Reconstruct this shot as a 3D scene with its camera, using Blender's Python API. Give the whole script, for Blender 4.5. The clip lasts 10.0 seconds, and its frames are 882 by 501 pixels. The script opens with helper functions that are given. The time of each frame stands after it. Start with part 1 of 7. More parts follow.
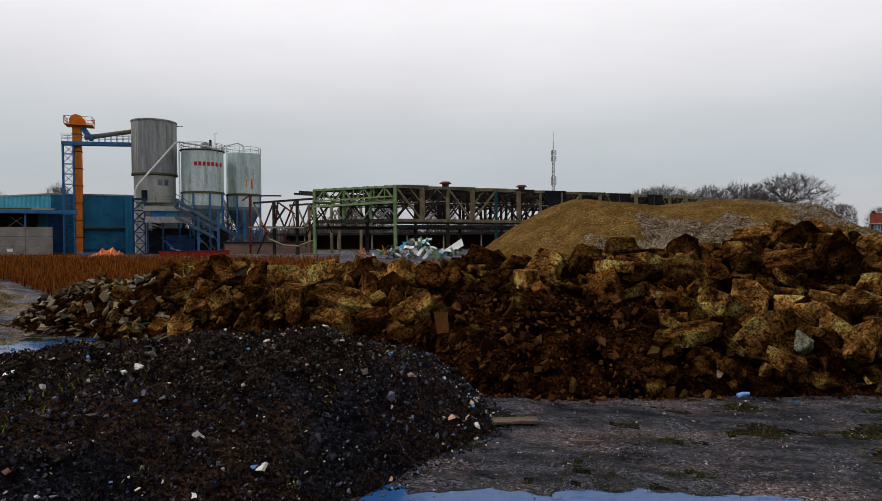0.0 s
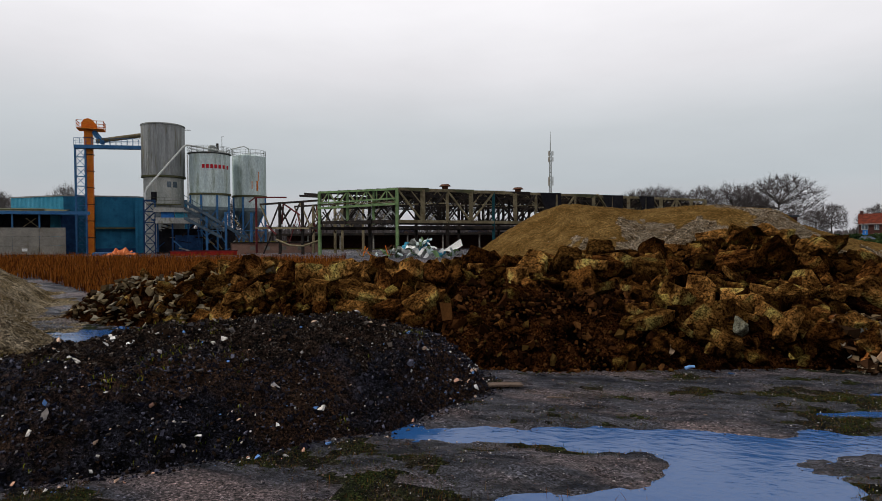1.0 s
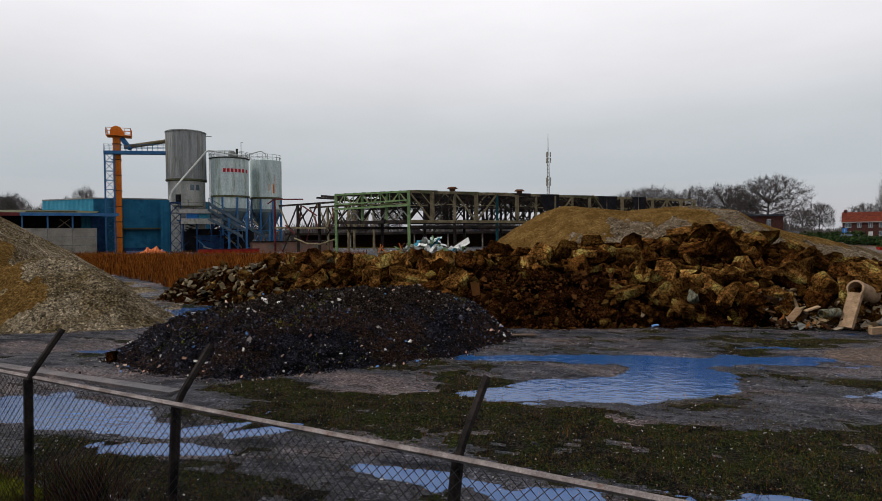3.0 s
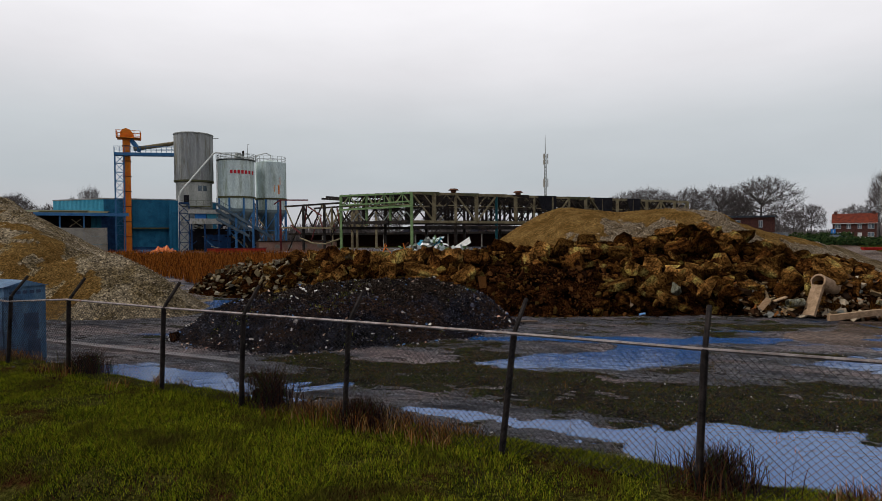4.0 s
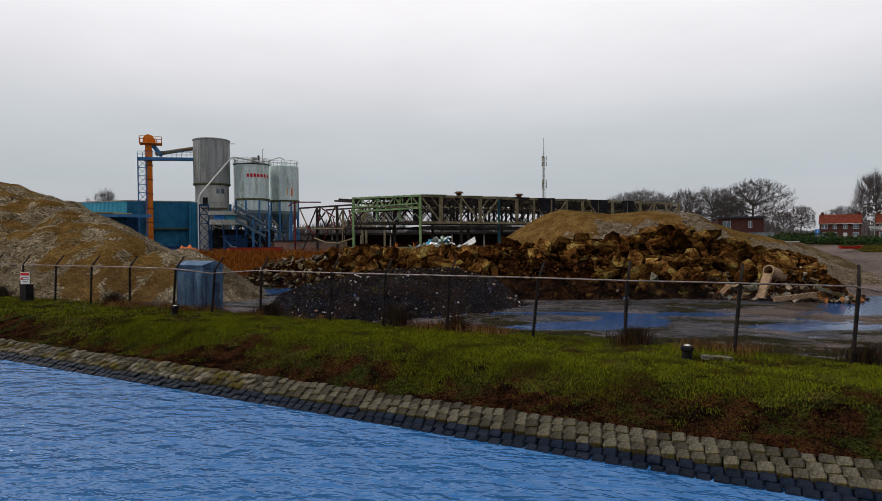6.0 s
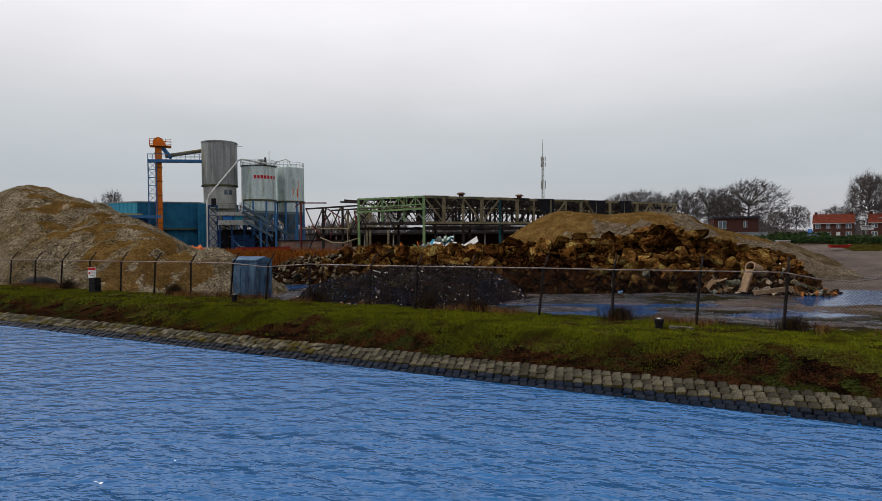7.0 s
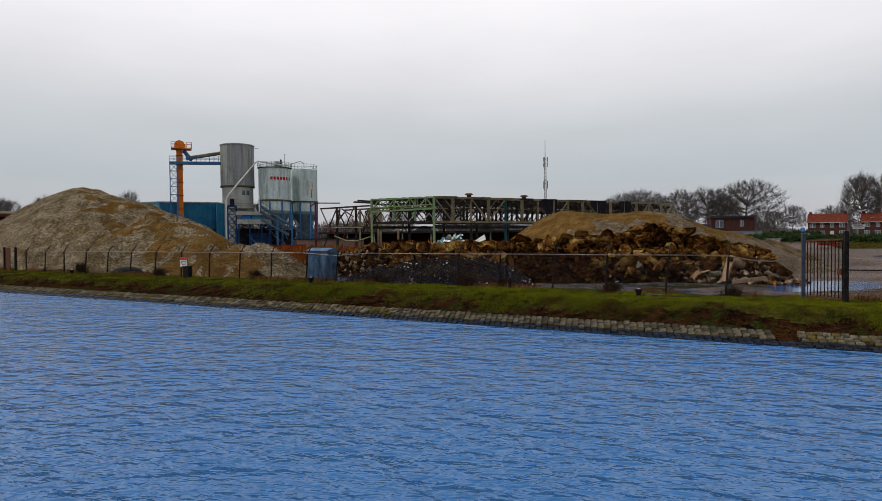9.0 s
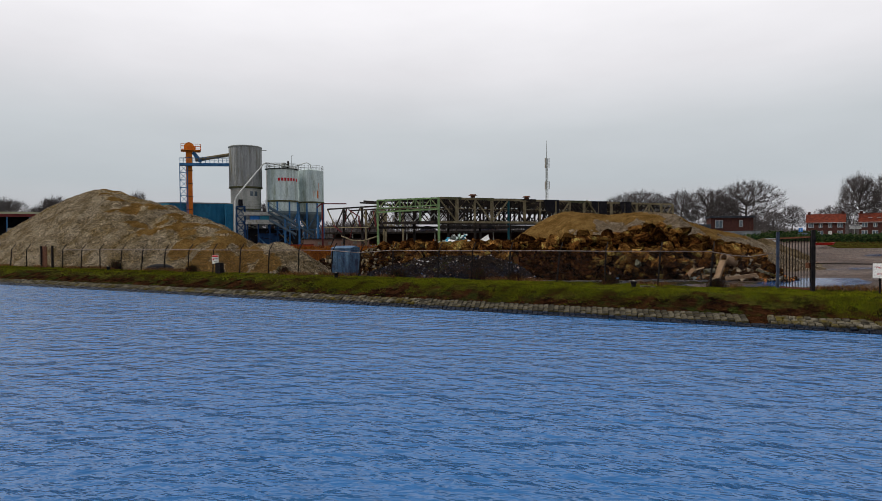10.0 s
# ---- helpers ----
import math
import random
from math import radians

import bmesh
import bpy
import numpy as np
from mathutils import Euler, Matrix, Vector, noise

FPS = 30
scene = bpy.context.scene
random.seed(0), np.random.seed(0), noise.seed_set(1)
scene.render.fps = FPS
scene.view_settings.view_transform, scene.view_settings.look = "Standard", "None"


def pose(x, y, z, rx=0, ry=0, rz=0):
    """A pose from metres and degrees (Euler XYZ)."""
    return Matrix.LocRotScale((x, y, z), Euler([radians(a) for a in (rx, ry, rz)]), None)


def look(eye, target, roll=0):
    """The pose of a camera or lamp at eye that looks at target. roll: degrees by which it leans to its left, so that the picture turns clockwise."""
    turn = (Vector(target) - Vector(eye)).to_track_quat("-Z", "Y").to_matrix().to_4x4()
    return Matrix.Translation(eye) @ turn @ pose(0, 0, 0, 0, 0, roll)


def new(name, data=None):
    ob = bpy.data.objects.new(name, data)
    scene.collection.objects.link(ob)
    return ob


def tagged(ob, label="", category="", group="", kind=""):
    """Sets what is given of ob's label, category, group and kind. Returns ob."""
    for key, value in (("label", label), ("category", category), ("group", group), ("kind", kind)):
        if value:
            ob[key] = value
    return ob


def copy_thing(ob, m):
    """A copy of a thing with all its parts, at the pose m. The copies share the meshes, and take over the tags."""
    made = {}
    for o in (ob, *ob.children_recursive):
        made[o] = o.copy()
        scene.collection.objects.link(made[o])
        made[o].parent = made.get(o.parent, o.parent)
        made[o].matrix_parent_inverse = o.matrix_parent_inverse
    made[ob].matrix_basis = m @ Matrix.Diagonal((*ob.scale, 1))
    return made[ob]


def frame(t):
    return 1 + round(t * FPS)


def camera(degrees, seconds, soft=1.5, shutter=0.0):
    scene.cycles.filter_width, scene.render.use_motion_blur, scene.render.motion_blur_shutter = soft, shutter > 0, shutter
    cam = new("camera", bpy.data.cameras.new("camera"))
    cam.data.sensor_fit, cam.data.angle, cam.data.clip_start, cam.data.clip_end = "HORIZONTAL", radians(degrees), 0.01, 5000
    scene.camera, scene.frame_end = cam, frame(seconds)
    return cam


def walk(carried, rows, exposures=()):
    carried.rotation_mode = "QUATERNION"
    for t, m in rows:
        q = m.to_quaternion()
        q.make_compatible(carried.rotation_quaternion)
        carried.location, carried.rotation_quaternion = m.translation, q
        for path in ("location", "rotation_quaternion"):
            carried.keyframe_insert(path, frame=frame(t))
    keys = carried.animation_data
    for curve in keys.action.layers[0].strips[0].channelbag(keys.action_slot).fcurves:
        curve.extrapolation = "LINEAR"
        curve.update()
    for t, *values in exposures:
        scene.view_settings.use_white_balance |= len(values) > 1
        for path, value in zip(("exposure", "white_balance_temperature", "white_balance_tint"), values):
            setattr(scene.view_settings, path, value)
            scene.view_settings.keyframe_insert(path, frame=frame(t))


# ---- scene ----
cam = camera(73.0, 10.0, 0.6)
PATH = [
    (0, (-1.129, -3.22, 4.439), (-1.665, -1.294, 4.395), -0.3),
    (0.5, (-0.733, -5.16, 4.536), (-1.264, -3.233, 4.491), -0.3),
    (1, (-0.33, -7.069, 4.58), (-0.86, -5.141, 4.534), -0.3),
    (1.5, (-0.106, -9.01, 4.599), (-0.634, -7.082, 4.552), -0.3),
    (2, (-0.08, -10.983, 4.566), (-0.605, -9.053, 4.519), -0.3),
    (2.5, (-0.063, -12.995, 4.459), (-0.585, -11.065, 4.412), -0.4),
    (2.7, (-0.018, -13.823, 4.43), (-0.542, -11.893, 4.383), -0.5),
    (4, (0.221, -18.702, 4.283), (-0.291, -16.769, 4.238), -0.4),
    (4.5, (0.314, -20.578, 4.255), (-0.196, -18.644, 4.211), -0.4),
    (5, (0.402, -22.43, 4.208), (-0.107, -20.497, 4.163), -0.4),
    (5.5, (0.501, -24.222, 4.16), (-0.007, -22.288, 4.117), -0.4),
    (7, (0.75, -29.656, 4.085), (0.248, -27.721, 4.042), -0.5),
    (7.5, (0.806, -31.348, 4.073), (0.304, -29.412, 4.029), -0.5),
    (8, (0.837, -32.96, 4.007), (0.335, -31.024, 3.964), -0.5),
    (8.5, (0.835, -34.568, 3.933), (0.33, -32.633, 3.889), -0.5),
    (9, (0.873, -36.127, 3.889), (0.366, -34.193, 3.844), -0.5),
    (9.5, (0.859, -37.618, 3.859), (0.351, -35.684, 3.815), -0.5),
    (10, (0.935, -39.04, 3.809), (0.424, -37.107, 3.765), -0.5),
]
walk(cam, [(t, look(eye, target, roll)) for t, eye, target, roll in PATH])

# ---- world, sun, exposure ----
scene.view_settings.exposure = 0.0
world = bpy.data.worlds.new("overcast_sky")
scene.world = world
world.use_nodes = True
wn, wl = world.node_tree.nodes, world.node_tree.links
wn.clear()


def wnode(kind, **values):
    n = wn.new(kind)
    for key, value in values.items():
        n.inputs[key].default_value = value
    return n


SUN_EL, SUN_AZ = 46.0, 252.0
sky = wn.new("ShaderNodeTexSky")
sky.sky_type, sky.sun_disc = "NISHITA", False
sky.sun_elevation, sky.sun_rotation = radians(SUN_EL), radians(SUN_AZ)
sky.dust_density, sky.ozone_density = 4.0, 2.0
coord = wn.new("ShaderNodeTexCoord")
sep = wn.new("ShaderNodeSeparateXYZ")
wl.new(coord.outputs["Generated"], sep.inputs[0])
ramp = wn.new("ShaderNodeValToRGB")
wl.new(sep.outputs["Z"], ramp.inputs[0])
els = ramp.color_ramp.elements
els[0].position, els[0].color = 0.0, (0.53, 0.535, 0.57, 1)
els[1].position, els[1].color = 0.85, (0.56, 0.57, 0.62, 1)
for p, c in ((0.03, (0.56, 0.56, 0.59, 1)), (0.09, (0.53, 0.575, 0.61, 1)), (0.17, (0.60, 0.635, 0.665, 1)),
             (0.26, (0.84, 0.83, 0.86, 1)), (0.36, (1.02, 1.0, 1.03, 1)), (0.46, (1.0, 0.98, 1.01, 1)), (0.60, (0.80, 0.80, 0.84, 1))):
    e = els.new(p)
    e.color = c
cloud = wnode("ShaderNodeTexNoise", Scale=2.2, Detail=5.0, Roughness=0.55)
stretch = wn.new("ShaderNodeMapping")
stretch.inputs["Scale"].default_value = (1, 1, 3.5)
wl.new(coord.outputs["Generated"], stretch.inputs[0])
wl.new(stretch.outputs[0], cloud.inputs["Vector"])
cr = wn.new("ShaderNodeMapRange")
cr.inputs["From Min"].default_value, cr.inputs["From Max"].default_value = 0.25, 0.75
cr.inputs["To Min"].default_value, cr.inputs["To Max"].default_value = 0.93, 1.07
wl.new(cloud.outputs[0], cr.inputs[0])
grey = wn.new("ShaderNodeVectorMath")
grey.operation = "SCALE"
wl.new(ramp.outputs[0], grey.inputs[0])
wl.new(cr.outputs[0], grey.inputs["Scale"])
bg_cloud, bg_sky = wnode("ShaderNodeBackground", Strength=1.0), wnode("ShaderNodeBackground", Strength=0.05)
wl.new(grey.outputs[0], bg_cloud.inputs[0])
wl.new(sky.outputs[0], bg_sky.inputs[0])
mix_w = wnode("ShaderNodeMixShader", Fac=0.08)
wl.new(bg_cloud.outputs[0], mix_w.inputs[1])
wl.new(bg_sky.outputs[0], mix_w.inputs[2])
out_w = wn.new("ShaderNodeOutputWorld")
wl.new(mix_w.outputs[0], out_w.inputs[0])

sun = new("sun", bpy.data.lights.new("sun", "SUN"))
sun.data.energy, sun.data.angle, sun.data.color = 2.5, radians(10), (1.0, 0.96, 0.9)
sun.matrix_world = look((-34.2, -11.1, 37.3), (0, 0, 0))

# ---- materials ----


def material(name, c1, c2, scale=3.0, rough=0.85, bump=0.3, fine=25.0, metal=0.0, c3=None, c3_at=0.62, c3_scale=0.6,
             spec=0.10, bump_dist=0.02, vary=0.0, island=0.0, rust=None, rust_amount=0.5, stretch=(1, 1, 1), grit=0.24, wet=None, stones=None):
    """Two colours mixed by coarse and fine noise, an optional third in patches, fine relief, optional variation per object or piece."""
    m = bpy.data.materials.new(name)
    m.use_nodes = True
    n, l = m.node_tree.nodes, m.node_tree.links
    b = n["Principled BSDF"]
    tc = n.new("ShaderNodeTexCoord")
    mp = n.new("ShaderNodeMapping")
    mp.inputs["Scale"].default_value = stretch
    l.new(tc.outputs["Object"], mp.inputs[0])

    def noise_at(s, detail=4.0, r=0.6):
        t = n.new("ShaderNodeTexNoise")
        t.inputs["Scale"].default_value, t.inputs["Detail"].default_value, t.inputs["Roughness"].default_value = s, detail, r
        l.new(mp.outputs[0], t.inputs["Vector"])
        return t.outputs[0]

    def span(value, a, z):
        r = n.new("ShaderNodeMapRange")
        r.inputs["From Min"].default_value, r.inputs["From Max"].default_value = a, z
        l.new(value, r.inputs[0])
        return r.outputs[0]

    def mixed(f, a, z, mode="MIX"):
        x = n.new("ShaderNodeMix")
        x.data_type, x.blend_type = "RGBA", mode
        for sock, v in ((x.inputs[0], f), (x.inputs[6], a), (x.inputs[7], z)):
            if hasattr(v, "is_linked"):
                l.new(v, sock)
            elif isinstance(v, tuple):
                sock.default_value = (*v[:3], 1)
            else:
                sock.default_value = v
        return x.outputs[2]

    coarse, small = noise_at(scale), noise_at(fine, 5.0, 0.72)
    col = mixed(span(coarse, 0.39, 0.61), c1, c2)
    if c3:
        col = mixed(span(noise_at(c3_scale, 5.0, 0.65), c3_at - 0.06, c3_at + 0.06), col, c3)
    dark = n.new("ShaderNodeMapRange")
    dark.inputs["From Min"].default_value, dark.inputs["From Max"].default_value = 0.39, 0.66
    dark.inputs["To Min"].default_value, dark.inputs["To Max"].default_value = 1 - grit, 1 + grit
    tiny = noise_at(fine * 2.7, 2.0, 0.6)
    both = n.new("ShaderNodeMath")
    both.operation = "MULTIPLY_ADD"
    l.new(tiny, both.inputs[0])
    both.inputs[1].default_value = 0.55
    shift = n.new("ShaderNodeMath")
    shift.operation = "SUBTRACT"
    l.new(small, shift.inputs[0])
    shift.inputs[1].default_value = 0.275
    l.new(shift.outputs[0], both.inputs[2])
    l.new(both.outputs[0], dark.inputs[0])
    grain = n.new("ShaderNodeVectorMath")
    grain.operation = "SCALE"
    l.new(col, grain.inputs[0])
    l.new(dark.outputs[0], grain.inputs["Scale"])
    col = grain.outputs[0]
    if stones:
        cells = n.new("ShaderNodeTexVoronoi")
        cells.inputs["Scale"].default_value = stones[0]
        l.new(tc.outputs["Object"], cells.inputs["Vector"])
        split = n.new("ShaderNodeSeparateColor")
        l.new(cells.outputs["Color"], split.inputs[0])
        tone = n.new("ShaderNodeMapRange")
        tone.inputs["To Min"].default_value, tone.inputs["To Max"].default_value = 1 - stones[1], 1 + 0.7 * stones[1]
        l.new(split.outputs[0], tone.inputs[0])
        pale = n.new("ShaderNodeMapRange")
        pale.inputs["From Min"].default_value, pale.inputs["From Max"].default_value = 0.93, 0.97
        pale.inputs["To Max"].default_value = stones[2]
        l.new(split.outputs[1], pale.inputs[0])
        total = n.new("ShaderNodeMath")
        l.new(tone.outputs[0], total.inputs[0])
        l.new(pale.outputs[0], total.inputs[1])
        shade = n.new("ShaderNodeVectorMath")
        shade.operation = "SCALE"
        l.new(col, shade.inputs[0])
        l.new(total.outputs[0], shade.inputs["Scale"])
        col = shade.outputs[0]
    if rust:
        col = mixed(span(noise_at(scale * 2.3, 6.0, 0.7), rust_amount, rust_amount + 0.12), col, rust)
    if vary or island:
        if island:
            src = n.new("ShaderNodeNewGeometry").outputs["Random Per Island"]
        else:
            src = n.new("ShaderNodeObjectInfo").outputs["Random"]
        r = n.new("ShaderNodeMapRange")
        v = vary or island
        r.inputs["To Min"].default_value, r.inputs["To Max"].default_value = 1 - v, 1 + v
        l.new(src, r.inputs[0])
        s = n.new("ShaderNodeVectorMath")
        s.operation = "SCALE"
        l.new(col, s.inputs[0])
        l.new(r.outputs[0], s.inputs["Scale"])
        col = s.outputs[0]
    l.new(col, b.inputs["Base Color"])
    b.inputs["Roughness"].default_value, b.inputs["Metallic"].default_value = rough, metal
    b.inputs["Specular IOR Level"].default_value = spec
    if wet:
        gloss = n.new("ShaderNodeMapRange")
        gloss.inputs["From Min"].default_value, gloss.inputs["From Max"].default_value = 0.42, 0.58
        gloss.inputs["To Min"].default_value, gloss.inputs["To Max"].default_value = wet
        l.new(noise_at(0.9, 6.0, 0.65), gloss.inputs[0])
        l.new(gloss.outputs[0], b.inputs["Roughness"])
    if bump:
        bp = n.new("ShaderNodeBump")
        bp.inputs["Strength"].default_value, bp.inputs["Distance"].default_value = bump, bump_dist
        l.new(both.outputs[0], bp.inputs["Height"])
        l.new(bp.outputs[0], b.inputs["Normal"])
    return m


def ramp_material(name, colours, rough=0.9, spec=0.0, patch=None, patch_scale=0.8, patch_at=0.5):
    """Each loose piece takes one of the given colours by chance, with a little grain."""
    m = bpy.data.materials.new(name)
    m.use_nodes = True
    n, l = m.node_tree.nodes, m.node_tree.links
    b = n["Principled BSDF"]
    g = n.new("ShaderNodeNewGeometry")
    r = n.new("ShaderNodeValToRGB")
    r.color_ramp.interpolation = "CONSTANT"
    e = r.color_ramp.elements
    e[0].color = (*colours[0], 1)
    e[1].position, e[1].color = 1 / len(colours), (*colours[1], 1)
    for k, c in enumerate(colours[2:], 2):
        x = e.new(k / len(colours))
        x.color = (*c, 1)
    l.new(g.outputs["Random Per Island"], r.inputs[0])
    t = n.new("ShaderNodeTexNoise")
    t.inputs["Scale"].default_value = 14
    tc = n.new("ShaderNodeTexCoord")
    l.new(tc.outputs["Object"], t.inputs["Vector"])
    k = n.new("ShaderNodeMapRange")
    k.inputs["To Min"].default_value, k.inputs["To Max"].default_value = 0.55, 1.45
    l.new(t.outputs[0], k.inputs[0])
    s = n.new("ShaderNodeVectorMath")
    s.operation = "SCALE"
    l.new(r.outputs[0], s.inputs[0])
    if patch:
        pn = n.new("ShaderNodeTexNoise")
        pn.inputs["Scale"].default_value, pn.inputs["Detail"].default_value = patch_scale, 5.0
        l.new(tc.outputs["Object"], pn.inputs["Vector"])
        pr = n.new("ShaderNodeMapRange")
        pr.inputs["From Min"].default_value, pr.inputs["From Max"].default_value = patch_at - 0.08, patch_at + 0.1
        l.new(pn.outputs[0], pr.inputs[0])
        px = n.new("ShaderNodeMix")
        px.data_type = "RGBA"
        px.inputs[7].default_value = (*patch, 1)
        l.new(pr.outputs[0], px.inputs[0])
        l.new(r.outputs[0], px.inputs[6])
        l.new(px.outputs[2], s.inputs[0])
    l.new(k.outputs[0], s.inputs["Scale"])
    l.new(s.outputs[0], b.inputs["Base Color"])
    b.inputs["Roughness"].default_value, b.inputs["Specular IOR Level"].default_value = rough, spec
    return m


def water_material(name, colour, rough, waves, height, spec=0.5, long_scale=0.35):
    m = bpy.data.materials.new(name)
    m.use_nodes = True
    n, l = m.node_tree.nodes, m.node_tree.links
    b = n["Principled BSDF"]
    b.inputs["Base Color"].default_value = (*colour, 1)
    b.inputs["Roughness"].default_value, b.inputs["IOR"].default_value = rough, 1.333
    b.inputs["Specular IOR Level"].default_value = spec
    if waves:
        tc = n.new("ShaderNodeTexCoord")
        mp = n.new("ShaderNodeMapping")
        mp.inputs["Rotation"].default_value = (0, 0, radians(-8))
        mp.inputs["Scale"].default_value = (0.6, 1.0, 1)
        l.new(tc.outputs["Object"], mp.inputs[0])
        hs = []
        for s, d in ((waves, 3.0), (waves * long_scale, 2.0)):
            t = n.new("ShaderNodeTexNoise")
            t.inputs["Scale"].default_value, t.inputs["Detail"].default_value = s, d
            t.inputs["Distortion"].default_value = 0.15
            l.new(mp.outputs[0], t.inputs["Vector"])
            hs.append(t.outputs[0])
        a = n.new("ShaderNodeMath")
        a.operation = "MULTIPLY_ADD"
        l.new(hs[1], a.inputs[0])
        a.inputs[1].default_value = 1.1
        l.new(hs[0], a.inputs[2])
        bp = n.new("ShaderNodeBump")
        bp.inputs["Strength"].default_value, bp.inputs["Distance"].default_value = 1.0, height
        l.new(a.outputs[0], bp.inputs["Height"])
        l.new(bp.outputs[0], b.inputs["Normal"])
    return m


M = {}
M["yard"] = material("wet_yard_gravel", (0.008, 0.010, 0.018), (0.082, 0.081, 0.099), 1.9, 0.45, 1.0, 26, c3=(0.160, 0.120, 0.118), c3_at=0.55, c3_scale=0.35, spec=0.16, bump_dist=0.10, grit=0.95, stretch=(0.4, 1, 1), wet=(0.25, 0.8), stones=(24, 0.75, 1.6))
M["weedy"] = material("weedy_yard_soil", (0.004, 0.004, 0.004), (0.034, 0.028, 0.020), 1.6, 0.9, 1.0, 22, c3=(0.022, 0.028, 0.008), c3_at=0.52, c3_scale=0.9, spec=0.04, bump_dist=0.12, grit=0.9, stones=(22, 0.8, 2.5))
M["mud"] = material("reddish_mud", (0.046, 0.028, 0.019), (0.112, 0.072, 0.052), 0.5, 0.6, 0.9, 12, c3=(0.140, 0.102, 0.084), c3_at=0.56, c3_scale=0.12, spec=0.10, bump_dist=0.11, grit=0.6, stretch=(0.5, 1, 1), stones=(12, 0.5, 0.8))
M["berm"] = material("bank_soil", (0.018, 0.019, 0.004), (0.060, 0.056, 0.012), 1.6, 0.95, 0.9, 20, c3=(0.034, 0.014, 0.006), c3_at=0.56, c3_scale=1.1, spec=0.0, bump_dist=0.07, grit=0.7)
M["bank_earth"] = material("red_brown_bank_earth", (0.008, 0.004, 0.003), (0.052, 0.021, 0.009), 2.2, 0.95, 1.0, 18, c3=(0.028, 0.034, 0.008), c3_at=0.55, c3_scale=1.3, spec=0.0, bump_dist=0.09, grit=0.85)
M["black_soil"] = material("black_soil", (0.0015, 0.0015, 0.0035), (0.028, 0.027, 0.038), 2.2, 0.8, 1.0, 18, c3=(0.042, 0.022, 0.013), c3_at=0.51, c3_scale=0.3, spec=0.04, bump_dist=0.18, grit=0.95, stones=(17, 0.85, 1.0))
# brown earth, darkened further to paint the shade in gaps between slabs
M["earth_and_gap_shade"] = material("earth_and_gap_shade", (0.002, 0.001, 0.0008), (0.042, 0.015, 0.005), 1.4, 0.95, 1.0, 14, c3=(0.055, 0.021, 0.007), c3_at=0.6, c3_scale=0.8, spec=0.0, bump_dist=0.20, grit=0.9, stones=(11, 0.7, 0.8))
M["concrete_rock"] = material("broken_concrete", (0.028, 0.012, 0.0035), (0.145, 0.070, 0.019), 1.8, 0.9, 1.0, 13, c3=(0.22, 0.178, 0.052), c3_at=0.61, c3_scale=1.1, vary=0.75, spec=0.0, bump_dist=0.06, grit=0.85)
M["grey_rock"] = material("grey_concrete", (0.07, 0.063, 0.042), (0.21, 0.205, 0.16), 2.2, 0.9, 0.9, 13, c3=(0.075, 0.055, 0.014), c3_at=0.54, c3_scale=1.3, vary=0.35, spec=0.0, bump_dist=0.05, grit=0.6)
M["dark_rock"] = material("soil_caked_concrete", (0.010, 0.004, 0.0015), (0.070, 0.027, 0.007), 1.8, 0.92, 1.0, 13, c3=(0.13, 0.078, 0.019), c3_at=0.63, c3_scale=1.1, vary=0.6, spec=0.0, bump_dist=0.08, grit=0.85)
M["sand"] = material("grey_heap_gravel", (0.095, 0.066, 0.038), (0.205, 0.160, 0.112), 1.6, 0.95, 1.0, 14, spec=0.0, bump_dist=0.10, grit=0.75, stones=(9, 0.7, 1.0))
M["brown_sand"] = material("brown_sand", (0.095, 0.053, 0.016), (0.150, 0.090, 0.030), 0.9, 0.95, 1.0, 10, spec=0.0, bump_dist=0.09, grit=0.55, stones=(12, 0.35, 0.6))
M["gravel"] = material("grey_gravel", (0.120, 0.090, 0.048), (0.260, 0.210, 0.142), 0.7, 0.95, 1.0, 12, c3=(0.140, 0.098, 0.042), c3_at=0.58, c3_scale=0.3, spec=0.0, bump_dist=0.10, grit=0.7, stones=(9, 0.7, 0.9))
M["pale_gravel"] = material("pale_grey_gravel", (0.080, 0.056, 0.028), (0.165, 0.125, 0.078), 0.6, 0.95, 1.0, 8, spec=0.0, bump_dist=0.15, grit=0.6)
M["shards"] = ramp_material("rubble_shards", [(0.03, 0.028, 0.03), (0.06, 0.05, 0.045), (0.02, 0.02, 0.024), (0.14, 0.125, 0.12), (0.50, 0.46, 0.42), (0.05, 0.045, 0.05), (0.65, 0.62, 0.60), (0.48, 0.27, 0.19), (0.025, 0.025, 0.03), (0.55, 0.38, 0.28), (0.10, 0.20, 0.42), (0.30, 0.28, 0.27)])
M["clods"] = ramp_material("soil_clods", [(0.002, 0.002, 0.004), (0.006, 0.006, 0.012), (0.014, 0.009, 0.007), (0.004, 0.004, 0.008), (0.028, 0.027, 0.038), (0.080, 0.080, 0.110), (0.012, 0.012, 0.019), (0.026, 0.015, 0.009), (0.005, 0.005, 0.008)], 0.7, 0.04)
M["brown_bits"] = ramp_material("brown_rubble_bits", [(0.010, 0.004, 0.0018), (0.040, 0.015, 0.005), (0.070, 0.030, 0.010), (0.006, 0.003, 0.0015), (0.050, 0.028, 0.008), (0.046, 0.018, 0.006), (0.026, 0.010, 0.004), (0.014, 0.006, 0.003)])
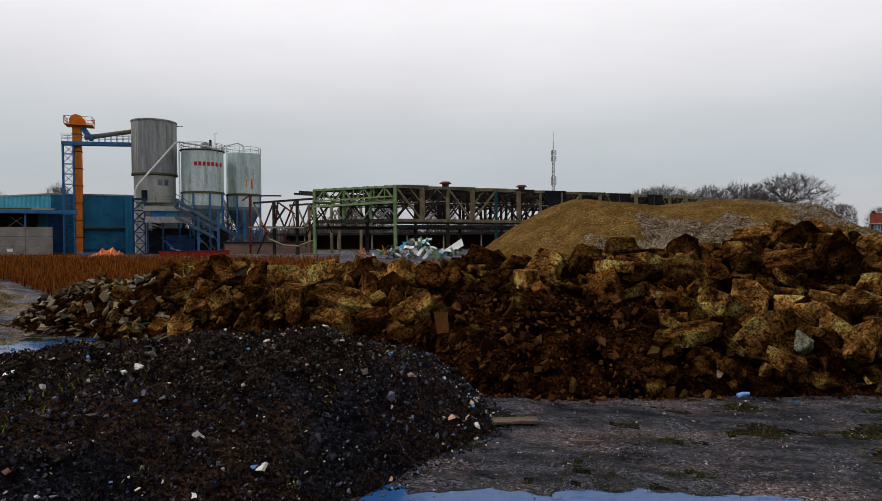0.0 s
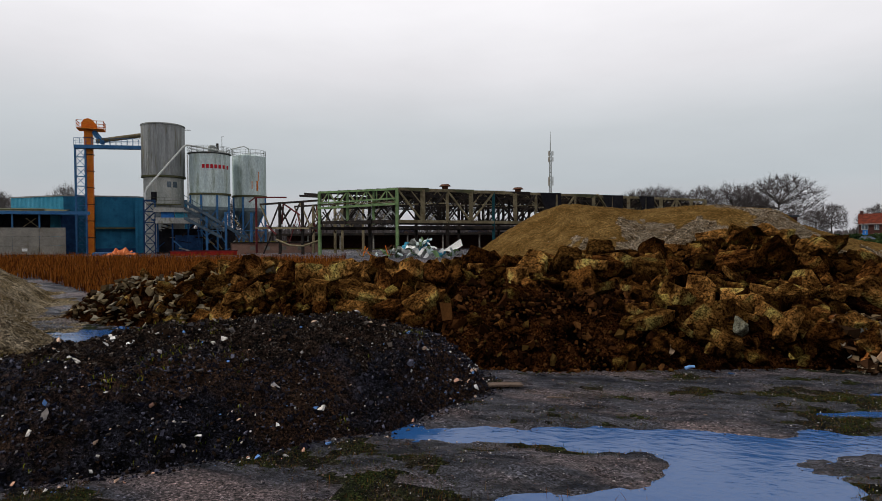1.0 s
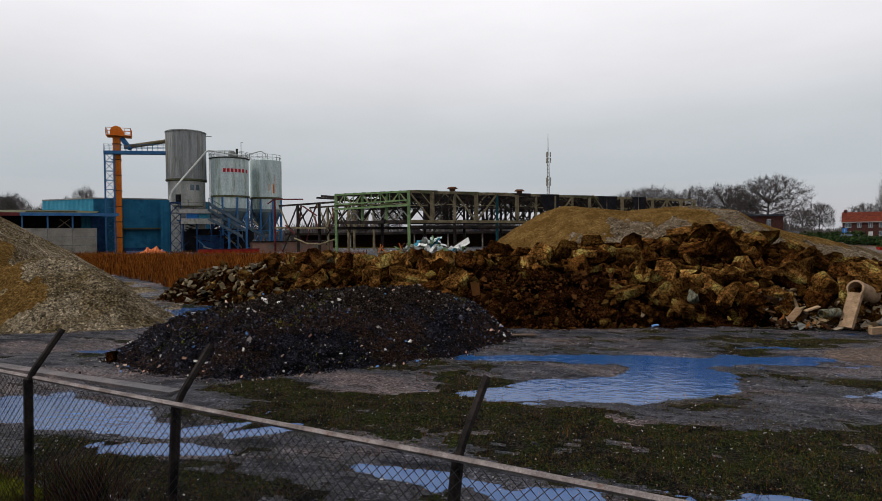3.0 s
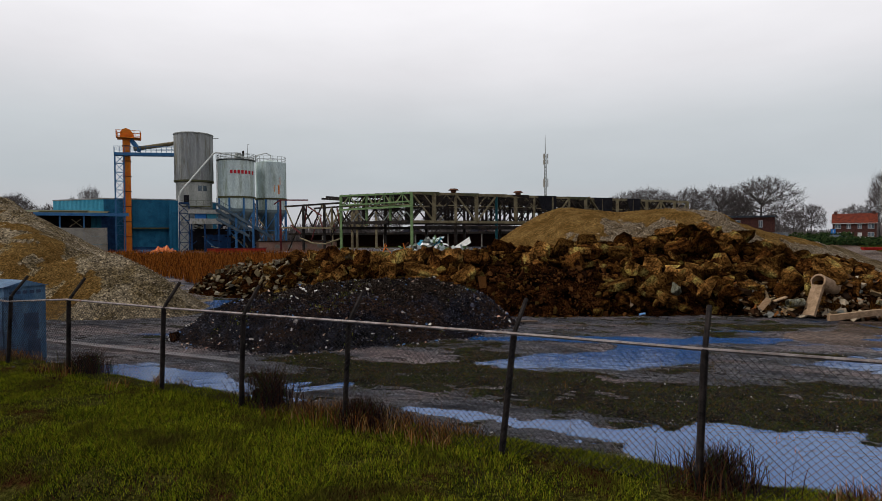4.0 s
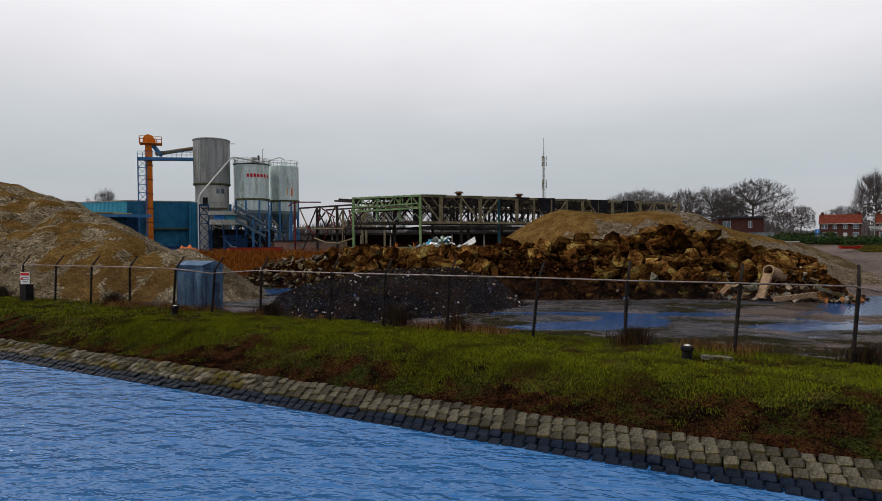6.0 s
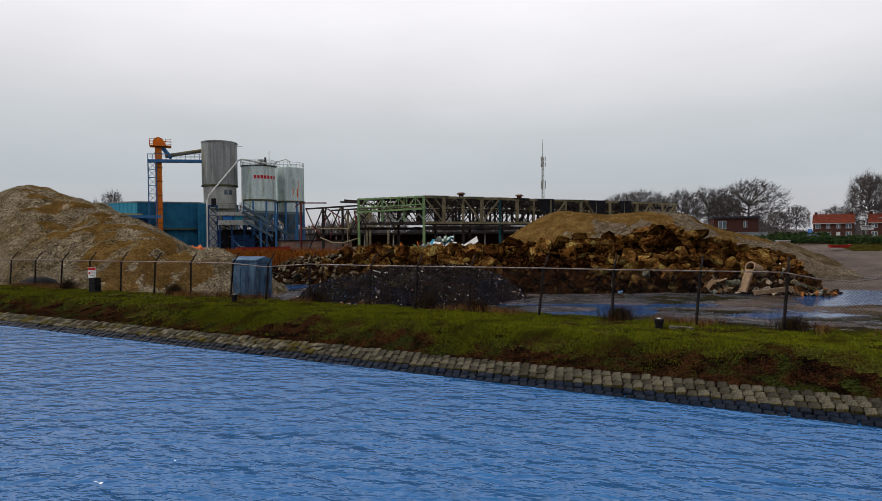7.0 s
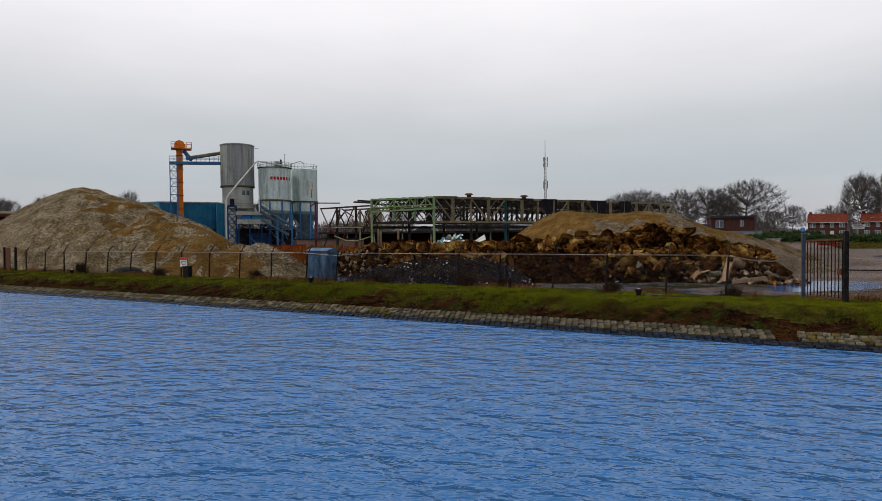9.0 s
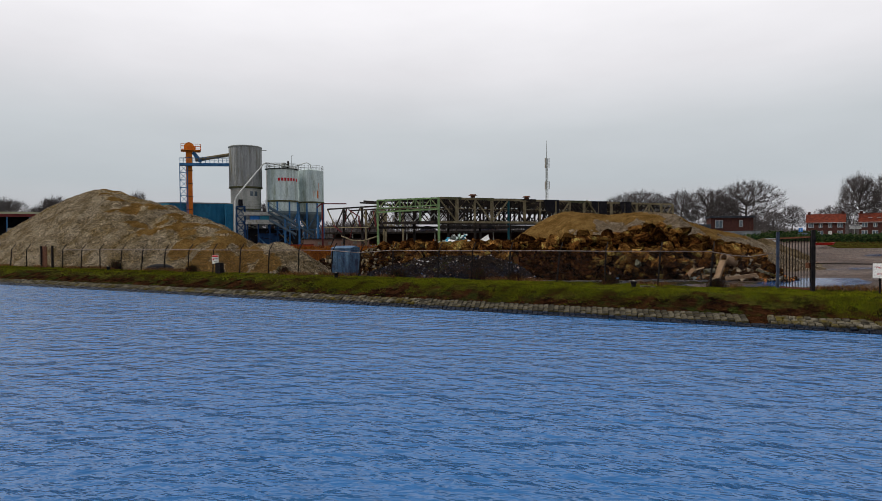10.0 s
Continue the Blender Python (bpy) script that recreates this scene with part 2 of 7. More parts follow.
M["debris"] = ramp_material("demolition_debris", [(0.13, 0.09, 0.05), (0.04, 0.022, 0.012), (0.20, 0.14, 0.08), (0.03, 0.014, 0.007), (0.34, 0.13, 0.035), (0.08, 0.06, 0.04), (0.02, 0.011, 0.006), (0.14, 0.14, 0.125), (0.06, 0.032, 0.015), (0.30, 0.24, 0.17), (0.015, 0.009, 0.006)])
M["kerbs"] = ramp_material("paving_rubble", [(0.15, 0.125, 0.085), (0.10, 0.075, 0.042), (0.20, 0.175, 0.13), (0.055, 0.038, 0.02), (0.24, 0.18, 0.10), (0.12, 0.09, 0.055), (0.03, 0.02, 0.012), (0.07, 0.045, 0.022)])
M["pebbles"] = ramp_material("gravel_pebbles", [(0.22, 0.18, 0.13), (0.12, 0.09, 0.055), (0.36, 0.31, 0.25), (0.06, 0.04, 0.02), (0.18, 0.15, 0.11)])
M["litter"] = ramp_material("yard_grit", [(0.10, 0.09, 0.09), (0.05, 0.045, 0.045), (0.3, 0.27, 0.26), (0.16, 0.11, 0.09), (0.03, 0.03, 0.035), (0.02, 0.02, 0.024), (0.08, 0.07, 0.075), (0.36, 0.34, 0.33)])
M["grass"] = ramp_material("short_grass", [(0.125, 0.158, 0.008), (0.175, 0.196, 0.010), (0.026, 0.040, 0.003), (0.180, 0.162, 0.012), (0.080, 0.062, 0.010), (0.030, 0.044, 0.004)], 0.8, 0.0, (0.045, 0.040, 0.008), 1.1, 0.58)
M["dry_grass"] = ramp_material("withered_grass", [(0.15, 0.060, 0.014), (0.075, 0.030, 0.011), (0.19, 0.095, 0.030), (0.035, 0.016, 0.008), (0.22, 0.14, 0.06)], 0.8)
M["reed"] = ramp_material("dry_reed", [(0.19, 0.060, 0.010), (0.10, 0.030, 0.007), (0.26, 0.095, 0.018), (0.05, 0.015, 0.006)], 0.8)
M["weed"] = ramp_material("yard_weeds", [(0.030, 0.040, 0.008), (0.090, 0.040, 0.012), (0.045, 0.065, 0.009), (0.130, 0.068, 0.022), (0.008, 0.007, 0.003), (0.055, 0.024, 0.008), (0.070, 0.075, 0.012), (0.018, 0.026, 0.006)], 0.8)
M["litter_leaf"] = ramp_material("leaf_litter", [(0.022, 0.009, 0.006), (0.042, 0.017, 0.009), (0.010, 0.005, 0.006), (0.060, 0.027, 0.013), (0.016, 0.011, 0.013), (0.030, 0.040, 0.008)], 0.8)
M["moss"] = material("revetment_stone", (0.030, 0.026, 0.018), (0.115, 0.102, 0.076), 5, 0.9, 0.8, 40, c3=(0.060, 0.046, 0.010), c3_at=0.56, c3_scale=2.2, vary=0.5, spec=0.03, bump_dist=0.012)
M["moss_rows"] = material("revetment_rows", (0.030, 0.026, 0.018), (0.115, 0.102, 0.076), 5, 0.9, 0.8, 40, c3=(0.060, 0.046, 0.010), c3_at=0.56, c3_scale=2.2, island=0.5, spec=0.03, bump_dist=0.012)
M["wet_stone"] = material("wet_revetment_stone", (0.002, 0.004, 0.009), (0.008, 0.014, 0.028), 5, 0.35, 0.5, 40, vary=0.35, spec=0.06, bump_dist=0.01)
M["canal"] = water_material("canal_water", (0.022, 0.105, 0.27), 0.12, 3.8, 0.155, 0.5, 0.40)
# blue base colour paints in a bluish sky reflection on the puddles
M["puddle"] = water_material("puddle_water", (0.014, 0.062, 0.180), 0.12, 5.0, 0.012, 0.5)
M["fence_steel"] = material("weathered_fence_steel", (0.007, 0.006, 0.006), (0.024, 0.019, 0.017), 8, 0.8, 0.2, 60, spec=0.05)
M["rail"] = material("galvanised_rail", (0.11, 0.09, 0.085), (0.21, 0.18, 0.172), 6, 0.55, 0.2, 50, metal=0.4, rust=(0.10, 0.045, 0.025), rust_amount=0.56)
M["wire"] = material("fence_wire", (0.010, 0.009, 0.010), (0.028, 0.025, 0.026), 3, 0.7, 0, 30, metal=0.0)

# ---- mesh helpers ----


class Shape:
    """Collects vertices and faces of one mesh."""

    def __init__(self):
        self.v, self.f = [], []

    def add(self, verts, faces):
        k = len(self.v)
        self.v += [tuple(p) for p in verts]
        self.f += [tuple(i + k for i in f) for f in faces]
        return self

    def box(self, c, size, rz=0.0, tilt=0.0):
        m = Matrix.Translation(c) @ Euler((0, radians(tilt), radians(rz))).to_matrix().to_4x4()
        a, b, h = (s / 2 for s in size)
        vs = [m @ Vector((x * a, y * b, z * h)) for z in (-1, 1) for x, y in ((-1, -1), (1, -1), (1, 1), (-1, 1))]
        return self.add(vs, [(3, 2, 1, 0), (4, 5, 6, 7), (0, 1, 5, 4), (1, 2, 6, 5), (2, 3, 7, 6), (3, 0, 4, 7)])

    def span(self, x0, x1, y0, y1, z0, z1):
        return self.box(((x0 + x1) / 2, (y0 + y1) / 2, (z0 + z1) / 2), (abs(x1 - x0), abs(y1 - y0), abs(z1 - z0)))

    def bar(self, p, q, w, h=None, up=(0, 0, 1)):
        """A square bar from p to q."""
        p, q = Vector(p), Vector(q)
        d = q - p
        if d.length < 1e-6:
            return self
        d.normalize()
        s = d.cross(Vector(up))
        if s.length < 1e-3:
            s = d.cross(Vector((0, 1, 0)))
        s.normalize()
        u = s.cross(d)
        h = w if h is None else h
        vs = [o + s * (a * w / 2) + u * (b * h / 2) for o in (p, q) for a, b in ((-1, -1), (1, -1), (1, 1), (-1, 1))]
        return self.add(vs, [(0, 1, 2, 3), (7, 6, 5, 4), (4, 5, 1, 0), (5, 6, 2, 1), (6, 7, 3, 2), (7, 4, 0, 3)])

    def tube(self, pts, r, n=8, caps=True, r_end=None):
        pts = [Vector(p) for p in pts]
        rings, k0 = [], len(self.v)
        for i, p in enumerate(pts):
            d = (pts[min(i + 1, len(pts) - 1)] - pts[max(i - 1, 0)]).normalized()
            s = d.cross(Vector((0, 0, 1)))
            if s.length < 0.05:
                s = d.cross(Vector((0, 1, 0)))
            s.normalize()
            u = s.cross(d)
            rr = r if r_end is None else r + (r_end - r) * i / (len(pts) - 1)
            self.v += [tuple(p + (s * math.cos(2 * math.pi * j / n) + u * math.sin(2 * math.pi * j / n)) * rr) for j in range(n)]
        for i in range(len(pts) - 1):
            a, b = k0 + i * n, k0 + (i + 1) * n
            self.f += [(a + j, b + j, b + (j + 1) % n, a + (j + 1) % n) for j in range(n)]
        if caps:
            self.f += [tuple(k0 + j for j in range(n)), tuple(k0 + (len(pts) - 1) * n + j for j in reversed(range(n)))]
        return self

    def ring(self, c, rows, n=32, close_top=True):
        """A turned body: rows of (radius, height) above c."""
        k0 = len(self.v)
        for r, z in rows:
            self.v += [(c[0] + r * math.cos(2 * math.pi * j / n), c[1] + r * math.sin(2 * math.pi * j / n), c[2] + z) for j in range(n)]
        for i in range(len(rows) - 1):
            a, b = k0 + i * n, k0 + (i + 1) * n
            self.f += [(a + j, a + (j + 1) % n, b + (j + 1) % n, b + j) for j in range(n)]
        if close_top:
            self.f.append(tuple(k0 + (len(rows) - 1) * n + j for j in range(n)))
        return self

    def mesh(self, name, smooth=False):
        me = bpy.data.meshes.new(name)
        me.from_pydata(self.v, [], self.f)
        if smooth:
            me.polygons.foreach_set("use_smooth", [True] * len(me.polygons))
        me.update()
        return me


def part(name, shape, mat, parent, label="", smooth=False):
    """One mesh under a thing or part; coordinates are the thing's own."""
    me = shape if isinstance(shape, bpy.types.Mesh) else shape.mesh(name, smooth)
    if mat and not me.materials:
        me.materials.append(mat)
    ob = new(name, me)
    ob.parent = parent
    return tagged(ob, label)


def thing(name, at, label, category, group="", kind=""):
    ob = new(name)
    ob.empty_display_size = 0.3
    ob.location = at
    return tagged(ob, label, category, group, kind)


def solid(name, shape, mat, label, category, group="", kind="", smooth=False, at=None):
    """A thing of a single mesh."""
    me = shape if isinstance(shape, bpy.types.Mesh) else shape.mesh(name, smooth)
    if not me.materials:
        me.materials.append(mat)
    ob = new(name, me)
    if at is not None:
        ob.location = at
    return tagged(ob, label, category, group, kind)


def fast_mesh(name, verts, faces, mat, smooth=False):
    """A mesh from numpy arrays of vertices and equal-sided faces."""
    me = bpy.data.meshes.new(name)
    n, k = faces.shape
    me.vertices.add(len(verts))
    me.vertices.foreach_set("co", verts.astype(np.float32).ravel())
    me.loops.add(n * k)
    me.loops.foreach_set("vertex_index", faces.astype(np.int32).ravel())
    me.polygons.add(n)
    me.polygons.foreach_set("loop_start", np.arange(0, n * k, k, dtype=np.int32))
    me.polygons.foreach_set("use_smooth", np.full(n, smooth))
    me.update(calc_edges=True)
    me.materials.append(mat)
    return me


rng = np.random.default_rng(7)


def lattice_noise(x, y, scale, seed):
    """Smooth value noise on a grid, -1 to 1."""
    x, y = x * scale + seed * 17.3, y * scale - seed * 9.1
    xi, yi = np.floor(x).astype(int), np.floor(y).astype(int)
    fx, fy = x - xi, y - yi
    fx, fy = fx * fx * (3 - 2 * fx), fy * fy * (3 - 2 * fy)

    def h(a, b):
        s = np.sin(a * 127.1 + b * 311.7 + seed * 74.7) * 43758.5453
        return (s - np.floor(s)) * 2 - 1

    return (h(xi, yi) * (1 - fx) + h(xi + 1, yi) * fx) * (1 - fy) + (h(xi, yi + 1) * (1 - fx) + h(xi + 1, yi + 1) * fx) * fy


def rough(x, y, scale, seed, octaves=4, gain=0.5):
    total, amp = 0, 1.0
    for k in range(octaves):
        total = total + amp * lattice_noise(x, y, scale * 2**k, seed + k)
        amp *= gain
    return total


def smoothstep(v, a, b):
    t = np.clip((v - a) / (b - a), 0, 1)
    return t * t * (3 - 2 * t)


# ---- the lie of the land ----
WATER_Z = 0.9
FENCE_DIR = Vector((0.9713, -0.238, 0))
TO_CANAL = Vector((-0.238, -0.9713, 0))


def fence_at(s, w=0.0):
    """The point s metres along the fence line and w metres from it towards the canal."""
    p = Vector((0, -12.0, 0)) + FENCE_DIR * s + TO_CANAL * w
    return p.x, p.y


PUDDLES = ((-1.2, 6.9, 4.2, 0.85, 10, 0.13), (4.8, 7.8, 3.8, 0.75, 15, 0.12), (2.6, 5.4, 1.8, 1.7, 20, 0.15), (-0.4, 2.4, 3.9, 1.35, 12, 0.15), (2.2, 3.7, 1.9, 1.2, 20, 0.13), (-3.0, 4.6, 2.2, 0.6, 10, -0.12),
           (4.6, -6.5, 4.6, 2.0, -14, 0.21), (-3.2, -4.5, 2.6, 0.5, -10, 0.10), (-12.9, -2.9, 3.9, 1.1, -14, 0.15), (-8.9, -3.1, 1.0, 0.3, 45, 0.12), (-7.5, -2.9, 1.0, 0.35, 48, 0.12), (-8.6, -4.5, 1.6, 0.4, 12, 0.12),
           (6.6, 10.6, 2.2, 0.3, 12, 0.09), (10.8, 4.4, 3.9, 0.95, 12, 0.15), (18.0, 15.8, 7.5, 3.4, 55, 0.22), (7.6, 13.0, 2.4, 0.45, 14, 0.09), (-17.5, 4.4, 4.0, 1.2, 10, 0.06), (34, 55, 10, 1.4, 3, 0.25), (30, 33, 9, 1.6, 3, 0.22), (-27, 15.0, 3.5, 1.0, 12, 0.07))



def land(x, y):
    """Height of the ground."""
    x, y = np.asarray(x, float), np.asarray(y, float)
    w = x * TO_CANAL.x + (y + 12.0) * TO_CANAL.y
    quay = smoothstep(x, 26, 38)
    z = 1.75 * smoothstep(y, 20, 62) * (1 - 0.45 * quay) + 0.9 * smoothstep(y, 90, 170) * (1 - quay)
    z = z + 1.69 * smoothstep(y + 0.17 * (x - 60), 98, 112) * quay + 0.25 * smoothstep(-x, 19, 30) * (1 - smoothstep(y, 20, 62))
    near = 1 - smoothstep(np.hypot(x, y), 60, 90)
    z = z + near * (0.03 * rough(x, y, 0.35, 3) + 0.028 * rough(x, y, 1.5, 11, 4) + 0.012 * rough(x, y, 5.0, 17, 2) + 0.022 * rough(x * 0.3 + 0.1 * y, y * 1.6 - 0.2 * x, 0.8, 14, 3))
    for px, py, a, b, turn, deep in PUDDLES:
        c, s = math.cos(radians(turn)), math.sin(radians(turn))
        u, v = ((x - px) * c + (y - py) * s) / a, (-(x - px) * s + (y - py) * c) / b
        z = z - deep * np.exp(-((u * u + v * v) ** 1.2))
    up = smoothstep(w, -2.4, -0.3)
    berm = 1.72 + 0.03 * rough(x, y, 0.8, 21, 3)
    berm = berm - 0.51 * smoothstep(w, 2.3, 4.05) - 0.53 * np.clip(w - 4.0, 0, 1.5) - 1.8 * smoothstep(w, 5.4, 10)
    berm = berm + 4.2 * smoothstep(w, 88, 96)
    return z * (1 - up) + berm * up

# ---- ground, canal ----


def stretched(lo, hi, fine_lo, fine_hi, step, far_step):
    mid = np.arange(fine_lo, fine_hi, step)
    a = fine_lo - far_step * (1.22 ** np.arange(1, 60) - 1)
    b = fine_hi + far_step * (1.22 ** np.arange(1, 60) - 1)
    return np.concatenate([a[a > lo][::-1], [], mid, b[b < hi]])


gx, gy = stretched(-2400, 2400, -40, 24, 0.17, 1.2), stretched(-900, 2400, -19, 18, 0.12, 1.2)
GX, GY = np.meshgrid(gx, gy)
GZ = land(GX, GY)
nx, ny = len(gx), len(gy)
idx = np.arange(nx * ny).reshape(ny, nx)
quads = np.stack([idx[:-1, :-1], idx[:-1, 1:], idx[1:, 1:], idx[1:, :-1]], -1).reshape(-1, 4)
ground_mesh = fast_mesh("ground", np.stack([GX, GY, GZ], -1).reshape(-1, 3), quads, M["yard"], True)
for key in ("berm", "bank_earth", "weedy", "mud", "black_soil"):
    ground_mesh.materials.append(M[key])


def weed_patch(x, y):
    """How weedy the open yard is."""
    band = 0.9 * np.exp(-(((y + 2.4 + 0.16 * x) / 2.8) ** 2)) * smoothstep(x, -13, -9)
    strip = 0.8 * np.exp(-(((y - 11.2 - 0.1 * x) / 1.0) ** 2)) * smoothstep(x, -3, 0) + 0.5 * np.exp(-(((y + 8.2 + 0.24 * x) / 1.3) ** 2))
    return 0.8 * rough(x * 0.6, y * 1.5, 0.55, 181, 4) + band + strip - 0.1


cx, cy = GX[:-1, :-1].ravel() + 0.08, GY[:-1, :-1].ravel() + 0.05
cw = cx * TO_CANAL.x + (cy + 12.0) * TO_CANAL.y
grassy = (cw > -1.7 + 0.6 * rough(cx, cy, 0.6, 5, 3)) | (np.hypot(cx, cy) > 120)
surface = grassy.astype(np.int32)
surface[(weed_patch(cx, cy) + 0.25 * rough(cx, cy, 2.2, 9, 2) > 0.42) & ~grassy & (np.hypot(cx, cy) < 34)] = 3
surface[(cx > 11 + 2.5 * rough(cx, cy, 0.2, 7, 3)) & (cy > 5) & (cy + 0.17 * (cx - 60) < 92) & (cx < 110) & ~grassy] = 4
surface[(cy + 0.17 * (cx - 60) > 92) & (cx > 20)] = 1
surface[(cw > 3.1 + 0.5 * rough(cx, cy, 0.8, 8, 3)) & (cw < 14)] = 2
surface[(cw > 4.5) & (cw < 90)] = 5
ground_mesh.polygons.foreach_set("material_index", surface)
tagged(new("ground", ground_mesh), "wet gravel yard behind a grassy canal bank", "ground", kind="structure")

canal = Shape()
c0, c1, c2, c3 = (fence_at(-700, 4.2), fence_at(700, 4.2), fence_at(700, 95), fence_at(-700, 95))
canal.add([(*p, WATER_Z) for p in (c0, c1, c2, c3)], [(3, 2, 1, 0)])
solid("canal_water", canal, M["canal"], "wind-rippled blue canal water along the stone bank", "water", kind="structure")

for (x0, x1, y0, y1, z) in ((-22, 26, -9.6, 20.5, -0.065), (-34, -22.1, 11.5, 18, 0.12), (22.5, 45, 29, 37, 0.22), (23, 48, 51, 59, 0.90)):
    sheet = Shape().add([(x0, y0, z), (x1, y0, z), (x1, y1, z), (x0, y1, z)], [(0, 1, 2, 3)])
    solid("puddle", sheet, M["puddle"], "shallow rain puddles on the muddy yard", "puddle", "yard puddles")

# ---- heaps ----


def inside_distance(poly, x, y):
    """Distance to the outline, positive inside."""
    d = np.full(x.shape, 1e9)
    odd = np.zeros(x.shape, bool)
    for (ax, ay), (bx, by) in zip(poly, poly[1:] + poly[:1]):
        ex, ey = bx - ax, by - ay
        t = np.clip(((x - ax) * ex + (y - ay) * ey) / (ex * ex + ey * ey), 0, 1)
        d = np.minimum(d, np.hypot(x - ax - t * ex, y - ay - t * ey))
        cross = ((ay > y) != (by > y)) & (x < ex * (y - ay) / (by - ay + 1e-12) + ax)
        odd ^= cross
    return np.where(odd, d, -d)


def heap_mesh(name, poly, height, step, mat, second=None):
    """A heap standing on the land: height(d, x, y) over the distance d from its outline."""
    xs, ys = zip(*poly)
    ax, ay = np.arange(min(xs) - 0.6, max(xs) + 0.6, step), np.arange(min(ys) - 0.6, max(ys) + 0.6, step)
    X, Y = np.meshgrid(ax, ay)
    D = inside_distance(poly, X, Y)
    Z = land(X, Y) + np.where(D > 0, height(np.maximum(D, 0), X, Y), -0.25 * np.minimum(-D, 0.6)) - 0.03
    keep = D > -0.5
    I = np.arange(X.size).reshape(X.shape)
    q = np.stack([I[:-1, :-1], I[:-1, 1:], I[1:, 1:], I[1:, :-1]], -1).reshape(-1, 4)
    q = q[keep.ravel()[q].all(1)]
    used, back = np.unique(q, return_inverse=True)
    me = fast_mesh(name, np.stack([X, Y, Z], -1).reshape(-1, 3)[used], back.reshape(-1, 4), mat, True)
    if second:
        me.materials.append(second[0])
        fx, fy, fd = (a.ravel()[q].mean(1) for a in (X, Y, D))
        me.polygons.foreach_set("material_index", second[1](np.maximum(fd, 0), fx, fy).astype(np.int32))
    return me


def bits(name, pts, sizes, mat, flat=0.6, seed=1):
    """Many small broken pieces in one mesh: jittered wedges of eight corners."""
    r = np.random.default_rng(seed)
    n = len(pts)
    corner = np.array([(-1, -1, -1), (1, -1, -1), (1, 1, -1), (-1, 1, -1), (-1, -1, 1), (1, -1, 1), (1, 1, 1), (-1, 1, 1)], float) * 0.5
    v = corner[None] * r.uniform(0.18, 1.0, (n, 8, 3)) * np.stack([r.uniform(0.7, 1.5, n), r.uniform(0.5, 1.0, n), r.uniform(0.3, 1.0, n) * flat * 1.4], -1)[:, None]
    v *= np.asarray(sizes)[:, None, None]
    a, b, c = r.uniform(0, 2 * np.pi, n), r.normal(0, 0.5, n), r.normal(0, 0.5, n)
    ca, sa, cb, sb, cc, sc = np.cos(a), np.sin(a), np.cos(b), np.sin(b), np.cos(c), np.sin(c)
    x, y, z = v[..., 0], v[..., 1], v[..., 2]
    y, z = y * cb[:, None] - z * sb[:, None], y * sb[:, None] + z * cb[:, None]
    x, z = x * cc[:, None] + z * sc[:, None], -x * sc[:, None] + z * cc[:, None]
    x, y = x * ca[:, None] - y * sa[:, None], x * sa[:, None] + y * ca[:, None]
    v = np.stack([x, y, z], -1) + np.asarray(pts)[:, None]
    f = np.array([(3, 2, 1, 0), (4, 5, 6, 7), (0, 1, 5, 4), (1, 2, 6, 5), (2, 3, 7, 6), (3, 0, 4, 7)])
    f = (f[None] + 8 * np.arange(n)[:, None, None]).reshape(-1, 4)
    return fast_mesh(name, v.reshape(-1, 3), f, mat)


def blades(name, x, y, z, tall, mat, lean=0.35, width=0.012, seed=2, short=False):
    """Grass: one tapering blade at each place, bent in the middle unless short."""
    r = np.random.default_rng(seed)
    n = len(x)
    h = tall * r.uniform(0.5, 1.2, n)
    a, t = r.uniform(0, 2 * np.pi, n), r.uniform(0, 2 * np.pi, n)
    dx, dy = np.cos(a) * h * lean * r.uniform(0, 1.4, n), np.sin(a) * h * lean * r.uniform(0, 1.4, n)
    wx, wy = np.cos(t) * width, np.sin(t) * width
    p0 = np.stack([x - wx, y - wy, z - 0.02], -1)
    p1 = np.stack([x + wx, y + wy, z - 0.02], -1)
    p2 = np.stack([x + dx * 0.4 + wx * 0.8, y + dy * 0.4 + wy * 0.8, z + h * 0.6], -1)
    p3 = np.stack([x + dx * 0.4 - wx * 0.8, y + dy * 0.4 - wy * 0.8, z + h * 0.6], -1)
    p4 = np.stack([x + dx + wx * 0.2, y + dy + wy * 0.2, z + h], -1)
    p5 = np.stack([x + dx - wx * 0.2, y + dy - wy * 0.2, z + h], -1)
    if short:
        v = np.stack([p0, p1, p4, p5], 1).reshape(-1, 3)
        return fast_mesh(name, v, np.arange(4 * n).reshape(-1, 4), mat)
    v = np.stack([p0, p1, p2, p3, p4, p5], 1).reshape(-1, 3)
    f = (np.array([(0, 1, 2, 3), (3, 2, 4, 5)])[None] + 6 * np.arange(n)[:, None, None]).reshape(-1, 4)
    return fast_mesh(name, v, f, mat)


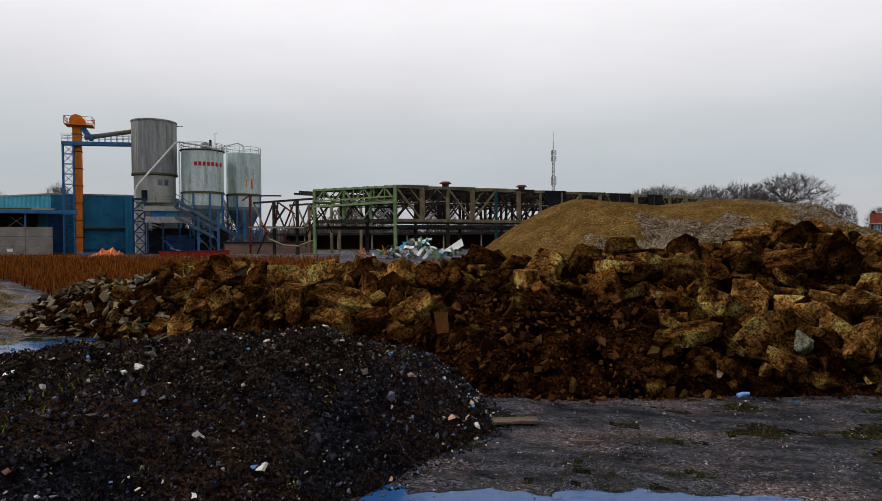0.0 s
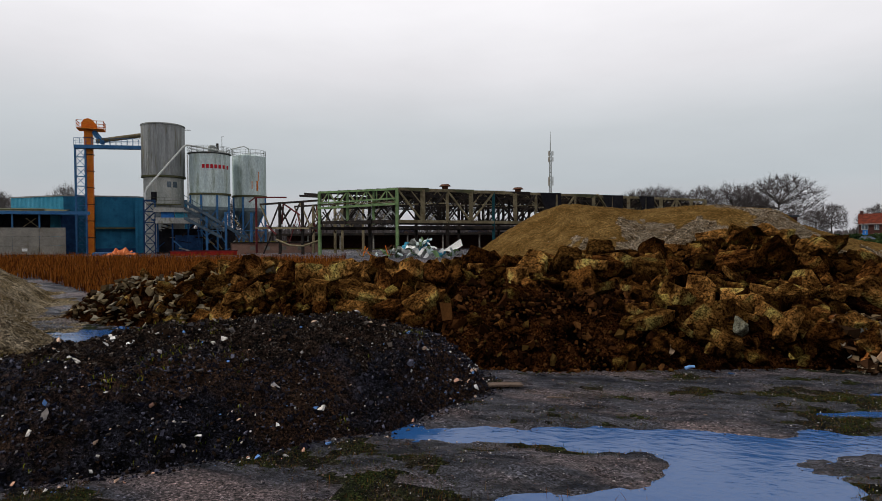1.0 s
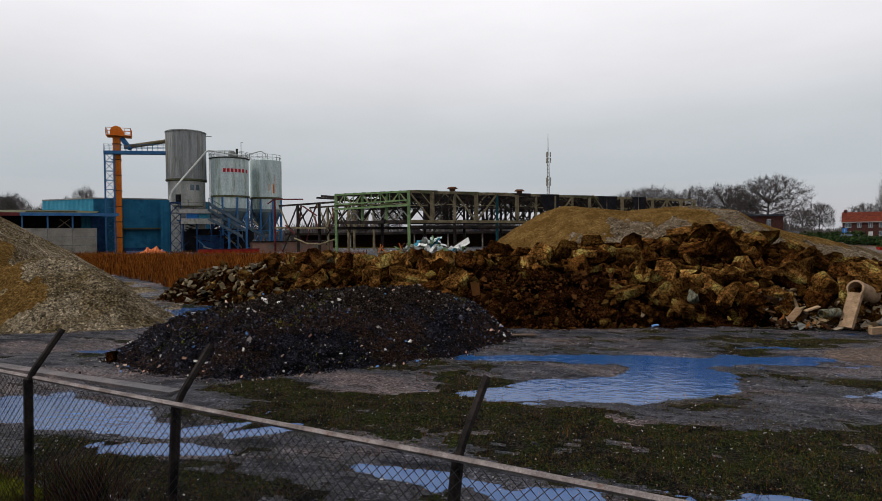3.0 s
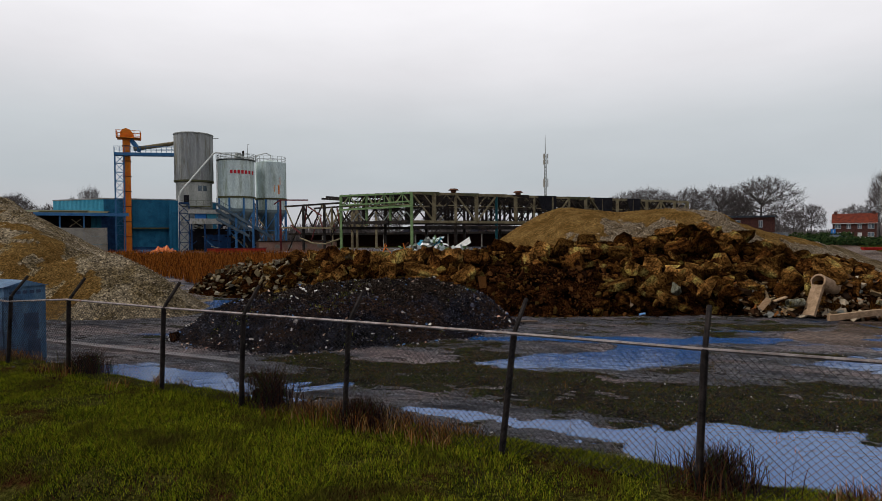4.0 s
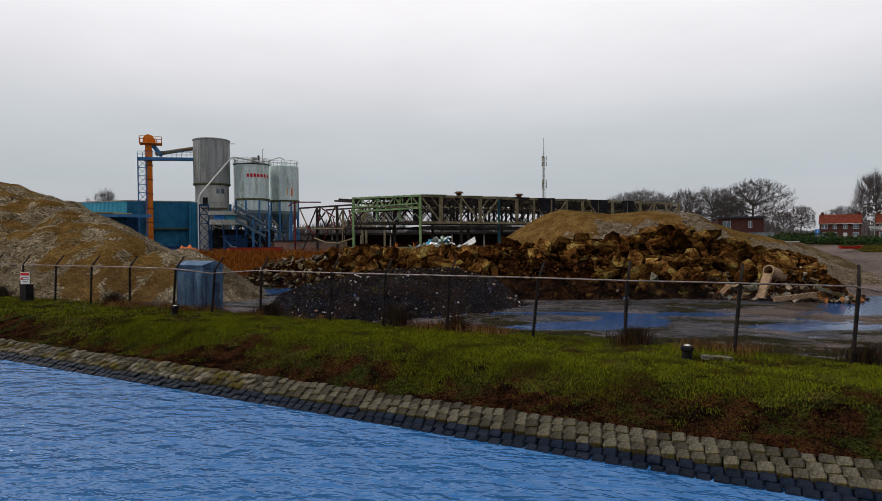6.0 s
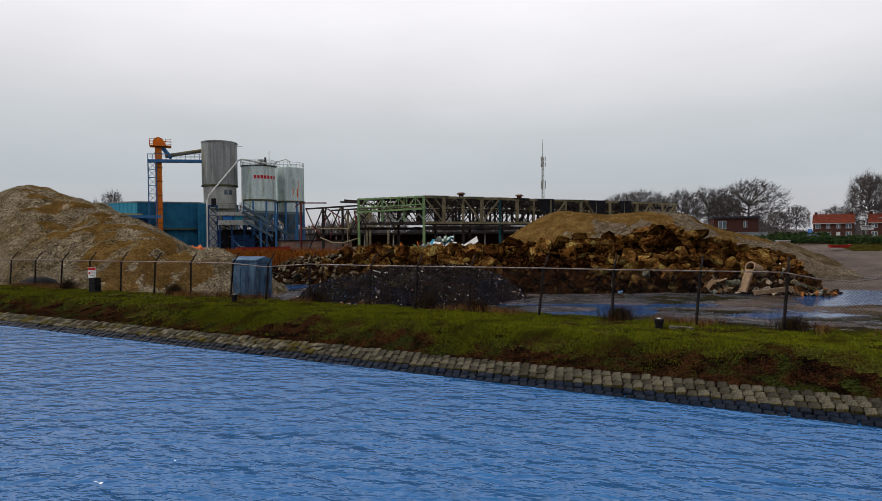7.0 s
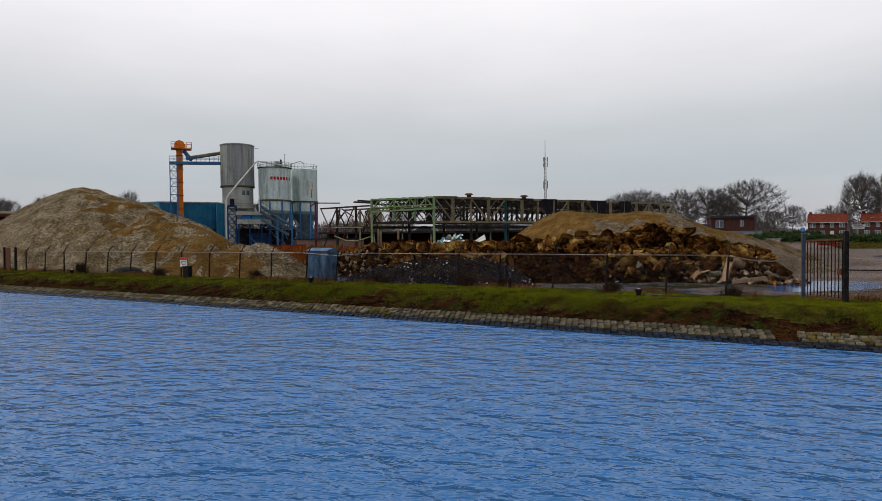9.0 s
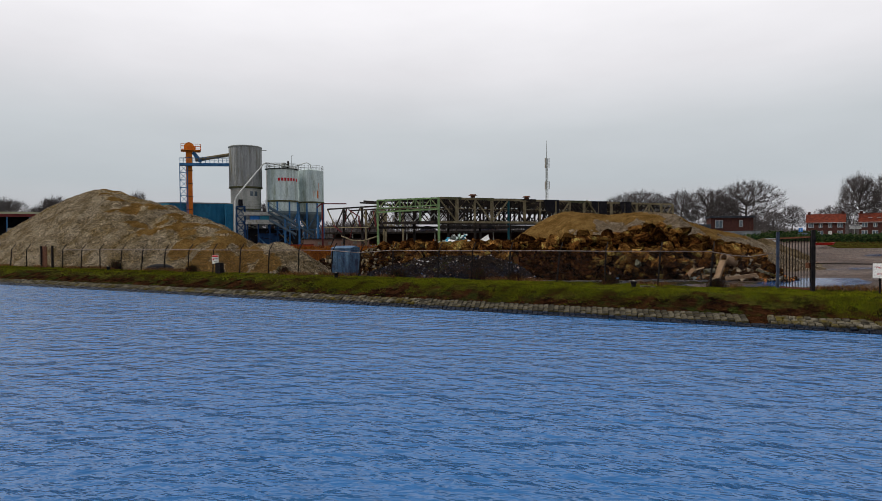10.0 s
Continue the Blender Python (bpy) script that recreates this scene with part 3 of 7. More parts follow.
def rock_mesh(name, seed, size, mat, cuts=1):
    """A broken piece of slab: flat top and underside, ragged broken sides, chipped edges."""
    r = random.Random(seed)
    bm = bmesh.new()
    n = r.randint(4, 7)
    turn = r.uniform(0, 6.28)
    lean = (r.uniform(-0.16, 0.16), r.uniform(-0.16, 0.16))
    for k in range(n):
        a = turn + 2 * math.pi * (k + r.uniform(-0.28, 0.28)) / n
        d = r.uniform(0.8, 1.0) / max(abs(math.cos(a)), abs(math.sin(a)), 0.82)
        x, y = d * math.cos(a), d * math.sin(a)
        for z in (-1, 1):
            g = r.uniform(0.72, 1.0)
            bm.verts.new((x * g * size[0] / 2, y * g * size[1] / 2, (z * r.uniform(0.86, 1.0) + lean[0] * x + lean[1] * y) * size[2] / 2))
    bmesh.ops.convex_hull(bm, input=bm.verts)
    bmesh.ops.dissolve_limit(bm, angle_limit=radians(9), verts=bm.verts, edges=bm.edges)
    bmesh.ops.bevel(bm, geom=list(bm.edges), offset=0.045 * min(size), segments=1, affect="EDGES")
    bmesh.ops.triangulate(bm, faces=bm.faces)
    for _ in range(cuts):
        bmesh.ops.subdivide_edges(bm, edges=[e for e in bm.edges if e.calc_length() > 0.09], cuts=1, use_grid_fill=True)
        bmesh.ops.triangulate(bm, faces=[f for f in bm.faces if len(f.verts) > 3])
    for v in bm.verts:
        c = v.co.copy()
        v.co += noise.noise_vector(c * 3.0 + Vector((seed, 0, 0))) * 0.05 * min(size) + noise.noise_vector(c * 9 + Vector((0, seed, 0))) * 0.022 * min(size)
    me = bpy.data.meshes.new(name)
    bm.to_mesh(me)
    bm.free()
    me.materials.append(mat)
    return me


# black soil heap
BLACK = [(-17.6, 2.8), (-14.2, 1.3), (-11.2, 1.2), (-9.1, 2.5), (-7.1, 4.3), (-5.2, 6.3), (-3.6, 10.2), (-4.6, 13.2), (-9, 14.0), (-14, 11.0), (-18, 6.0)]


def black_h(d, x, y):
    cap = 2.75 - 0.6 * smoothstep(-x, 9, 16)
    h = cap * (1 - np.exp(-1.12 * d / cap))
    return h + np.minimum(d, 1) * (0.10 * rough(x, y, 0.9, 31, 3) + 0.09 * rough(x, y, 3.4, 35, 3)) + 0.03 * rough(x, y, 9, 41, 2)


def scatter(poly, height, n, seed, d_min=0.0, d_max=99, test=None):
    """Places on a heap's surface."""
    r = np.random.default_rng(seed)
    xs, ys = zip(*poly)
    x, y = r.uniform(min(xs) - 1, max(xs) + 1, n * 4), r.uniform(min(ys) - 1, max(ys) + 1, n * 4)
    d = inside_distance(poly, x, y)
    ok = (d > d_min) & (d < d_max)
    if test is not None:
        ok &= test(x, y, d)
    x, y, d = x[ok][:n], y[ok][:n], d[ok][:n]
    return np.stack([x, y, land(x, y) + np.where(d > 0, height(np.maximum(d, 0), x, y), 0)], -1)


def heap(name, poly, height, step, mat, label, second=None):
    cxy = np.mean(poly, 0)
    base = thing(name, (float(cxy[0]), float(cxy[1]), float(land(*cxy))), label, "heap")
    body = part("body", heap_mesh("body", poly, height, step, mat, second), mat, base)
    body.location = -base.location
    return base


def stuff_under(base, name, mesh, label):
    ob = part(name, mesh, None, base, label)
    ob.location = -base.location
    ob["kind"] = "stuff"
    return ob


def brown_crown(d, x, y):
    """Browner soil on the upper part of the heap."""
    return d + 0.9 * rough(x, y, 0.5, 43, 3) + 0.3 * rough(x, y, 2.5, 44, 2) > 2.3


M["brown_soil"] = material("brown_black_soil", (0.003, 0.002, 0.002), (0.040, 0.025, 0.018), 2.2, 0.85, 1.0, 18, c3=(0.024, 0.022, 0.028), c3_at=0.56, c3_scale=0.4, spec=0.03, bump_dist=0.18, grit=0.95, stones=(17, 0.85, 0.8))
M["brown_clods"] = ramp_material("brown_soil_clods", [(0.004, 0.003, 0.003), (0.012, 0.008, 0.006), (0.028, 0.016, 0.010), (0.006, 0.005, 0.005), (0.040, 0.027, 0.019), (0.085, 0.070, 0.060), (0.018, 0.011, 0.008)], 0.8, 0.02)
black = heap("soil_heap", BLACK, black_h, 0.1, M["black_soil"], "black soil heap strewn with brick and glass shards", (M["brown_soil"], brown_crown))
p = scatter(BLACK, black_h, 26000, 51, -0.3, 99, lambda x, y, d: ~brown_crown(d, x, y))
stuff_under(black, "soil_crumb", bits("soil_crumb", p, 0.018 + rng.gamma(1.3, 0.020, len(p)), M["clods"], 1.0, 52), "dark crumbs of soil")
p = scatter(BLACK, black_h, 17000, 50, 0.5, 99, lambda x, y, d: brown_crown(d, x, y))
stuff_under(black, "soil_crumb", bits("soil_crumb", p, 0.018 + rng.gamma(1.3, 0.020, len(p)), M["brown_clods"], 1.0, 49), "brown crumbs of soil")
p = scatter(BLACK, black_h, 2500, 53, -0.6)
stuff_under(black, "shard_litter", bits("shard_litter", p + (0, 0, 0.02), rng.gamma(1.1, 0.022, len(p)) + 0.012, M["shards"], 0.5, 54), "pale brick, glass and plastic shards")
p = scatter(BLACK, black_h, 190, 59, -0.2)
stuff_under(black, "brick_litter", bits("brick_litter", p + (0, 0, 0.03), rng.uniform(0.08, 0.24, len(p)), M["shards"], 0.35, 60), "broken bricks, tiles and plastic scraps")
p = scatter(BLACK, black_h, 480, 55, -0.5, 0.7)
stuff_under(black, "foot_litter", bits("foot_litter", p + (0, 0, 0.03), rng.gamma(1.6, 0.032, len(p)) + 0.025, M["shards"], 0.6, 56), "stones rolled to the foot")
p = scatter(BLACK, black_h, 3000, 57, 0.1, 99, lambda x, y, d: rough(x, y, 0.9, 61, 2) > 0.45)
stuff_under(black, "weed_cover", blades("weed_cover", p[:, 0], p[:, 1], p[:, 2], 0.07, M["grass"], 0.8, 0.012, 58), "small green weeds")

# rubble heap
RUBBLE = [(-29.5, 19.3), (-26, 18.0), (-21.8, 17.4), (-14.5, 16.2), (-8.8, 15.6), (-6.6, 14.6), (-4.6, 13.0), (-1.9, 13.3), (0.6, 14.2), (2.9, 15.0), (6.4, 15.8),
          (9.6, 16.3), (12.5, 15.9), (15.6, 15.9), (16.6, 18.3), (14, 24), (10, 28), (2, 30), (-6, 28), (-14, 24.5), (-22, 23.5), (-28, 22)]


def rubble_h(d, x, y):
    cap = np.interp(x, [-30, -25, -21, -13, -5, 0, 4, 6, 8, 12, 17], [0.9, 3.4, 3.3, 3.2, 3.3, 3.6, 4.4, 5.1, 4.7, 3.3, 1.6])
    slope = np.interp(x, [-24, -12, -2, 3, 6, 10], [1.7, 1.5, 1.15, 1.3, 1.5, 1.45])
    h = cap * (1 - np.exp(-slope * d / cap))
    return h + np.minimum(d, 1) * (0.22 * rough(x, y, 0.5, 71, 3) + 0.10 * rough(x, y, 2.2, 75, 3)) + 0.03 * rough(x, y, 8, 79, 2)


rubble = heap("rubble_heap", RUBBLE, rubble_h, 0.16, M["earth_and_gap_shade"], "long heap of broken concrete slabs caked in brown earth")
rock_kinds = []
for k in range(20):
    r = random.Random(200 + k)
    flat = k % 3 != 1
    size = (r.uniform(1.0, 1.45), r.uniform(0.65, 1.0), r.uniform(0.2, 0.38)) if flat else (r.uniform(0.8, 1.1), r.uniform(0.65, 0.9), r.uniform(0.45, 0.75))
    mat = M["grey_rock"] if k == 4 else M["dark_rock"] if k % 3 < 2 and k % 2 else M["concrete_rock"]
    rock_kinds.append(rock_mesh("slab", 300 + k, size, mat, 2))


def set_rock(x, y, size, mesh, r, sink=0.2, lift=None, tilt=None):
    e = 0.25
    at = lambda a, b: float(land(a, b) + rubble_h(np.maximum(inside_distance(RUBBLE, np.array([a]), np.array([b])), 0), np.array([a]), np.array([b]))[0])
    z = at(x, y)
    n = Vector((at(x - e, y) - at(x + e, y), at(x, y - e) - at(x, y + e), 2 * e)).normalized()
    n = (n + Vector((r.gauss(0, 0.45), r.gauss(0, 0.45), r.uniform(-0.1, 0.5)))).normalized()
    if tilt:
        n = Vector(tilt).normalized()
    turn = n.to_track_quat("Z", "Y").to_matrix().to_4x4() @ Matrix.Rotation(r.uniform(0, 6.28), 4, "Z")
    ob = part("slab", mesh, None, rubble)
    ob.matrix_basis = Matrix.Translation(Vector((x, y, z + (size * sink if lift is None else lift))) - rubble.location) @ turn @ Matrix.Diagonal((size, size, size * r.uniform(0.8, 1.3), 1))
    return ob


rr = random.Random(5)
count = 0
while count < 300:
    x, y = rr.uniform(-25, 15.5), rr.uniform(12, 27)
    d = float(inside_distance(RUBBLE, np.array([x]), np.array([y]))[0])
    if d < 0.1 or y > 25 + 0.1 * x:
        continue
    earthy = -7.5 < x < 0.8 and d < 4.2
    if earthy and rr.random() < 0.8:
        continue
    if d > 3.6 and rr.random() < 0.5:
        continue
    size = min(2.1, 0.72 + rr.gammavariate(2.2, 0.30))
    if x < -20:
        size *= 0.6
    if earthy:
        size *= 0.6
    set_rock(x, y, size, rr.choice(rock_kinds[:4] + rock_kinds[5:]), rr)
    count += 1
M["chunk"] = material("earthy_chunks", (0.005, 0.002, 0.001), (0.086, 0.036, 0.009), 1.8, 0.92, 1.0, 13, c3=(0.155, 0.112, 0.028), c3_at=0.62, c3_scale=0.9, island=0.85, spec=0.0, bump_dist=0.06, grit=0.8)
chunk_kinds = [rock_mesh("chunk", 500 + k, (1, random.Random(k).uniform(0.6, 0.9), random.Random(k + 9).uniform(0.25, 0.7)), M["chunk"], 1 if k < 5 else 0) for k in range(12)]


def joined_rocks(name, pts, sizes, seed):
    """Many rocks in one mesh."""
    r = random.Random(seed)
    sh = Shape()
    for (x, y, z), size in zip(pts, sizes):
        me = r.choice(chunk_kinds)
        m = Matrix.Translation((x, y, z)) @ Euler((r.gauss(-0.5, 0.6), r.gauss(0, 0.6), r.uniform(0, 6.28))).to_matrix().to_4x4() @ Matrix.Scale(float(size), 4)
        sh.add([m @ v.co for v in me.vertices], [tuple(q.vertices) for q in me.polygons])
    me = sh.mesh(name)
    me.materials.append(M["chunk"])
    return me


p = scatter(RUBBLE, rubble_h, 2100, 87, 0.1, 8, lambda x, y, d: (x > -21) & ~((x > -7) & (x < 0.5) & (d < 4) & (lattice_noise(x, y, 1.1, 8) < 0.35)))
stuff_under(rubble, "chunk_cover", joined_rocks("chunk_cover", p + (0, 0, 0.08), 0.25 + rng.gamma(2.0, 0.17, len(p)), 88), "broken concrete chunks caked with earth")
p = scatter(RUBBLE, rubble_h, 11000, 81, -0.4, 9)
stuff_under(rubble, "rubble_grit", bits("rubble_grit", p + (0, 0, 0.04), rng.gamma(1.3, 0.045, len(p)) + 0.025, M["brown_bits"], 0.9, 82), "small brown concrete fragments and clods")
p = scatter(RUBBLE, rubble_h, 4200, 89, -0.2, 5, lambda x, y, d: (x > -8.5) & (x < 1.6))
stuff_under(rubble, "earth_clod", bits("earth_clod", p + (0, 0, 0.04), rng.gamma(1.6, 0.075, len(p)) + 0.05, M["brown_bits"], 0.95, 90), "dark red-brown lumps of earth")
p = scatter(RUBBLE, rubble_h, 2800, 83, 0, 5, lambda x, y, d: x < -17.5 + 2.5 * lattice_noise(x, y, 0.6, 4))
stuff_under(rubble, "broken_paving", bits("broken_paving", p + (0, 0, 0.10), rng.uniform(0.18, 0.62, len(p)), M["kerbs"], 0.36, 84), "broken pale kerbs and paving stones")
p = scatter(RUBBLE, rubble_h, 11000, 85, -0.8, 1.6, lambda x, y, d: (x > 7.6 + 0.6 * lattice_noise(x, y, 1.1, 12)) & (y < 20))
stuff_under(rubble, "demolition_debris", bits("demolition_debris", p + (0, 0, 0.16), 0.10 + rng.gamma(1.5, 0.13, len(p)), M["debris"], 0.4, 86), "broken tiles, boards and brick")

# sand and gravel heaps
SAND = [(-13, 37), (-9.5, 29.5), (-3, 25.5), (3, 24.5), (8, 23.2), (11.6, 23.0), (17.5, 25.5), (23.5, 29.5), (25, 37), (15, 44), (2, 48), (-8, 46)]


def sand_h(d, x, y):
    t = np.clip(d / 9.5, 0, 1)
    cap = np.interp(x, [-12, -3, 2, 7, 9.5, 11, 14, 19, 23], [5.8, 6.3, 5.8, 6.0, 5.7, 4.8, 4.1, 3.0, 1.6])
    return cap * (1 - (1 - t) ** 1.7) + np.minimum(d, 1) * 0.16 * rough(x, y, 0.28, 91, 3) + 0.03 * rough(x, y, 3, 95, 3)


def sand_spill(d, x, y):
    """Brown sand along the top and in tongues down the gravel face."""
    band = rough(x * 1.0 + y * 0.35, y * 0.12, 0.30, 93, 3)
    return band + 0.9 * smoothstep(d, 5.0, 9.0) + 0.18 * rough(x, y, 1.6, 94, 3) > 0.46


sand = heap("sand_heap", SAND, sand_h, 0.16, M["sand"], "broad heap of brown sand and grey gravel", (M["brown_sand"], sand_spill))
p = scatter(SAND, sand_h, 26000, 96, 0, 9.5, lambda x, y, d: (y < 38) & ~sand_spill(d, x, y))
stuff_under(sand, "pebble_cover", bits("pebble_cover", p + (0, 0, 0.01), rng.uniform(0.03, 0.075, len(p)), M["pebbles"], 0.8, 97), "loose pale pebbles")

GRAVEL = [(-21.6, 11.6), (-22.0, 8.6), (-25.0, 6.2), (-30, 4.2), (-40, 3.2), (-54, 5.5), (-70, 11), (-76, 21), (-68, 33), (-52, 36), (-38, 28), (-27, 19)]


CREST = [(-73, 25, 5.8), (-63, 22, 9.2), (-56.5, 20, 10.0), (-46, 18, 7.6), (-38.5, 14.0, 6.0), (-34.5, 12.3, 4.7), (-31.4, 11.0, 3.4), (-28.3, 9.8, 3.2), (-25.4, 8.8, 4.0)]


pile_rng = random.Random(64)
PILES = []
for (ax, ay, az), (bx, by, bz) in zip(CREST, CREST[1:]):
    n = max(2, round(math.hypot(bx - ax, by - ay) / (1.5 if ax < -48 else 3.0)))
    for k in range(n):
        t = k / n
        x, y, z = ax + (bx - ax) * t, ay + (by - ay) * t, az + (bz - az) * t
        PILES.append((x, y, z + pile_rng.uniform(-0.12, 0.12), 0.68, 1.2))
        for row, (ahead, drop) in enumerate(((2.7, 0.35), (5.2, 1.35), (7.6, 2.5))):
            if -54 + 3 * row < x < -27 and pile_rng.random() < 0.8:
                j = pile_rng.uniform(-0.5, 0.5)
                PILES.append((x + 0.35 * ahead + j, y - 0.94 * ahead + 0.3 * j, z - drop + pile_rng.uniform(-0.3, 0.3), 1.0, pile_rng.uniform(1.7, 2.4)))


def gravel_h(d, x, y):
    """Many tipped loads run together into a crooked ridge."""
    h = np.zeros(x.shape)
    bend = 0.35 * rough(x, y, 0.5, 103, 2)
    for px, py, pz, slope, top in PILES:
        r = np.hypot(x - px + bend, y - py)
        h = np.maximum(h, pz - 0.2 - np.where(r < top, slope * r * r / (2 * top), slope * (r - top / 2)))
    h = h + 0.09 * rough(x, y, 0.5, 101, 3) + 0.09 * rough(x * 0.97 - y * 0.2, (x * 0.2 + y) * 0.12, 0.75, 102, 3)
    return np.clip(np.minimum(h, 0.85 * d), 0, None) + 0.03 * rough(x, y, 3, 105, 3)


def tipped_top(d, x, y):
    """Brown sandy crowns of the tipped loads."""
    h, bend = gravel_h(d, x, y), 0.35 * rough(x, y, 0.5, 103, 2)
    brown = np.zeros(x.shape, bool)
    for px, py, pz, slope, top in PILES:
        brown |= (np.hypot(x - px + bend - 0.35, (y - py) * 0.9) < top * (0.5 + 0.14 * rough(x, y, 0.9, 108, 3))) & (h < pz + 0.1) & ((top > 1.5) | (pz > 8.8))
    return brown


gravel = heap("gravel_heap", GRAVEL, gravel_h, 0.2, M["gravel"], "huge grey gravel heap with brown tipped ridges", (M["brown_sand"], tipped_top))
p = scatter(GRAVEL, gravel_h, 22000, 106, 0, 14, lambda x, y, d: (y < 20) & ~tipped_top(d, x, y))
stuff_under(gravel, "pebble_cover", bits("pebble_cover", p + (0, 0, 0.01), rng.uniform(0.03, 0.085, len(p)), M["pebbles"], 0.8, 107), "loose pale pebbles")

SMALL = [(20.8 + 5.4 * math.cos(a * 0.349), 43 + 5.4 * math.sin(a * 0.349)) for a in range(18)]


def small_h(d, x, y):
    t = np.clip(d / 5.0, 0, 1)
    return 2.3 * (1 - (1 - t) ** 1.12) + 0.12 * rough(x, y, 0.5, 111, 3)


small = heap("gravel_heap", SMALL, small_h, 0.25, M["pale_gravel"], "low grey gravel heap in the open yard")

# ---- canal bank: revetment, grass, fence ----
STONE_LO, STONE_HI = -62.0, 16.0


def stone_mesh(seed, mat):
    r = random.Random(seed)
    bm = bmesh.new()
    bmesh.ops.create_cube(bm, size=1)
    for v in bm.verts:
        v.co = Vector((v.co.x * 0.192 + r.uniform(-0.012, 0.012), v.co.y * 0.172 + r.uniform(-0.01, 0.01), v.co.z * 0.15 + r.uniform(-0.012, 0.012)))
    bmesh.ops.bevel(bm, geom=[e for e in bm.edges if e.verts[0].co.z > 0 or e.verts[1].co.z > 0], offset=0.022, segments=1, affect="EDGES")
    me = bpy.data.meshes.new("stone")
    bm.to_mesh(me)
    bm.free()
    me.materials.append(mat)
    return me


dry_stones, wet_stones = [stone_mesh(k, M["moss"]) for k in range(6)], [stone_mesh(40 + k, M["wet_stone"]) for k in range(4)]
revetment = thing("stone_revetment", (*fence_at(0, 4.5), 1.0), "sloping rows of square mossy stones at the waterline", "revetment", kind="structure")
bank_turn = Matrix.Rotation(math.atan2(FENCE_DIR.y, FENCE_DIR.x), 4, "Z")
rest_v, rest_f = {0: [], 1: []}, {0: [], 1: []}
rs = random.Random(9)
slot = 0
s = STONE_LO
while s < STONE_HI:
    for row in range(5):
        w = 4.22 + row * 0.172
        z = 1.12 - row * 0.056 - (0.03 if row > 2 else 0)
        gone = (6.75 < s < 7.4 and row < 3) or (rs.random() < 0.006 and row == 0)
        if gone:
            continue
        x, y = fence_at(s + rs.uniform(-0.012, 0.012) + 0.05 * row, w)
        m = Matrix.Translation((x, y, z + rs.uniform(-0.02, 0.02))) @ bank_turn @ Euler((radians(19 + rs.uniform(-4, 4)), radians(rs.uniform(-3, 3)), radians(rs.uniform(-2, 2)))).to_matrix().to_4x4()
        me = rs.choice(dry_stones if row < 3 else wet_stones)
        if -5.2 < s < 8 and slot < 300:
            ob = part("stone", me, None, revetment)
            ob.matrix_basis = Matrix.Translation(-revetment.location) @ m
            slot += 1
        else:
            k = 0 if row < 3 else 1
            base = len(rest_v[k])
            rest_v[k] += [m @ v.co for v in me.vertices]
            rest_f[k] += [tuple(base + i for i in p.vertices) for p in me.polygons]
    s += 0.202
for k in (0, 1):
    far_part = Shape().add(rest_v[k], rest_f[k])
    ob = part("stone_rows", far_part, M["moss_rows"] if k == 0 else M["wet_stone"], revetment)
    ob.location = -revetment.location
    ob["kind"] = "stuff"


def bank_points(n, s0, s1, w0, w1, seed):
    r = np.random.default_rng(seed)
    s, w = r.uniform(s0, s1, n), r.uniform(w0, w1, n)
    x = FENCE_DIR.x * s + TO_CANAL.x * w
    y = -12.0 + FENCE_DIR.y * s + TO_CANAL.y * w
    return x, y, w, s


x, y, w, s = bank_points(500000, -13, 13, -0.9, 4.0, 130)
lush = rough(x, y, 0.55, 131, 3) + 0.8 * rough(x, y, 2.3, 133, 3) - 1.5 * smoothstep(w, 2.7, 3.9) + 0.55
keep = lush + 0.5 * rng.normal(0, 1, len(x)) > 0.1
x, y, lush = x[keep], y[keep], lush[keep]
solid("bank_grass", blades("bank_grass", x, y, land(x, y), 0.030 + 0.034 * np.clip(lush, 0, 1.4), M["grass"], 1.0, 0.0062, 132, True), M["grass"], "short green grass on the canal bank", "grass", kind="stuff")
x, y, w, s = bank_points(90000, -60, -13, -0.9, 4.0, 134)
keep = (rough(x, y, 0.6, 135, 3) + 0.6 * rough(x, y, 2.3, 136, 2) + 0.5 - 1.5 * smoothstep(w, 2.6, 3.6) > 0)
x, y = x[keep], y[keep]
solid("bank_grass", blades("bank_grass", x, y, land(x, y), 0.05, M["grass"], 1.0, 0.014, 136, True), M["grass"], "short green grass along the fence", "grass", kind="stuff")
x, y, w, s = bank_points(130000, -60, 16, 0.3, 4.15, 137)
keep = rough(x, y, 0.9, 138, 3) + 0.8 * smoothstep(w, 2.3, 3.2) > 0.42
x, y = x[keep], y[keep]
solid("bank_weeds", blades("bank_weeds", x, y, land(x, y), 0.045, M["litter_leaf"], 1.3, 0.009, 139, True), M["weed"], "brown withered weeds above the stones", "grass", kind="stuff")
x, y, w, s = bank_points(60000, -62, 18, -1.1, 0.35, 140)
keep = (rough(s * 1.0, s * 0 + 3, 0.55, 141, 3) + 0.35 * rough(x, y, 2.2, 143, 2) > 0.05) & (np.abs(w + 0.3) < 0.25 + 0.5 * rng.random(len(x)))
x, y = x[keep], y[keep]
solid("fence_grass", blades("fence_grass", x, y, land(x, y), 0.21, M["dry_grass"], 0.6, 0.006, 142), M["dry_grass"], "tall withered brown grass at the fence foot", "grass", kind="stuff")
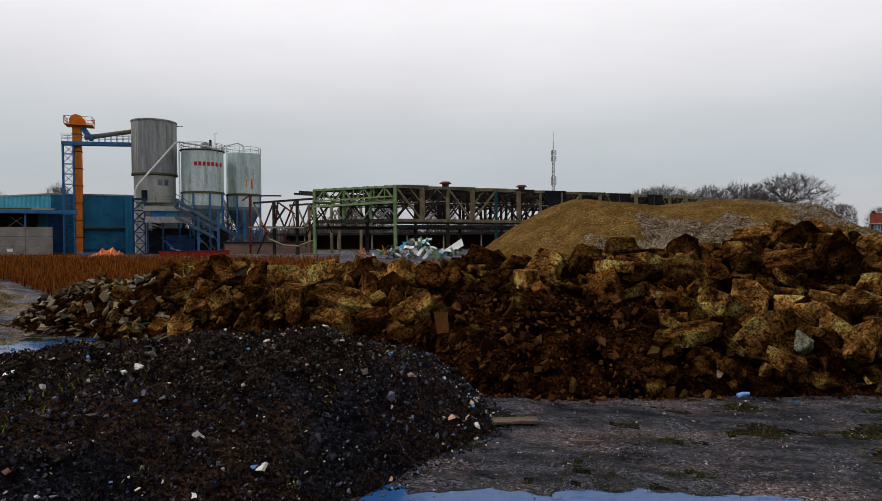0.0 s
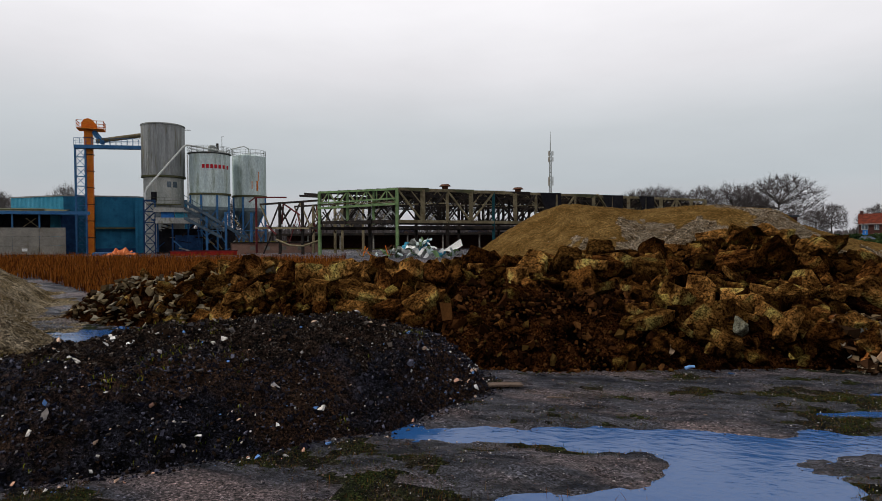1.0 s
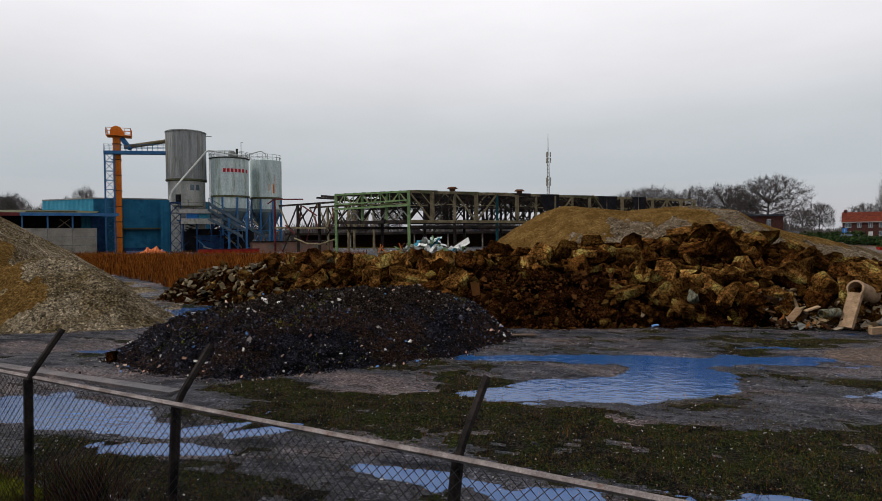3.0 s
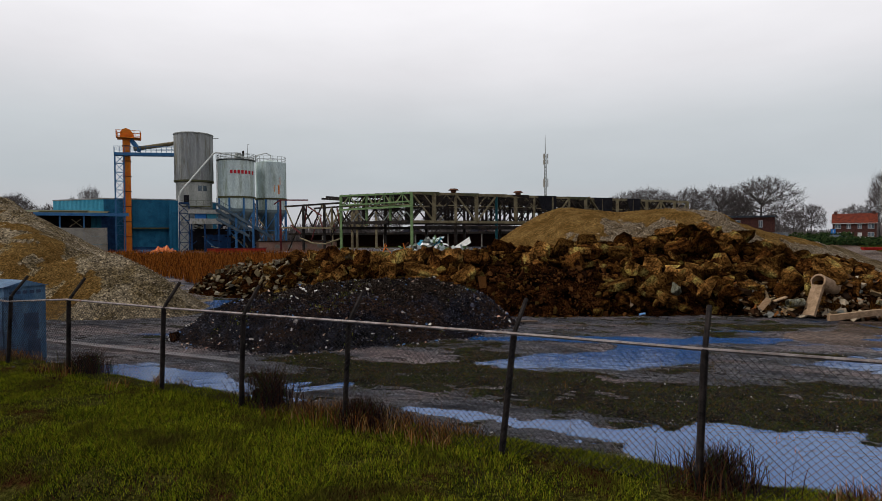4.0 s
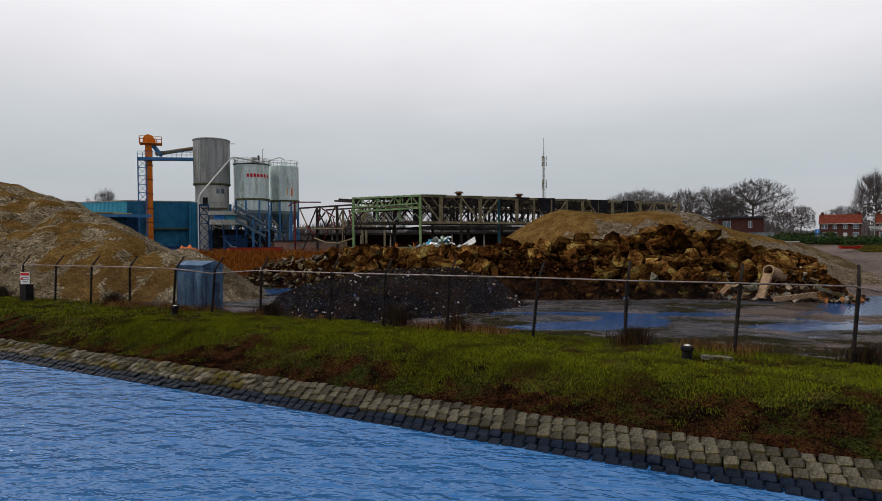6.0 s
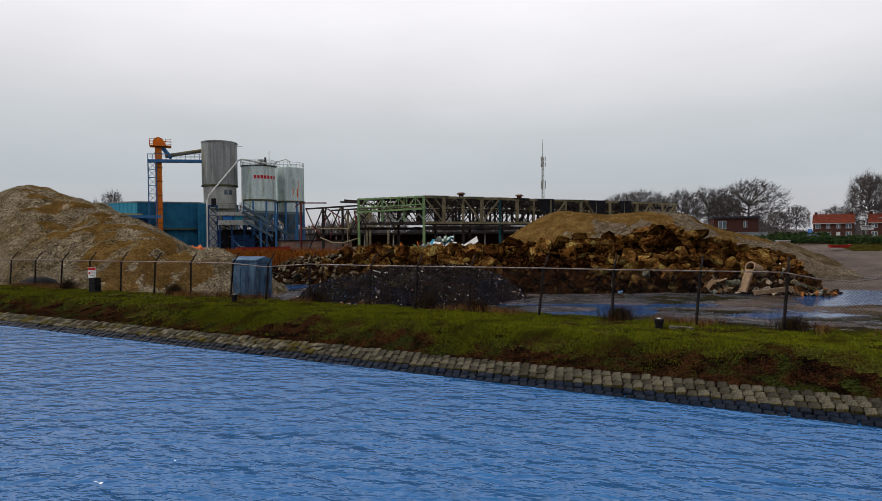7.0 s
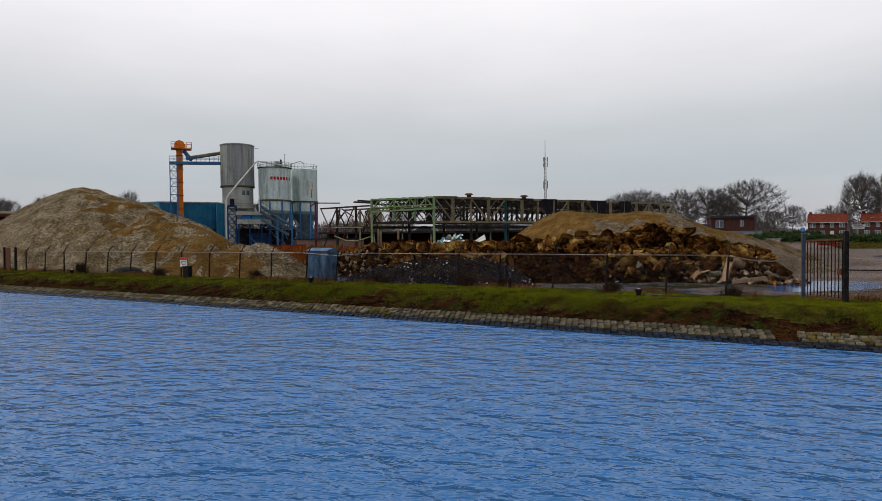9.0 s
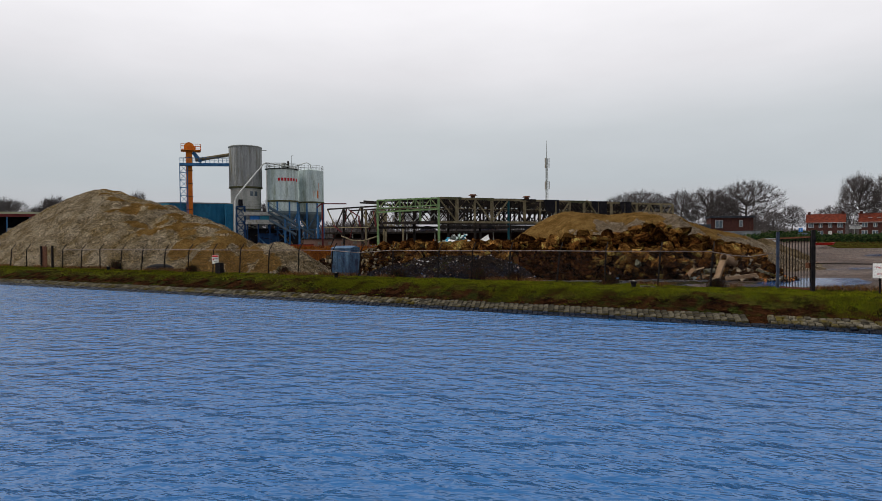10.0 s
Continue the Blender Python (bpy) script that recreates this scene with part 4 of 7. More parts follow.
# a few dark red-brown bushes in the fence
for k, (s0, w0, h0) in enumerate(((-4.9, -0.3, 0.75), (-9.6, -0.3, 0.55), (-3.0, -0.1, 0.45), (1.4, -0.2, 0.5), (-17.5, -0.3, 0.6), (-33.5, -0.3, 0.9), (-25.3, -0.2, 0.6), (5.6, -0.2, 0.45))):
    r = np.random.default_rng(150 + k)
    n = 700
    x0, y0 = fence_at(s0, w0)
    a, q = r.uniform(0, 6.28, n), np.abs(r.normal(0, 0.2, n))
    x, y = x0 + q * np.cos(a) * 1.3, y0 + q * np.sin(a)
    solid("bush", blades("bush", x, y, land(x, y), h0 * 0.75, M["litter_leaf"], 0.55, 0.005, 160 + k), M["litter_leaf"], "leafless red-brown shrub grown into the fence", "bush", "fence bushes")

# fence
FENCE_Z, RAIL_Z = 1.68, 3.15
posts = [5.4, 3.4, 1.22, -0.92, -3.24, -5.2, -7.05, -9.75, -11.9, -13.8] + [-13.8 - 2.35 * k for k in range(1, 12)] + [-42.4 - 2.35 * k for k in range(0, 7)]
fence = thing("chain_link_fence", (*fence_at(0), FENCE_Z), "rusty chain-link fence with angled post tops along the bank", "fence")
post_shape = Shape()
post_shape.tube([(0, 0, -0.4), (0, 0, RAIL_Z - FENCE_Z)], 0.038, 8)
arm = Vector((-TO_CANAL.x, -TO_CANAL.y, 0)) * 0.30
post_shape.tube([(0, 0, RAIL_Z - FENCE_Z - 0.03), (arm.x * 0.15, arm.y * 0.15, RAIL_Z - FENCE_Z + 0.06), (arm.x, arm.y, RAIL_Z - FENCE_Z + 0.40)], 0.028, 6)
post_me = post_shape.mesh("post")
rp = random.Random(3)
for s in posts:
    ob = part("post", post_me, M["fence_steel"], fence)
    x, y = fence_at(s)
    ob.location = Vector((x, y, FENCE_Z)) - fence.location
    ob.rotation_euler = (radians(rp.uniform(-2.5, 2.5)), radians(rp.uniform(2.0, 6.5)), 0)


def fence_run(s0, s1, cell, thick, name_mesh):
    wires = Shape()
    n = int((s1 - s0) / cell)
    h = RAIL_Z - FENCE_Z - 0.1
    for k in range(-int(h / cell) - 1, n):
        for way in (1, -1):
            a, b = (s0 + k * cell, s0 + k * cell + h) if way == 1 else (s0 + k * cell + h, s0 + k * cell)
            za, zb = FENCE_Z + 0.06, FENCE_Z + 0.06 + h
            if min(a, b) < s0:
                t = (s0 - a) / (b - a)
                if way == 1:
                    za, a = za + (zb - za) * t, s0
                else:
                    zb, b = za + (zb - za) * t, s0
            if max(a, b) > s1:
                t = (s1 - a) / (b - a)
                if way == 1:
                    zb, b = za + (zb - za) * t, s1
                else:
                    za, a = za + (zb - za) * t, s1
            pa, pb = fence_at(a, 0.02 * way), fence_at(b, 0.02 * way)
            wires.tube([(*pa, za), (*pb, zb)], thick, 3, False)
    return wires


for a, b, cell, thick in ((-13.8, 7.6, 0.075, 0.0026), (-40.2, -13.9, 0.10, 0.0028)):
    ob = part("wire_mesh", fence_run(a, b, cell, thick, "wire_mesh"), M["wire"], fence)
    ob.location = -fence.location
rail = Shape()
pts = []
for s in [7.6, 6.8, 6.2] + posts[:21]:
    x, y = fence_at(s)
    sag = {7.6: -0.06, 6.8: -0.2, 6.2: -0.16}.get(s, -0.14 if s == -11.9 else 0.0)
    pts.append((x, y, RAIL_Z + sag + rp.uniform(-0.01, 0.01)))
rail.tube(pts, 0.020, 6)
ob = part("top_rail", rail, M["rail"], fence, "pale galvanised top rail")
ob.location = -fence.location

M["black_paint"] = material("black_iron", (0.005, 0.005, 0.006), (0.016, 0.014, 0.014), 6, 0.6, 0.2, 40, spec=0.05)
M["top_highlight"] = material("highlight_white", (0.40, 0.38, 0.36), (0.58, 0.55, 0.53), 7, 0.6, 0.1, 40, rust=(0.16, 0.10, 0.06), rust_amount=0.62)
M["gate_blue"] = material("grey_blue_paint", (0.030, 0.040, 0.066), (0.055, 0.070, 0.105), 5, 0.5, 0.1, 40, metal=0.3, rust=(0.09, 0.04, 0.02), rust_amount=0.60)
M["rust"] = material("rusted_steel", (0.055, 0.022, 0.012), (0.11, 0.045, 0.022), 6, 0.8, 0.4, 40)

# bollards
bollard = thing("mooring_bollard", (0, 0, 0), "black iron mooring bollard with painted top highlight in the grass", "bollard", "mooring bollards")
part("body", Shape().ring((0, 0, -0.15), [(0.11, 0), (0.11, 0.16), (0.095, 0.22), (0.095, 0.33), (0.125, 0.36), (0.125, 0.43), (0.09, 0.45)], 14), M["black_paint"], bollard)
# small pale disc paints the bright highlight on the iron top
part("cap", Shape().ring((0, 0, 0.295), [(0.06, 0), (0.06, 0.008), (0.045, 0.02), (0.02, 0.026), (0.005, 0.027)], 14), M["top_highlight"], bollard, "pale disc for the highlight on top")
for s, w in ((-13.0, 0.55), (2.6, 0.85), (-33.0, 0.6), (-51.0, 0.6)):
    x, y = fence_at(s, w)
    m = pose(x, y, float(land(x, y)) - 0.03, 0, rp.uniform(-4, 4), rp.uniform(0, 90))
    if s == -13.0:
        bollard.matrix_world = m
    else:
        copy_thing(bollard, m)
x, y = fence_at(3.12, 0.70)
solid("concrete_slab", Shape().box((0, 0, 0), (0.55, 0.24, 0.06), 8, 2), M["grey_rock"], "pale concrete slab lying beside a bollard", "slab", at=(x, y, float(land(x, y)) + 0.04))

# gate at the end of the fence
gl, gr = Vector((*fence_at(7.75), 1.6)), Vector((8.4, -14.9, 1.6))
gate = thing("bar_gate", gl, "open steel bar gate leaf between two tall posts", "gate")
part("gate_post", Shape().box((0, 0, 1.15), (0.10, 0.10, 2.3), 0), M["gate_blue"], gate, "grey-blue square post")
go = gr - gl
part("gate_post", Shape().box((go.x, go.y, 1.18), (0.12, 0.12, 2.36), 0), M["black_paint"], gate, "black square post")
for z in (0.22, 2.06):
    part("leaf_rail", Shape().bar((go.x * 0.08, go.y * 0.08, z), (go.x * 0.93, go.y * 0.93, z + (0.05 if z > 1 else 0)), 0.05, 0.06), M["rust"], gate)
for k in range(11):
    t = 0.10 + 0.82 * k / 10
    part("gate_bar", Shape().bar((go.x * t, go.y * t, 0.22), (go.x * t, go.y * t, 2.08), 0.024), M["fence_steel"], gate)
part("lock", Shape().box((go.x * 0.88, go.y * 0.88, 1.08), (0.12, 0.16, 0.2), 30), M["rust"], gate)

low = thing("low_fence", (9.0, -14.9, 1.65), "low wire fence with dark rail past the gate", "fence")
lp = [(8.4, -14.9), (10.35, -15.25), (12.6, -15.8), (15.2, -16.5)]
for x, y in lp[1:]:
    part("post", Shape().tube([(x - 9, y + 14.9, -0.3), (x - 9, y + 14.9, 1.15)], 0.035, 8), M["fence_steel"], low)
part("rail", Shape().tube([(x - 9, y + 14.9, 1.1) for x, y in lp], 0.022, 6), M["fence_steel"], low)
lw = Shape()
for (ax, ay), (bx, by) in zip(lp, lp[1:]):
    n = int(math.hypot(bx - ax, by - ay) / 0.09)
    for k in range(n):
        for way in (0, 1):
            t0, t1 = k / n, min(1, (k + 11) / n)
            if way:
                t0, t1 = t1, t0
            lw.tube([(ax + (bx - ax) * t0 - 9, ay + (by - ay) * t0 + 14.9, 0.1), (ax + (bx - ax) * t1 - 9, ay + (by - ay) * t1 + 14.9, 1.05)], 0.002, 3, False)
part("wire_mesh", lw, M["wire"], low)


def lettering(name, text, size, mat, parent, at, rz, depth=0.003):
    cu = bpy.data.curves.new(name, "FONT")
    cu.body, cu.size, cu.extrude = text, size, depth
    cu.align_x = "LEFT"
    cu.materials.append(mat)
    ob = new(name, cu)
    ob.parent = parent
    ob.matrix_basis = Matrix.Translation(at) @ Euler((radians(90), 0, radians(rz))).to_matrix().to_4x4()
    return ob


M["sign_white"] = material("sign_white", (0.72, 0.71, 0.68), (0.8, 0.79, 0.76), 3, 0.5, 0, 30)
M["sign_red"] = material("sign_red", (0.45, 0.02, 0.02), (0.5, 0.03, 0.03), 3, 0.5, 0, 30)
sign = thing("warning_board", (10.14, -15.3, 2.25), "white board with red lettering on the low fence", "sign")
part("board", Shape().box((0.52, 0, 0.32), (1.1, 0.02, 0.6)), M["sign_white"], sign)
lettering("lettering", "Verboden voor", 0.145, M["sign_red"], sign, (0.05, -0.014, 0.42), 0)
lettering("lettering", "onbevoegden", 0.145, M["sign_red"], sign, (0.1, -0.014, 0.17), 0)
sign.rotation_euler = (0, 0, radians(-9))
sign.scale = (0.9, 0.9, 0.85)
x, y = fence_at(-22.9, 0.05)
board = thing("warning_board", (x, y, 2.1), "small white notice board with red head on the fence", "sign")
part("board", Shape().box((0, 0, 0.3), (0.52, 0.02, 0.62)), M["sign_white"], board)
part("head", Shape().box((0, -0.014, 0.53), (0.5, 0.01, 0.13)), M["sign_red"], board, "red head strip")
for k in range(3):
    part("text_bar", Shape().box((0.02, -0.014, 0.36 - 0.1 * k), (0.36 - 0.05 * k, 0.008, 0.03)), M["black_paint"], board)
part("pictogram", Shape().ring((0, 0, 0), [(0.06, 0), (0.06, 0.006)], 12), M["sign_red"], board).matrix_basis = Matrix.Translation((-0.17, -0.012, 0.3)) @ Matrix.Rotation(radians(90), 4, "X")
board.rotation_euler = (0, 0, radians(6))
board.scale = (0.8, 0.8, 0.85)
board.location.z += 0.2
x, y = fence_at(-22.2, 0.35)
solid("meter_box", Shape().box((0, 0, 0.28), (0.42, 0.3, 0.75), -14).box((0, 0, 0.67), (0.46, 0.34, 0.04), -14), M["black_paint"], "black metal cabinet standing at the fence", "cabinet", at=(x, y, float(land(x, y))))
x, y = fence_at(-41.75)
side = thing("side_gate", (x, y, 1.6), "rusty brown narrow gate in the fence", "gate")
for dx in (-0.75, 0.75):
    part("gate_post", Shape().box((dx, 0, 0.85), (0.13, 0.13, 1.95)), M["fence_steel"], side)
part("panel", Shape().box((-0.3, 0, 0.9), (0.6, 0.05, 1.75)), M["rust"], side, "rust-brown sheet panel")
side.rotation_euler = (0, 0, radians(-14))
tarp_shape = Shape().ring((0, 0, -0.2), [(1.05, 0), (1.0, 0.3), (0.8, 0.58), (0.45, 0.72), (0.1, 0.76)], 18)
solid("tarpaulin_heap", tarp_shape, M["black_paint"], "low rounded heap under a black tarpaulin", "heap", at=(*fence_at(-30.4, -1.5), 1.55), smooth=True)

# blue cabinet behind the fence
M["cab_blue"] = material("faded_blue_paint", (0.035, 0.080, 0.150), (0.085, 0.145, 0.215), 2.5, 0.55, 0.15, 30, c3=(0.030, 0.050, 0.095), c3_at=0.57, c3_scale=1.5, rust=(0.09, 0.06, 0.05), rust_amount=0.62, stretch=(1.6, 1.6, 0.5))
M["cab_dark"] = material("dark_blue_paint", (0.02, 0.035, 0.07), (0.035, 0.05, 0.09), 3, 0.6, 0.1, 30)
bx, by = fence_at(-13.35, -0.75)
cab = thing("switch_cabinet", (bx, by, 1.3), "weathered blue sheet-metal cabinet with sloping roof behind the fence", "cabinet")
cab.rotation_euler = (0, 0, math.atan2(FENCE_DIR.y, FENCE_DIR.x))
L, D, H = 1.32, 0.85, 1.95
part("body", Shape().span(-L / 2, L / 2, -D / 2, D / 2, -0.3, H), M["cab_blue"], cab)
roof = Shape().add([(-L / 2 - 0.05, -D / 2 - 0.05, H), (L / 2 + 0.05, -D / 2 - 0.05, H), (L / 2 + 0.05, D / 2 + 0.05, H), (-L / 2 - 0.05, D / 2 + 0.05, H), (-L / 2 - 0.05, 0, H + 0.14), (L / 2 + 0.05, 0, H + 0.14)],
                   [(0, 1, 5, 4), (2, 3, 4, 5), (1, 2, 5), (3, 0, 4), (3, 2, 1, 0)])
part("roof", roof, M["cab_blue"], cab)
for k in range(3):
    part("door", Shape().span(-L / 2 + 0.05 + k * 0.42, -L / 2 + 0.44 + k * 0.42, -D / 2 - 0.025, -D / 2, 0.1, H - 0.28), M["cab_blue"], cab)
for k in range(9):
    for row in (0, 1):
        part("louvre", Shape().span(-L / 2 + 0.06 + k * 0.125, -L / 2 + 0.13 + k * 0.125, -D / 2 - 0.012, -D / 2, H - 0.12 - row * 0.1, H - 0.07 - row * 0.1), M["cab_dark"], cab)
for k in range(5):
    part("louvre", Shape().span(L / 2, L / 2 + 0.012, -0.33 + k * 0.14, -0.24 + k * 0.14, H - 0.16, H - 0.09), M["cab_dark"], cab)
part("side_door", Shape().span(L / 2, L / 2 + 0.03, -0.3, 0.32, 0.1, H - 0.3), M["cab_blue"], cab)
part("patch", Shape().span(L / 2 + 0.03, L / 2 + 0.036, -0.05, 0.25, 0.95, 1.35), M["cab_dark"], cab, "dark peeled paint patch")
part("patch", Shape().span(L / 2 + 0.03, L / 2 + 0.036, 0.02, 0.28, 0.2, 0.75), M["cab_dark"], cab, "dark peeled paint patch")

# ---- yard details ----
kerb_m = material("wet_concrete", (0.04, 0.036, 0.040), (0.150, 0.118, 0.116), 1.8, 0.4, 0.5, 25, spec=0.3, c3=(0.06, 0.06, 0.066), c3_at=0.58, c3_scale=0.9, grit=0.5)
apron = Shape()
apron.box((-20.2, 0.86, -0.12), (17.4, 0.42, 0.40), -10.6)
solid("concrete_apron", apron, kerb_m, "wet concrete slab with a broken edge beside a puddle", "slab", kind="structure")
r = np.random.default_rng(171)
n = 56000
x, y = r.uniform(-20, 20, n), r.uniform(-9.5, 16, n)
z = land(x, y)
ok = (inside_distance(BLACK, x, y) < 0) & (inside_distance(RUBBLE, x, y) < 0.3) & (z > -0.1)
p = np.stack([x, y, z + 0.005], -1)[ok]
grit = solid("yard_grit", bits("yard_grit", p, r.gamma(1.1, 0.012, len(p)) + 0.010, M["litter"], 0.6, 172), M["litter"], "scattered grit and brick crumbs on the yard", "gravel", kind="stuff")
n = 330000
x, y = r.uniform(-12, 20, n), r.uniform(-9.0, 14.5, n)
z = land(x, y)
patch = weed_patch(x, y) + 0.35 * rough(x, y, 2.5, 183, 2)
ok = (patch + 0.2 * r.normal(0, 1, n) > 0.36) & (z > -0.075) & (inside_distance(BLACK, x, y) < -0.2) & (inside_distance(RUBBLE, x, y) < -0.2)
x, y, z = x[ok], y[ok], z[ok]
solid("yard_weeds", blades("yard_weeds", x, y, z, 0.058, M["weed"], 1.0, 0.007, 182, True), M["weed"], "low brown and olive weeds in patches on the yard", "grass", kind="stuff")
n = 900
x, y = r.uniform(-8, 12, n), r.uniform(-6, 4, n)
ok = (rough(x, y, 0.5, 191, 2) > 0.3)
x, y = x[ok], y[ok]
solid("dry_stalks", blades("dry_stalks", x, y, land(x, y), 0.3, M["dry_grass"], 0.4, 0.005, 192), M["dry_grass"], "thin dry stalks standing in the puddles", "grass", kind="stuff")
# reed field
n = 42000
x, y = r.uniform(-85, -20, n), r.uniform(24, 56, n)
ok = (y > 22 + 0.10 * (-x - 20)) & (inside_distance(GRAVEL, x, y) < -1) & (inside_distance(RUBBLE, x, y) < -0.5) & (x < -24 - 0.3 * np.maximum(0, y - 40))
x, y = x[ok], y[ok]
solid("reed_field", blades("reed_field", x, y, land(x, y), 1.05, M["reed"], 0.25, 0.03, 193), M["reed"], "dense field of dry orange-brown reeds", "reeds", kind="stuff")

# placed pieces on and before the rubble
M["clay_pipe"] = material("brown_concrete_pipe", (0.20, 0.13, 0.075), (0.30, 0.20, 0.125), 3, 0.85, 0.4, 20, vary=0.1)
M["plank"] = material("weathered_wood", (0.26, 0.15, 0.08), (0.40, 0.26, 0.15), 4, 0.8, 0.3, 20, stretch=(1, 6, 6))
M["muddy_plank"] = material("muddy_wood", (0.06, 0.04, 0.03), (0.14, 0.10, 0.075), 4, 0.8, 0.3, 20, stretch=(1, 6, 6))
M["blue_plastic"] = material("blue_plastic", (0.12, 0.25, 0.5), (0.18, 0.33, 0.6), 4, 0.4, 0, 30)
M["pale_stone"] = material("pale_sandstone", (0.26, 0.165, 0.09), (0.38, 0.26, 0.16), 3, 0.85, 0.4, 25)


def pipe(at, to, r, label, mat):
    at, to = Vector(at), Vector(to)
    ob = Shape()
    ob.tube([(0, 0, 0), to - at], r, 24, False)
    ob.tube([to - at, (0, 0, 0)], r * 0.78, 24, False)
    d = (to - at).normalized()
    sv = d.cross(Vector((0, 0, 1))).normalized()
    uv = sv.cross(d)
    for o in (Vector(), to - at):
        k = len(ob.v)
        for j in range(24):
            q = sv * math.cos(2 * math.pi * j / 24) + uv * math.sin(2 * math.pi * j / 24)
            ob.v += [tuple(o + q * r), tuple(o + q * r * 0.78)]
        for j in range(24):
            a, b = k + 2 * j, k + 2 * ((j + 1) % 24)
            ob.f.append((a, a + 1, b + 1, b))
    return solid("concrete_pipe", ob, mat, label, "pipe", at=at, smooth=False)


pipe((11.25, 16.3, 1.85), (12.75, 17.6, 1.2), 0.40, "brown concrete pipe leaning open-ended on the rubble", M["clay_pipe"])
pipe((13.9, 15.9, 0.75), (14.5, 16.6, 0.5), 0.26, "short broken brown concrete pipe", M["clay_pipe"])
pipe((9.6, 15.4, 0.75), (10.4, 15.7, 0.8), 0.2, "grey concrete pipe among broken tiles", M["grey_rock"])


def lying(name, a, b, w, h, mat, label, cat, up=(0, 0, 1)):
    a, b = Vector(a), Vector(b)
    return solid(name, Shape().bar((0, 0, 0), b - a, w, h, up), mat, label, cat, at=a)


lying("concrete_post", (10.55, 15.3, 0.15), (11.15, 15.9, 1.65), 0.55, 0.2, M["clay_pipe"], "flat brown concrete post leaning on the rubble", "post")
lying("concrete_beam", (11.0, 14.0, 0.22), (13.4, 14.5, 0.52), 0.25, 0.28, M["clay_pipe"], "long pale-brown concrete beam lying before the rubble", "beam", (0, 0, 1))
lying("concrete_beam", (13.6, 15.4, 0.9), (15.7, 15.9, 0.2), 0.2, 0.2, M["grey_rock"], "grey concrete beam slanting off the heap", "beam")
lying("wooden_board", (8.3, 15.3, 0.45), (8.75, 15.5, 0.95), 0.3, 0.05, M["plank"], "split orange wooden board among the rubble", "board", (0, 1, 0))
lying("wooden_board", (9.0, 15.5, 0.85), (9.6, 15.7, 1.05), 0.25, 0.06, M["pale_stone"], "broken pale wooden board on the rubble", "board")
lying("wooden_board", (-3.7, 10.5, 0.12), (-2.75, 10.9, 0.10), 0.35, 0.06, M["muddy_plank"], "muddy wooden board at the foot of the soil heap", "board")
lying("wooden_board", (-1.9, 9.8, 0.05), (-1.3, 9.9, 0.05), 0.08, 0.03, M["muddy_plank"], "short pale stick lying on the yard", "board")
solid("square_stone", rock_mesh("square_stone", 901, (0.62, 0.5, 0.2), M["pale_stone"], 1), M["pale_stone"], "pale square sandstone block on the rubble", "stone", at=(1.8, 14.95, 0.62)).rotation_euler = (0.9, 0.2, 0.3)
solid("plastic_drum", Shape().tube([(0, 0, 0), (0.14, 0.05, 0.05), (0.30, 0.08, 0.06)], 0.065, 12, True, 0.05), M["blue_plastic"], "crushed light-blue plastic container on the ground", "container", at=(2.3, 14.45, 0.09))
solid("plastic_bag", rock_mesh("plastic_bag", 902, (0.22, 0.3, 0.35), M["blue_plastic"], 1), M["blue_plastic"], "blue plastic scrap in the soil heap", "plastic", at=(-9.33, 3.25, 0.42))
solid("flat_stone", rock_mesh("flat_stone", 903, (0.34, 0.26, 0.14), M["grey_rock"], 1), M["grey_rock"], "pale grey stone lying on the soil heap", "stone", at=(-6.13, 7.62, 0.95))
solid("brown_boulder", rock_mesh("brown_boulder", 904, (0.55, 0.4, 0.36), M["earth_and_gap_shade"], 1), M["earth_and_gap_shade"], "brown earth lump beside the soil heap", "stone", at=(-16.9, 2.4, 0.2))
